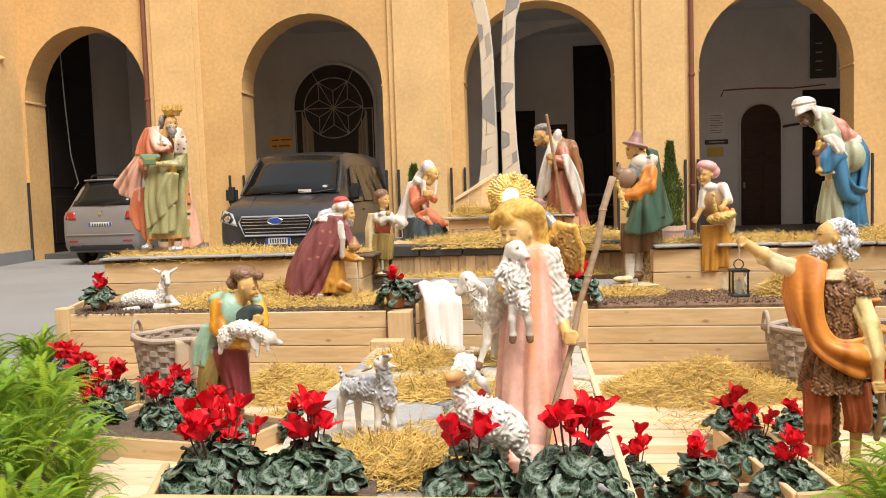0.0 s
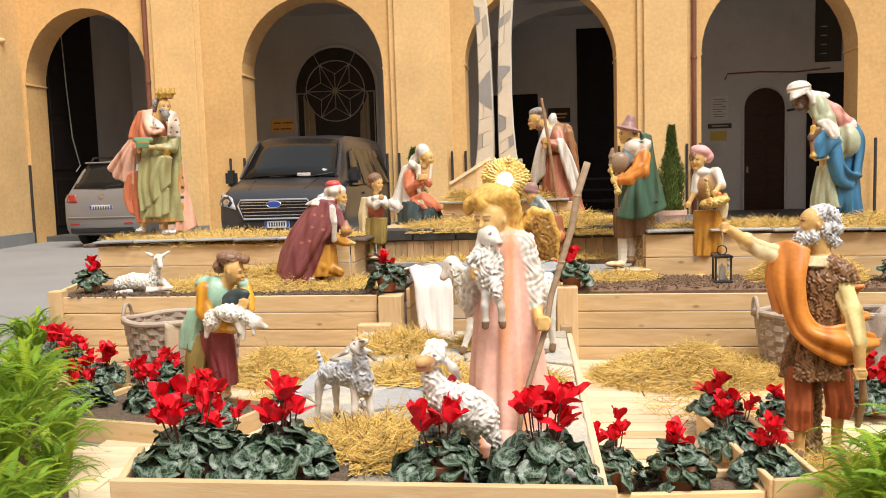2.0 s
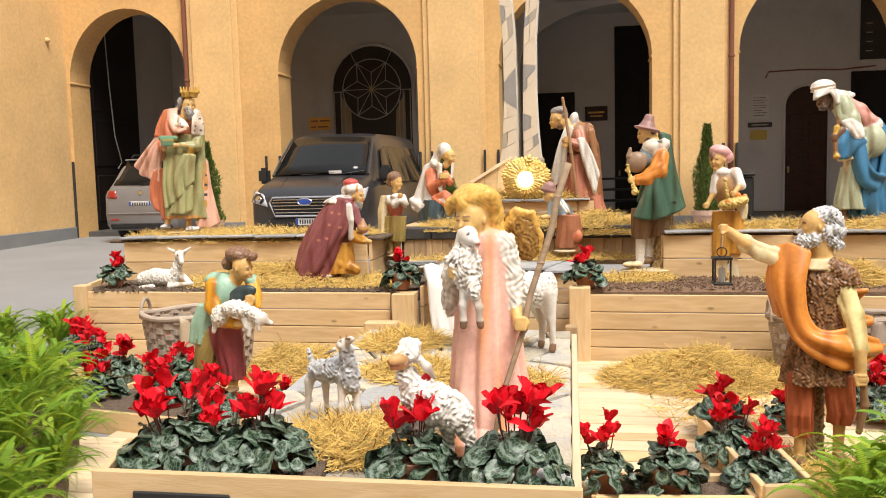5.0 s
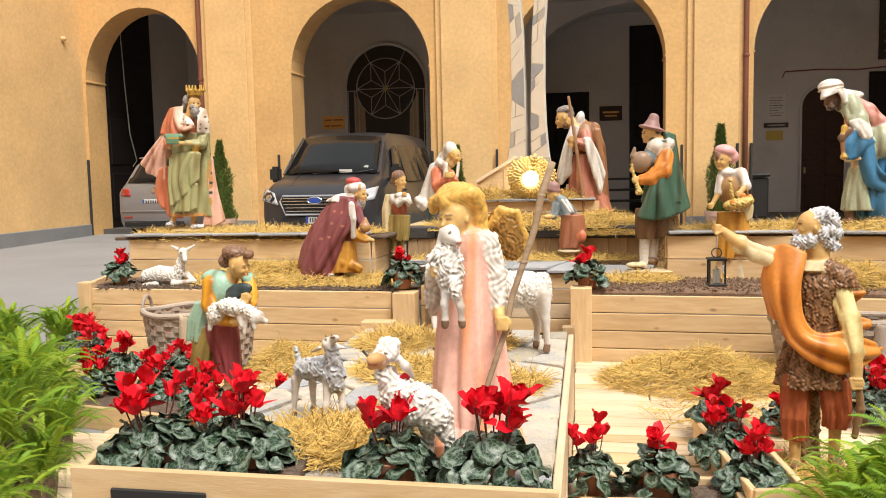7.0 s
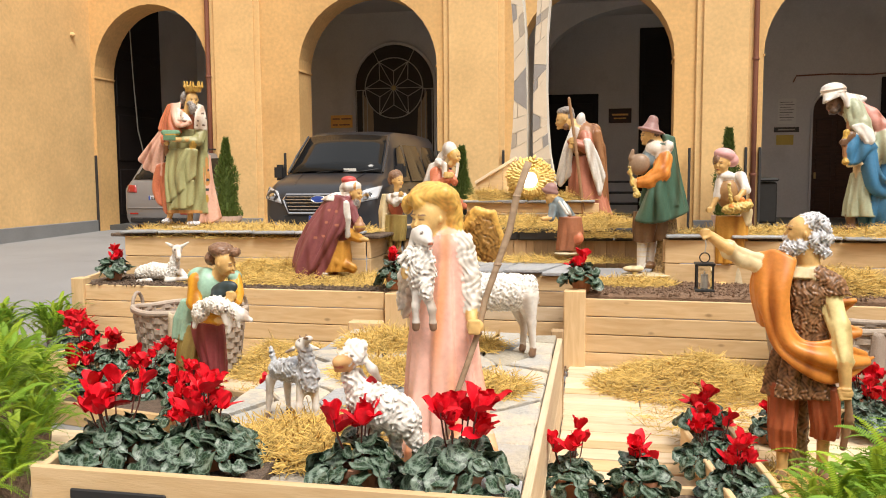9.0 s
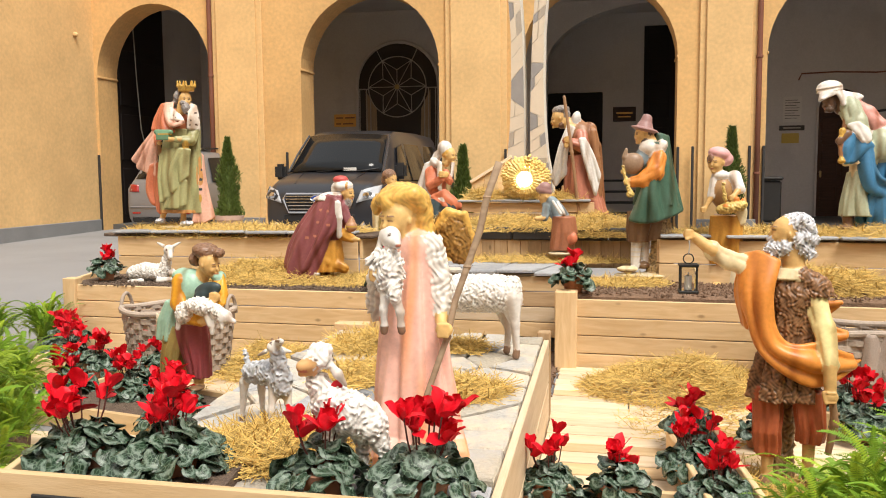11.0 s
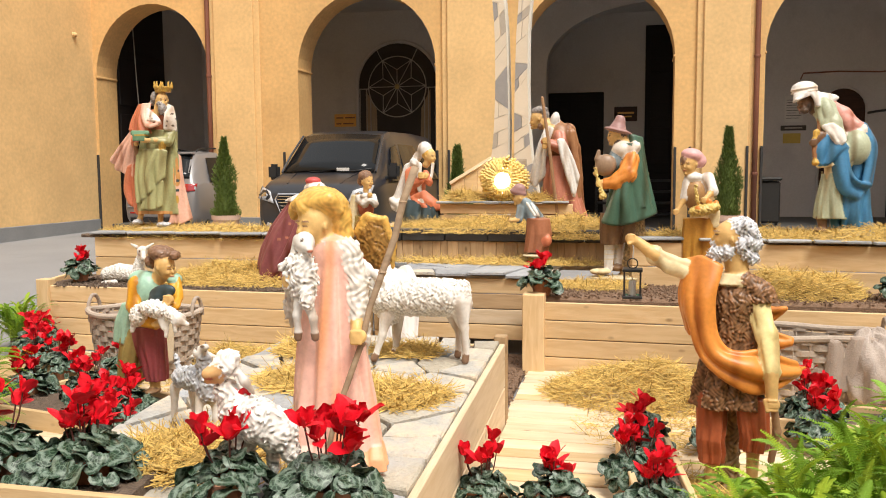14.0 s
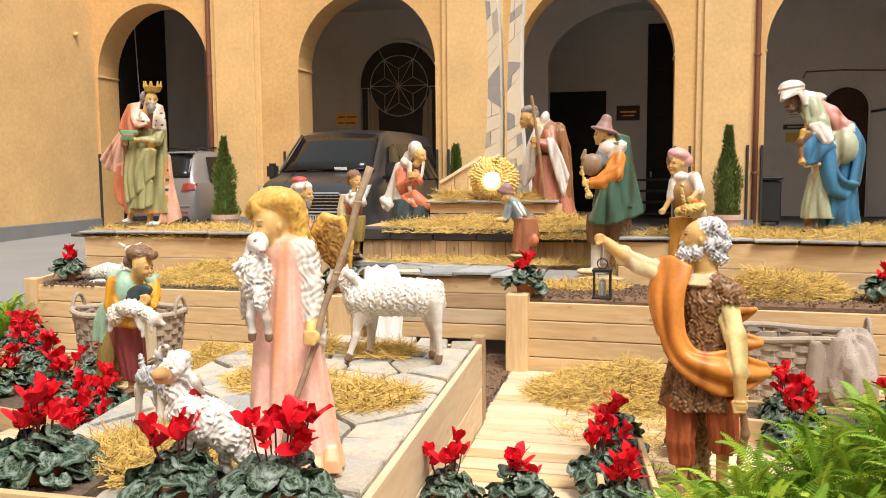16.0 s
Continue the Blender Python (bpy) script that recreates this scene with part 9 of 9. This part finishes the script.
# loose stones of the gravel beds
rnd = np.random.default_rng(4)
for name, x0, x1, y0, y1, z, count, label in (("gravel", 0.35, 3.6, 6.05, 6.75, 0.44, 3800, "loose brown gravel covering the raised bed"), ("gravel", -0.88, 0.24, 4.85, 6.4, -0.06, 1300, "loose brown gravel between stage and beds"), ("wood_chips", -3.6, -1.1, 6.06, 6.6, 0.42, 2600, "dark wood chips covering the raised bed")):
    verts, faces = [], []
    for i in range(count):
        c = np.array((rnd.uniform(x0, x1), rnd.uniform(y0, y1), z + rnd.uniform(-0.004, 0.01)))
        s = rnd.uniform(0.005, 0.013, 3)
        b = len(verts)
        j = rnd.normal(0, 0.25, (6, 3))
        for k, o in enumerate(((1, 0, 0), (-1, 0, 0), (0, 1, 0), (0, -1, 0), (0, 0, 1), (0, 0, -1))):
            verts.append(c + (np.array(o) + j[k]) * s)
        faces += [(b, b + 2, b + 4), (b + 2, b + 1, b + 4), (b + 1, b + 3, b + 4), (b + 3, b, b + 4), (b + 2, b, b + 5), (b + 1, b + 2, b + 5), (b + 3, b + 1, b + 5), (b, b + 3, b + 5)]
    ob = new(name, mesh_of(name, verts, faces, M_GRAVEL if name == "gravel" else M_SOIL))
    tagged(ob, label, "gravel", kind="stuff")

# ---- manger and light ----
manger = thing("manger", pose(-0.33, 8.0, 0.81), "rough pine manger with slanting sides filled with straw", "manger")
for i, (z0, z1) in enumerate(((0.0, 0.10), (0.11, 0.20))):
    board("board", (-0.50, -0.14, (z0 + z1) / 2), (0.72, -0.14, (z0 + z1) / 2), z1 - z0, 0.025, M_PALLET, manger)
for i in range(4):
    part("slate_shelf", box_bm(0.30, 0.2, 0.02, 0.005, (-0.38 + 0.305 * i, -0.10, 0.215 + 0.003 * (i % 2))), M_SLATE_B, manger)
for i in range(3):
    part("side_plank", prism_bm([(-0.45 + 0.13 * i, 0.22), (-0.325 + 0.13 * i, 0.22), (-0.325 + 0.13 * i, 0.40 + 0.075 * (i + 1)), (-0.45 + 0.13 * i, 0.40 + 0.075 * i)], 0.022), M_PINE, manger, at=pose(0, 0.10, 0))
board("rail", (-0.46, 0.09, 0.385), (-0.06, 0.09, 0.625), 0.03, 0.03, M_PINE_PALE, manger)
for i in range(3):
    part("back_plank", box_bm(0.40, 0.02, 0.13, 0.005, (0.05, 0.28, 0.28 + 0.135 * i)), M_GREYWOOD, manger)
board("board", (0.40, 0.18, 0.30), (0.76, 0.18, 0.26), 0.10, 0.03, M_PINE_PALE, manger)
M_GOLD = surface("gilded_rays", (0.80, 0.58, 0.19), 0.4, 0.2, 12, 80, 0.15, spec=0.5)
halo = thing("glory_lamp", pose(-0.235, 7.86, 1.225), "gilded ring of rays round a dazzling white light", "lamp")
wob = random.Random(5)
for ring, cnt, r0, r1, dy in ((0, 40, 0.11, 0.222, 0.03), (1, 38, 0.10, 0.205, 0.0), (0, 34, 0.08, 0.175, -0.03), (1, 28, 0.06, 0.145, -0.055)):
    for i in range(cnt):
        a = 2 * math.pi * (i + 0.5 * ring + wob.uniform(-0.2, 0.2)) / cnt
        e = r1 * wob.uniform(0.93, 1.05)
        ca, sa = math.cos(a), math.sin(a)
        part("ray", tube_bm([(r0 * ca, dy, r0 * sa), ((r0 + e) / 2 * ca, dy - 0.02, (r0 + e) / 2 * sa), (e * 0.94 * ca, dy - 0.014, e * 0.92 * sa), (e * ca, dy + 0.004, e * sa * 0.97)], 0.020, 6, 0.013), M_GOLD, halo)
bm = bmesh.new()
bmesh.ops.create_uvsphere(bm, u_segments=24, v_segments=12, radius=0.118)
for v in bm.verts:
    v.co.y = v.co.y * 0.3 - 0.05
part("light_core", bm, glow("white_light", (1.0, 0.93, 0.74), 14.0), halo, "dazzling white lamp", smooth=True)

# ---- staff, lantern, cloth, baskets ----
M_STAFF = wood("knotted_hazel", (0.44, 0.32, 0.21), (0.28, 0.19, 0.12))
staff = thing("staff", pose(0, 0, 0), "knotted greyish wooden shepherd staff held by the angel", "staff")
pts = [Vector((-0.02, 2.70, 0.33)).lerp(Vector((0.262, 2.90, 1.325)), i / 9) + Vector((0.006 * math.sin(i * 2.1), 0, 0)) for i in range(10)]
part("rod", tube_bm(pts, 0.008, 10, 0.0125), M_STAFF, staff, smooth=True)
for i in (2, 4, 6, 8):
    part("knot", revolve_bm([(0.008, -0.012), (0.0145, 0.0), (0.008, 0.012)], 8, False), M_STAFF, staff, at=pose(*pts[i]))

lantern = thing("lantern", pose(0.935, 4.0, 0.758), "small dark metal lantern with glass sides", "lantern")
M_LGLASS = glass_like("lantern_glass", (0.85, 0.86, 0.85), 0.03, 0.0, 0.0)
M_LGLASS.node_tree.nodes["Principled BSDF"].inputs["Transmission Weight"].default_value = 1.0
M_LGLASS.node_tree.nodes["Principled BSDF"].inputs["IOR"].default_value = 1.08
for s in (-1, 1):
    for d in (-1, 1):
        part("corner_post", box_bm(0.008, 0.008, 0.115, 0.001, (s * 0.034, d * 0.034, 0.062)), M_BLACK, lantern)
part("base", box_bm(0.085, 0.085, 0.012, 0.003, (0, 0, 0.006)), M_BLACK, lantern)
part("cap", box_bm(0.085, 0.085, 0.012, 0.003, (0, 0, 0.122)), M_BLACK, lantern)
part("candle", revolve_bm([(0.016, 0.012), (0.016, 0.075), (0.004, 0.078), (0.003, 0.09)], 12), M_PAPER, lantern, "pale candle")
part("glass", box_bm(0.058, 0.058, 0.10, 0.0, (0, 0, 0.064)), M_LGLASS, lantern).hide_render = False
part("ring", tube_bm([(0.0 + 0.022 * math.cos(2 * math.pi * i / 14), 0, 0.15 + 0.022 * math.sin(2 * math.pi * i / 14)) for i in range(15)], 0.003, 5), M_BLACK, lantern)
part("cord", tube_bm([(0, 0, 0.17), (0.004, 0, 0.21), (-0.004, 0, 0.26)], 0.003, 5), M_CREAMIRON, lantern)

M_CLOTH = surface("white_linen", (0.70, 0.66, 0.62), 0.85, 0.06, 8, 90, 0.2)


def draped(name, path, width, fold, material, label, seed, across):
    """A cloth strip that hangs along a path, rumpled across its width."""
    rnd = random.Random(seed)
    pts = [Vector(p) for p in path]
    n, m = 40, 22
    across = Vector(across)
    verts, faces = [], []
    for i in range(n + 1):
        f = i / n * (len(pts) - 1)
        k = min(int(f), len(pts) - 2)
        p = pts[k].lerp(pts[k + 1], f - k)
        d = (pts[k + 1] - pts[k]).normalized()
        nrm = d.cross(across).normalized()
        for j in range(m + 1):
            u = j / m - 0.5
            w = width * (1 + 0.18 * math.sin(i * 0.23 + seed))
            bump = fold * (math.sin(u * 15 + 1.6 * math.sin(i * 0.13)) + 0.5 * math.sin(u * 33 + i * 0.15)) * (0.4 + 0.6 * i / n)
            verts.append(p + across * (u * w) + nrm * bump + Vector((0, 0, 0.012 * math.sin(u * 9 + i * 0.3))))
    for i in range(n):
        for j in range(m):
            a = i * (m + 1) + j
            faces.append((a, a + 1, a + m + 2, a + m + 1))
    me = mesh_of(name, verts, faces, material, True)
    ob = new(name, me)
    mod = ob.modifiers.new("thick", "SOLIDIFY")
    mod.thickness = 0.006
    return tagged(ob, label, "cloth")


draped("linen_cloth", [(-1.00, 6.60, 0.48), (-0.90, 6.45, 0.57), (-0.80, 6.25, 0.59), (-0.70, 6.02, 0.50), (-0.68, 5.96, 0.20), (-0.64, 5.90, -0.04), (-0.58, 5.70, -0.055)], 0.24, 0.014, M_CLOTH, "crumpled white linen cloth draped over the bed edge", 3, (0.93, 0.36, 0))
M_WICKER = surface("grey_brown_wicker", (0.40, 0.325, 0.26), 0.8, 0.25, 12, 80, 0.3, shift=0.5)
M_BURLAP = surface("pale_burlap", (0.52, 0.42, 0.29), 0.95, 0.12, 10, 140, 0.4)
M_GREYCLOTH = surface("grey_brown_sacking", (0.36, 0.29, 0.24), 0.95, 0.15, 8, 120, 0.4)


def basket(x, y, z, rx, ry, tall, turn, label, cloth_side, cloth_mat):
    """A woven oval basket of broad splints with two loop handles and a cloth over its rim."""
    ob = thing("wicker_basket", pose(x, y, z, 0, 0, turn), label, "basket", "wicker baskets")
    rows, cols = 12, 30
    for r in range(rows):
        zz = tall * (r + 0.5) / rows
        f = 0.86 + 0.14 * (r / (rows - 1))
        bm = bmesh.new()
        ring = []
        for i in range(cols * 2):
            a = 2 * math.pi * i / (cols * 2)
            o = 0.008 * (1 if (i // 2 + r) % 2 else -1)
            hh = tall / rows * 0.46
            ring.append([bm.verts.new(((rx * f + o + d) * math.cos(a), (ry * f + o + d) * math.sin(a), zz + h)) for d, h in ((0.004, -hh), (0.004, hh), (-0.004, hh), (-0.004, -hh))])
        for i in range(len(ring)):
            a, b = ring[i], ring[(i + 1) % len(ring)]
            for k in range(4):
                bm.faces.new((a[k], b[k], b[(k + 1) % 4], a[(k + 1) % 4]))
        bmesh.ops.recalc_face_normals(bm, faces=bm.faces[:])
        part("splint", bm, M_WICKER, ob)
    for i in range(cols):
        a = 2 * math.pi * (i + 0.5) / cols
        part("stake", tube_bm([(rx * 0.86 * math.cos(a), ry * 0.86 * math.sin(a), 0.0), (rx * math.cos(a), ry * math.sin(a), tall)], 0.008, 5), M_WICKER, ob)
    part("rim", tube_bm([(rx * 1.02 * math.cos(2 * math.pi * i / 32), ry * 1.02 * math.sin(2 * math.pi * i / 32), tall + 0.008 * math.sin(i * 0.8)) for i in range(33)], 0.02, 8), M_WICKER, ob)
    part("bottom", revolve_bm([(0.0, 0.02), (0.83, 0.02), (0.83, 0.03), (0.0, 0.03)], 24, False), M_SOIL, ob, at=Matrix.Diagonal((rx, ry, 1, 1)))
    for s in (-1, 1):
        part("handle", tube_bm([(s * rx * 1.0, 0.07 * math.cos(math.pi * i / 10), tall - 0.03 + 0.13 * math.sin(math.pi * i / 10)) for i in range(11)], 0.013, 8), M_WICKER, ob)
    c = cloth_side
    n, m = 22, 14
    verts, faces = [], []
    for i in range(n + 1):
        f = i / n
        for j in range(m + 1):
            u = j / m - 0.5
            a = c + u * 0.9
            if f < 0.35:
                rad, zz = 0.72 + 0.34 * f / 0.35, tall + 0.02 - 0.05 * (1 - f / 0.35)
            else:
                rad, zz = 1.06 + 0.06 * math.sin(j * 1.3), tall + 0.02 - (f - 0.35) * tall * 1.15
            verts.append((rx * rad * math.cos(a) + 0.012 * math.sin(j * 1.7 + i * 0.2), ry * rad * math.sin(a) - 0.01 + 0.012 * math.cos(j * 1.7), max(zz + 0.012 * math.sin(j * 0.9 + i * 0.35), 0.01)))
    for i in range(n):
        for j in range(m):
            a = i * (m + 1) + j
            faces.append((a, a + 1, a + m + 2, a + m + 1))
    part("cover_cloth", mesh_of("cover_cloth", verts, faces, cloth_mat, True), None, ob, "rough sacking over the rim")
    return ob


basket(-2.37, 5.42, -0.075, 0.40, 0.26, 0.44, 0, "large grey-brown wicker basket with burlap over its rim", -1.15, M_BURLAP)
basket(1.93, 5.60, -0.075, 0.45, 0.22, 0.41, 0, "long grey-brown wicker basket draped with sacking", -0.95, M_GREYCLOTH)

def sacking(x, y, z, rx, ry, tall, seed, material, label):
    """A rumpled sack thrown over something: a tall dome gathered into uneven folds."""
    bm = bmesh.new()
    bmesh.ops.create_uvsphere(bm, u_segments=56, v_segments=36, radius=1.0)
    for v in bm.verts:
        a, h = math.atan2(v.co.y, v.co.x), (v.co.z + 1) / 2
        flare = 1.0 + 0.35 * (1 - h) ** 1.5
        fold = 1 + 0.10 * (1.1 - h) * math.sin(7 * a + 3 * h + seed) + 0.05 * math.sin(13 * a - 6 * h) + 0.06 * math.sin(3 * a + 9 * h + seed)
        side = max(0.0, 1 - v.co.z ** 2) ** 0.32
        r = math.hypot(v.co.x, v.co.y) or 1
        v.co = (rx * v.co.x / r * side * flare * fold, ry * v.co.y / r * side * flare * fold, tall * h ** 0.9 * (1 + 0.08 * math.sin(2 * a + seed)) + 0.012 * math.sin(9 * a + 11 * h))
    ob = part("sacking", bm, material, smooth=True)
    ob.matrix_basis = pose(x, y, z, 0, 0, 20)
    return tagged(ob, label, "sack")


M_PALESACK = surface("pale_grey_sacking", (0.44, 0.37, 0.32), 0.95, 0.2, 9, 110, 0.6, stain=(0.34, 0.28, 0.24), stain_at=0.55)
sacking(2.27, 5.46, -0.075, 0.125, 0.12, 0.44, 2, M_PALESACK, "rumpled pale grey sacking thrown over the basket end")

# trifles
tagged(part("dark_label_strip", box_bm(0.32, 0.012, 0.05, 0.004, (-0.92, 2.335, 0.315)), M_PLASTIC), "dark label strip on the front trough", "label")
tagged(part("pallet_block", box_bm(0.20, 0.09, 0.10, 0.006, (-0.90, 4.83, 0.37)), M_PALLET), "small pallet offcut behind the stage", "block")
tagged(part("wooden_wedge", box_bm(0.10, 0.16, 0.05, 0.005, (0.95, 4.25, -0.04)), M_GREYWOOD), "dark wooden wedge on the deck", "block")
tagged(part("stone_slab", box_bm(0.5, 0.3, 0.05, 0.01, (-1.25, 7.42, 0.50)), M_SLATE_B), "flat stone under the page boy statue", "slab")
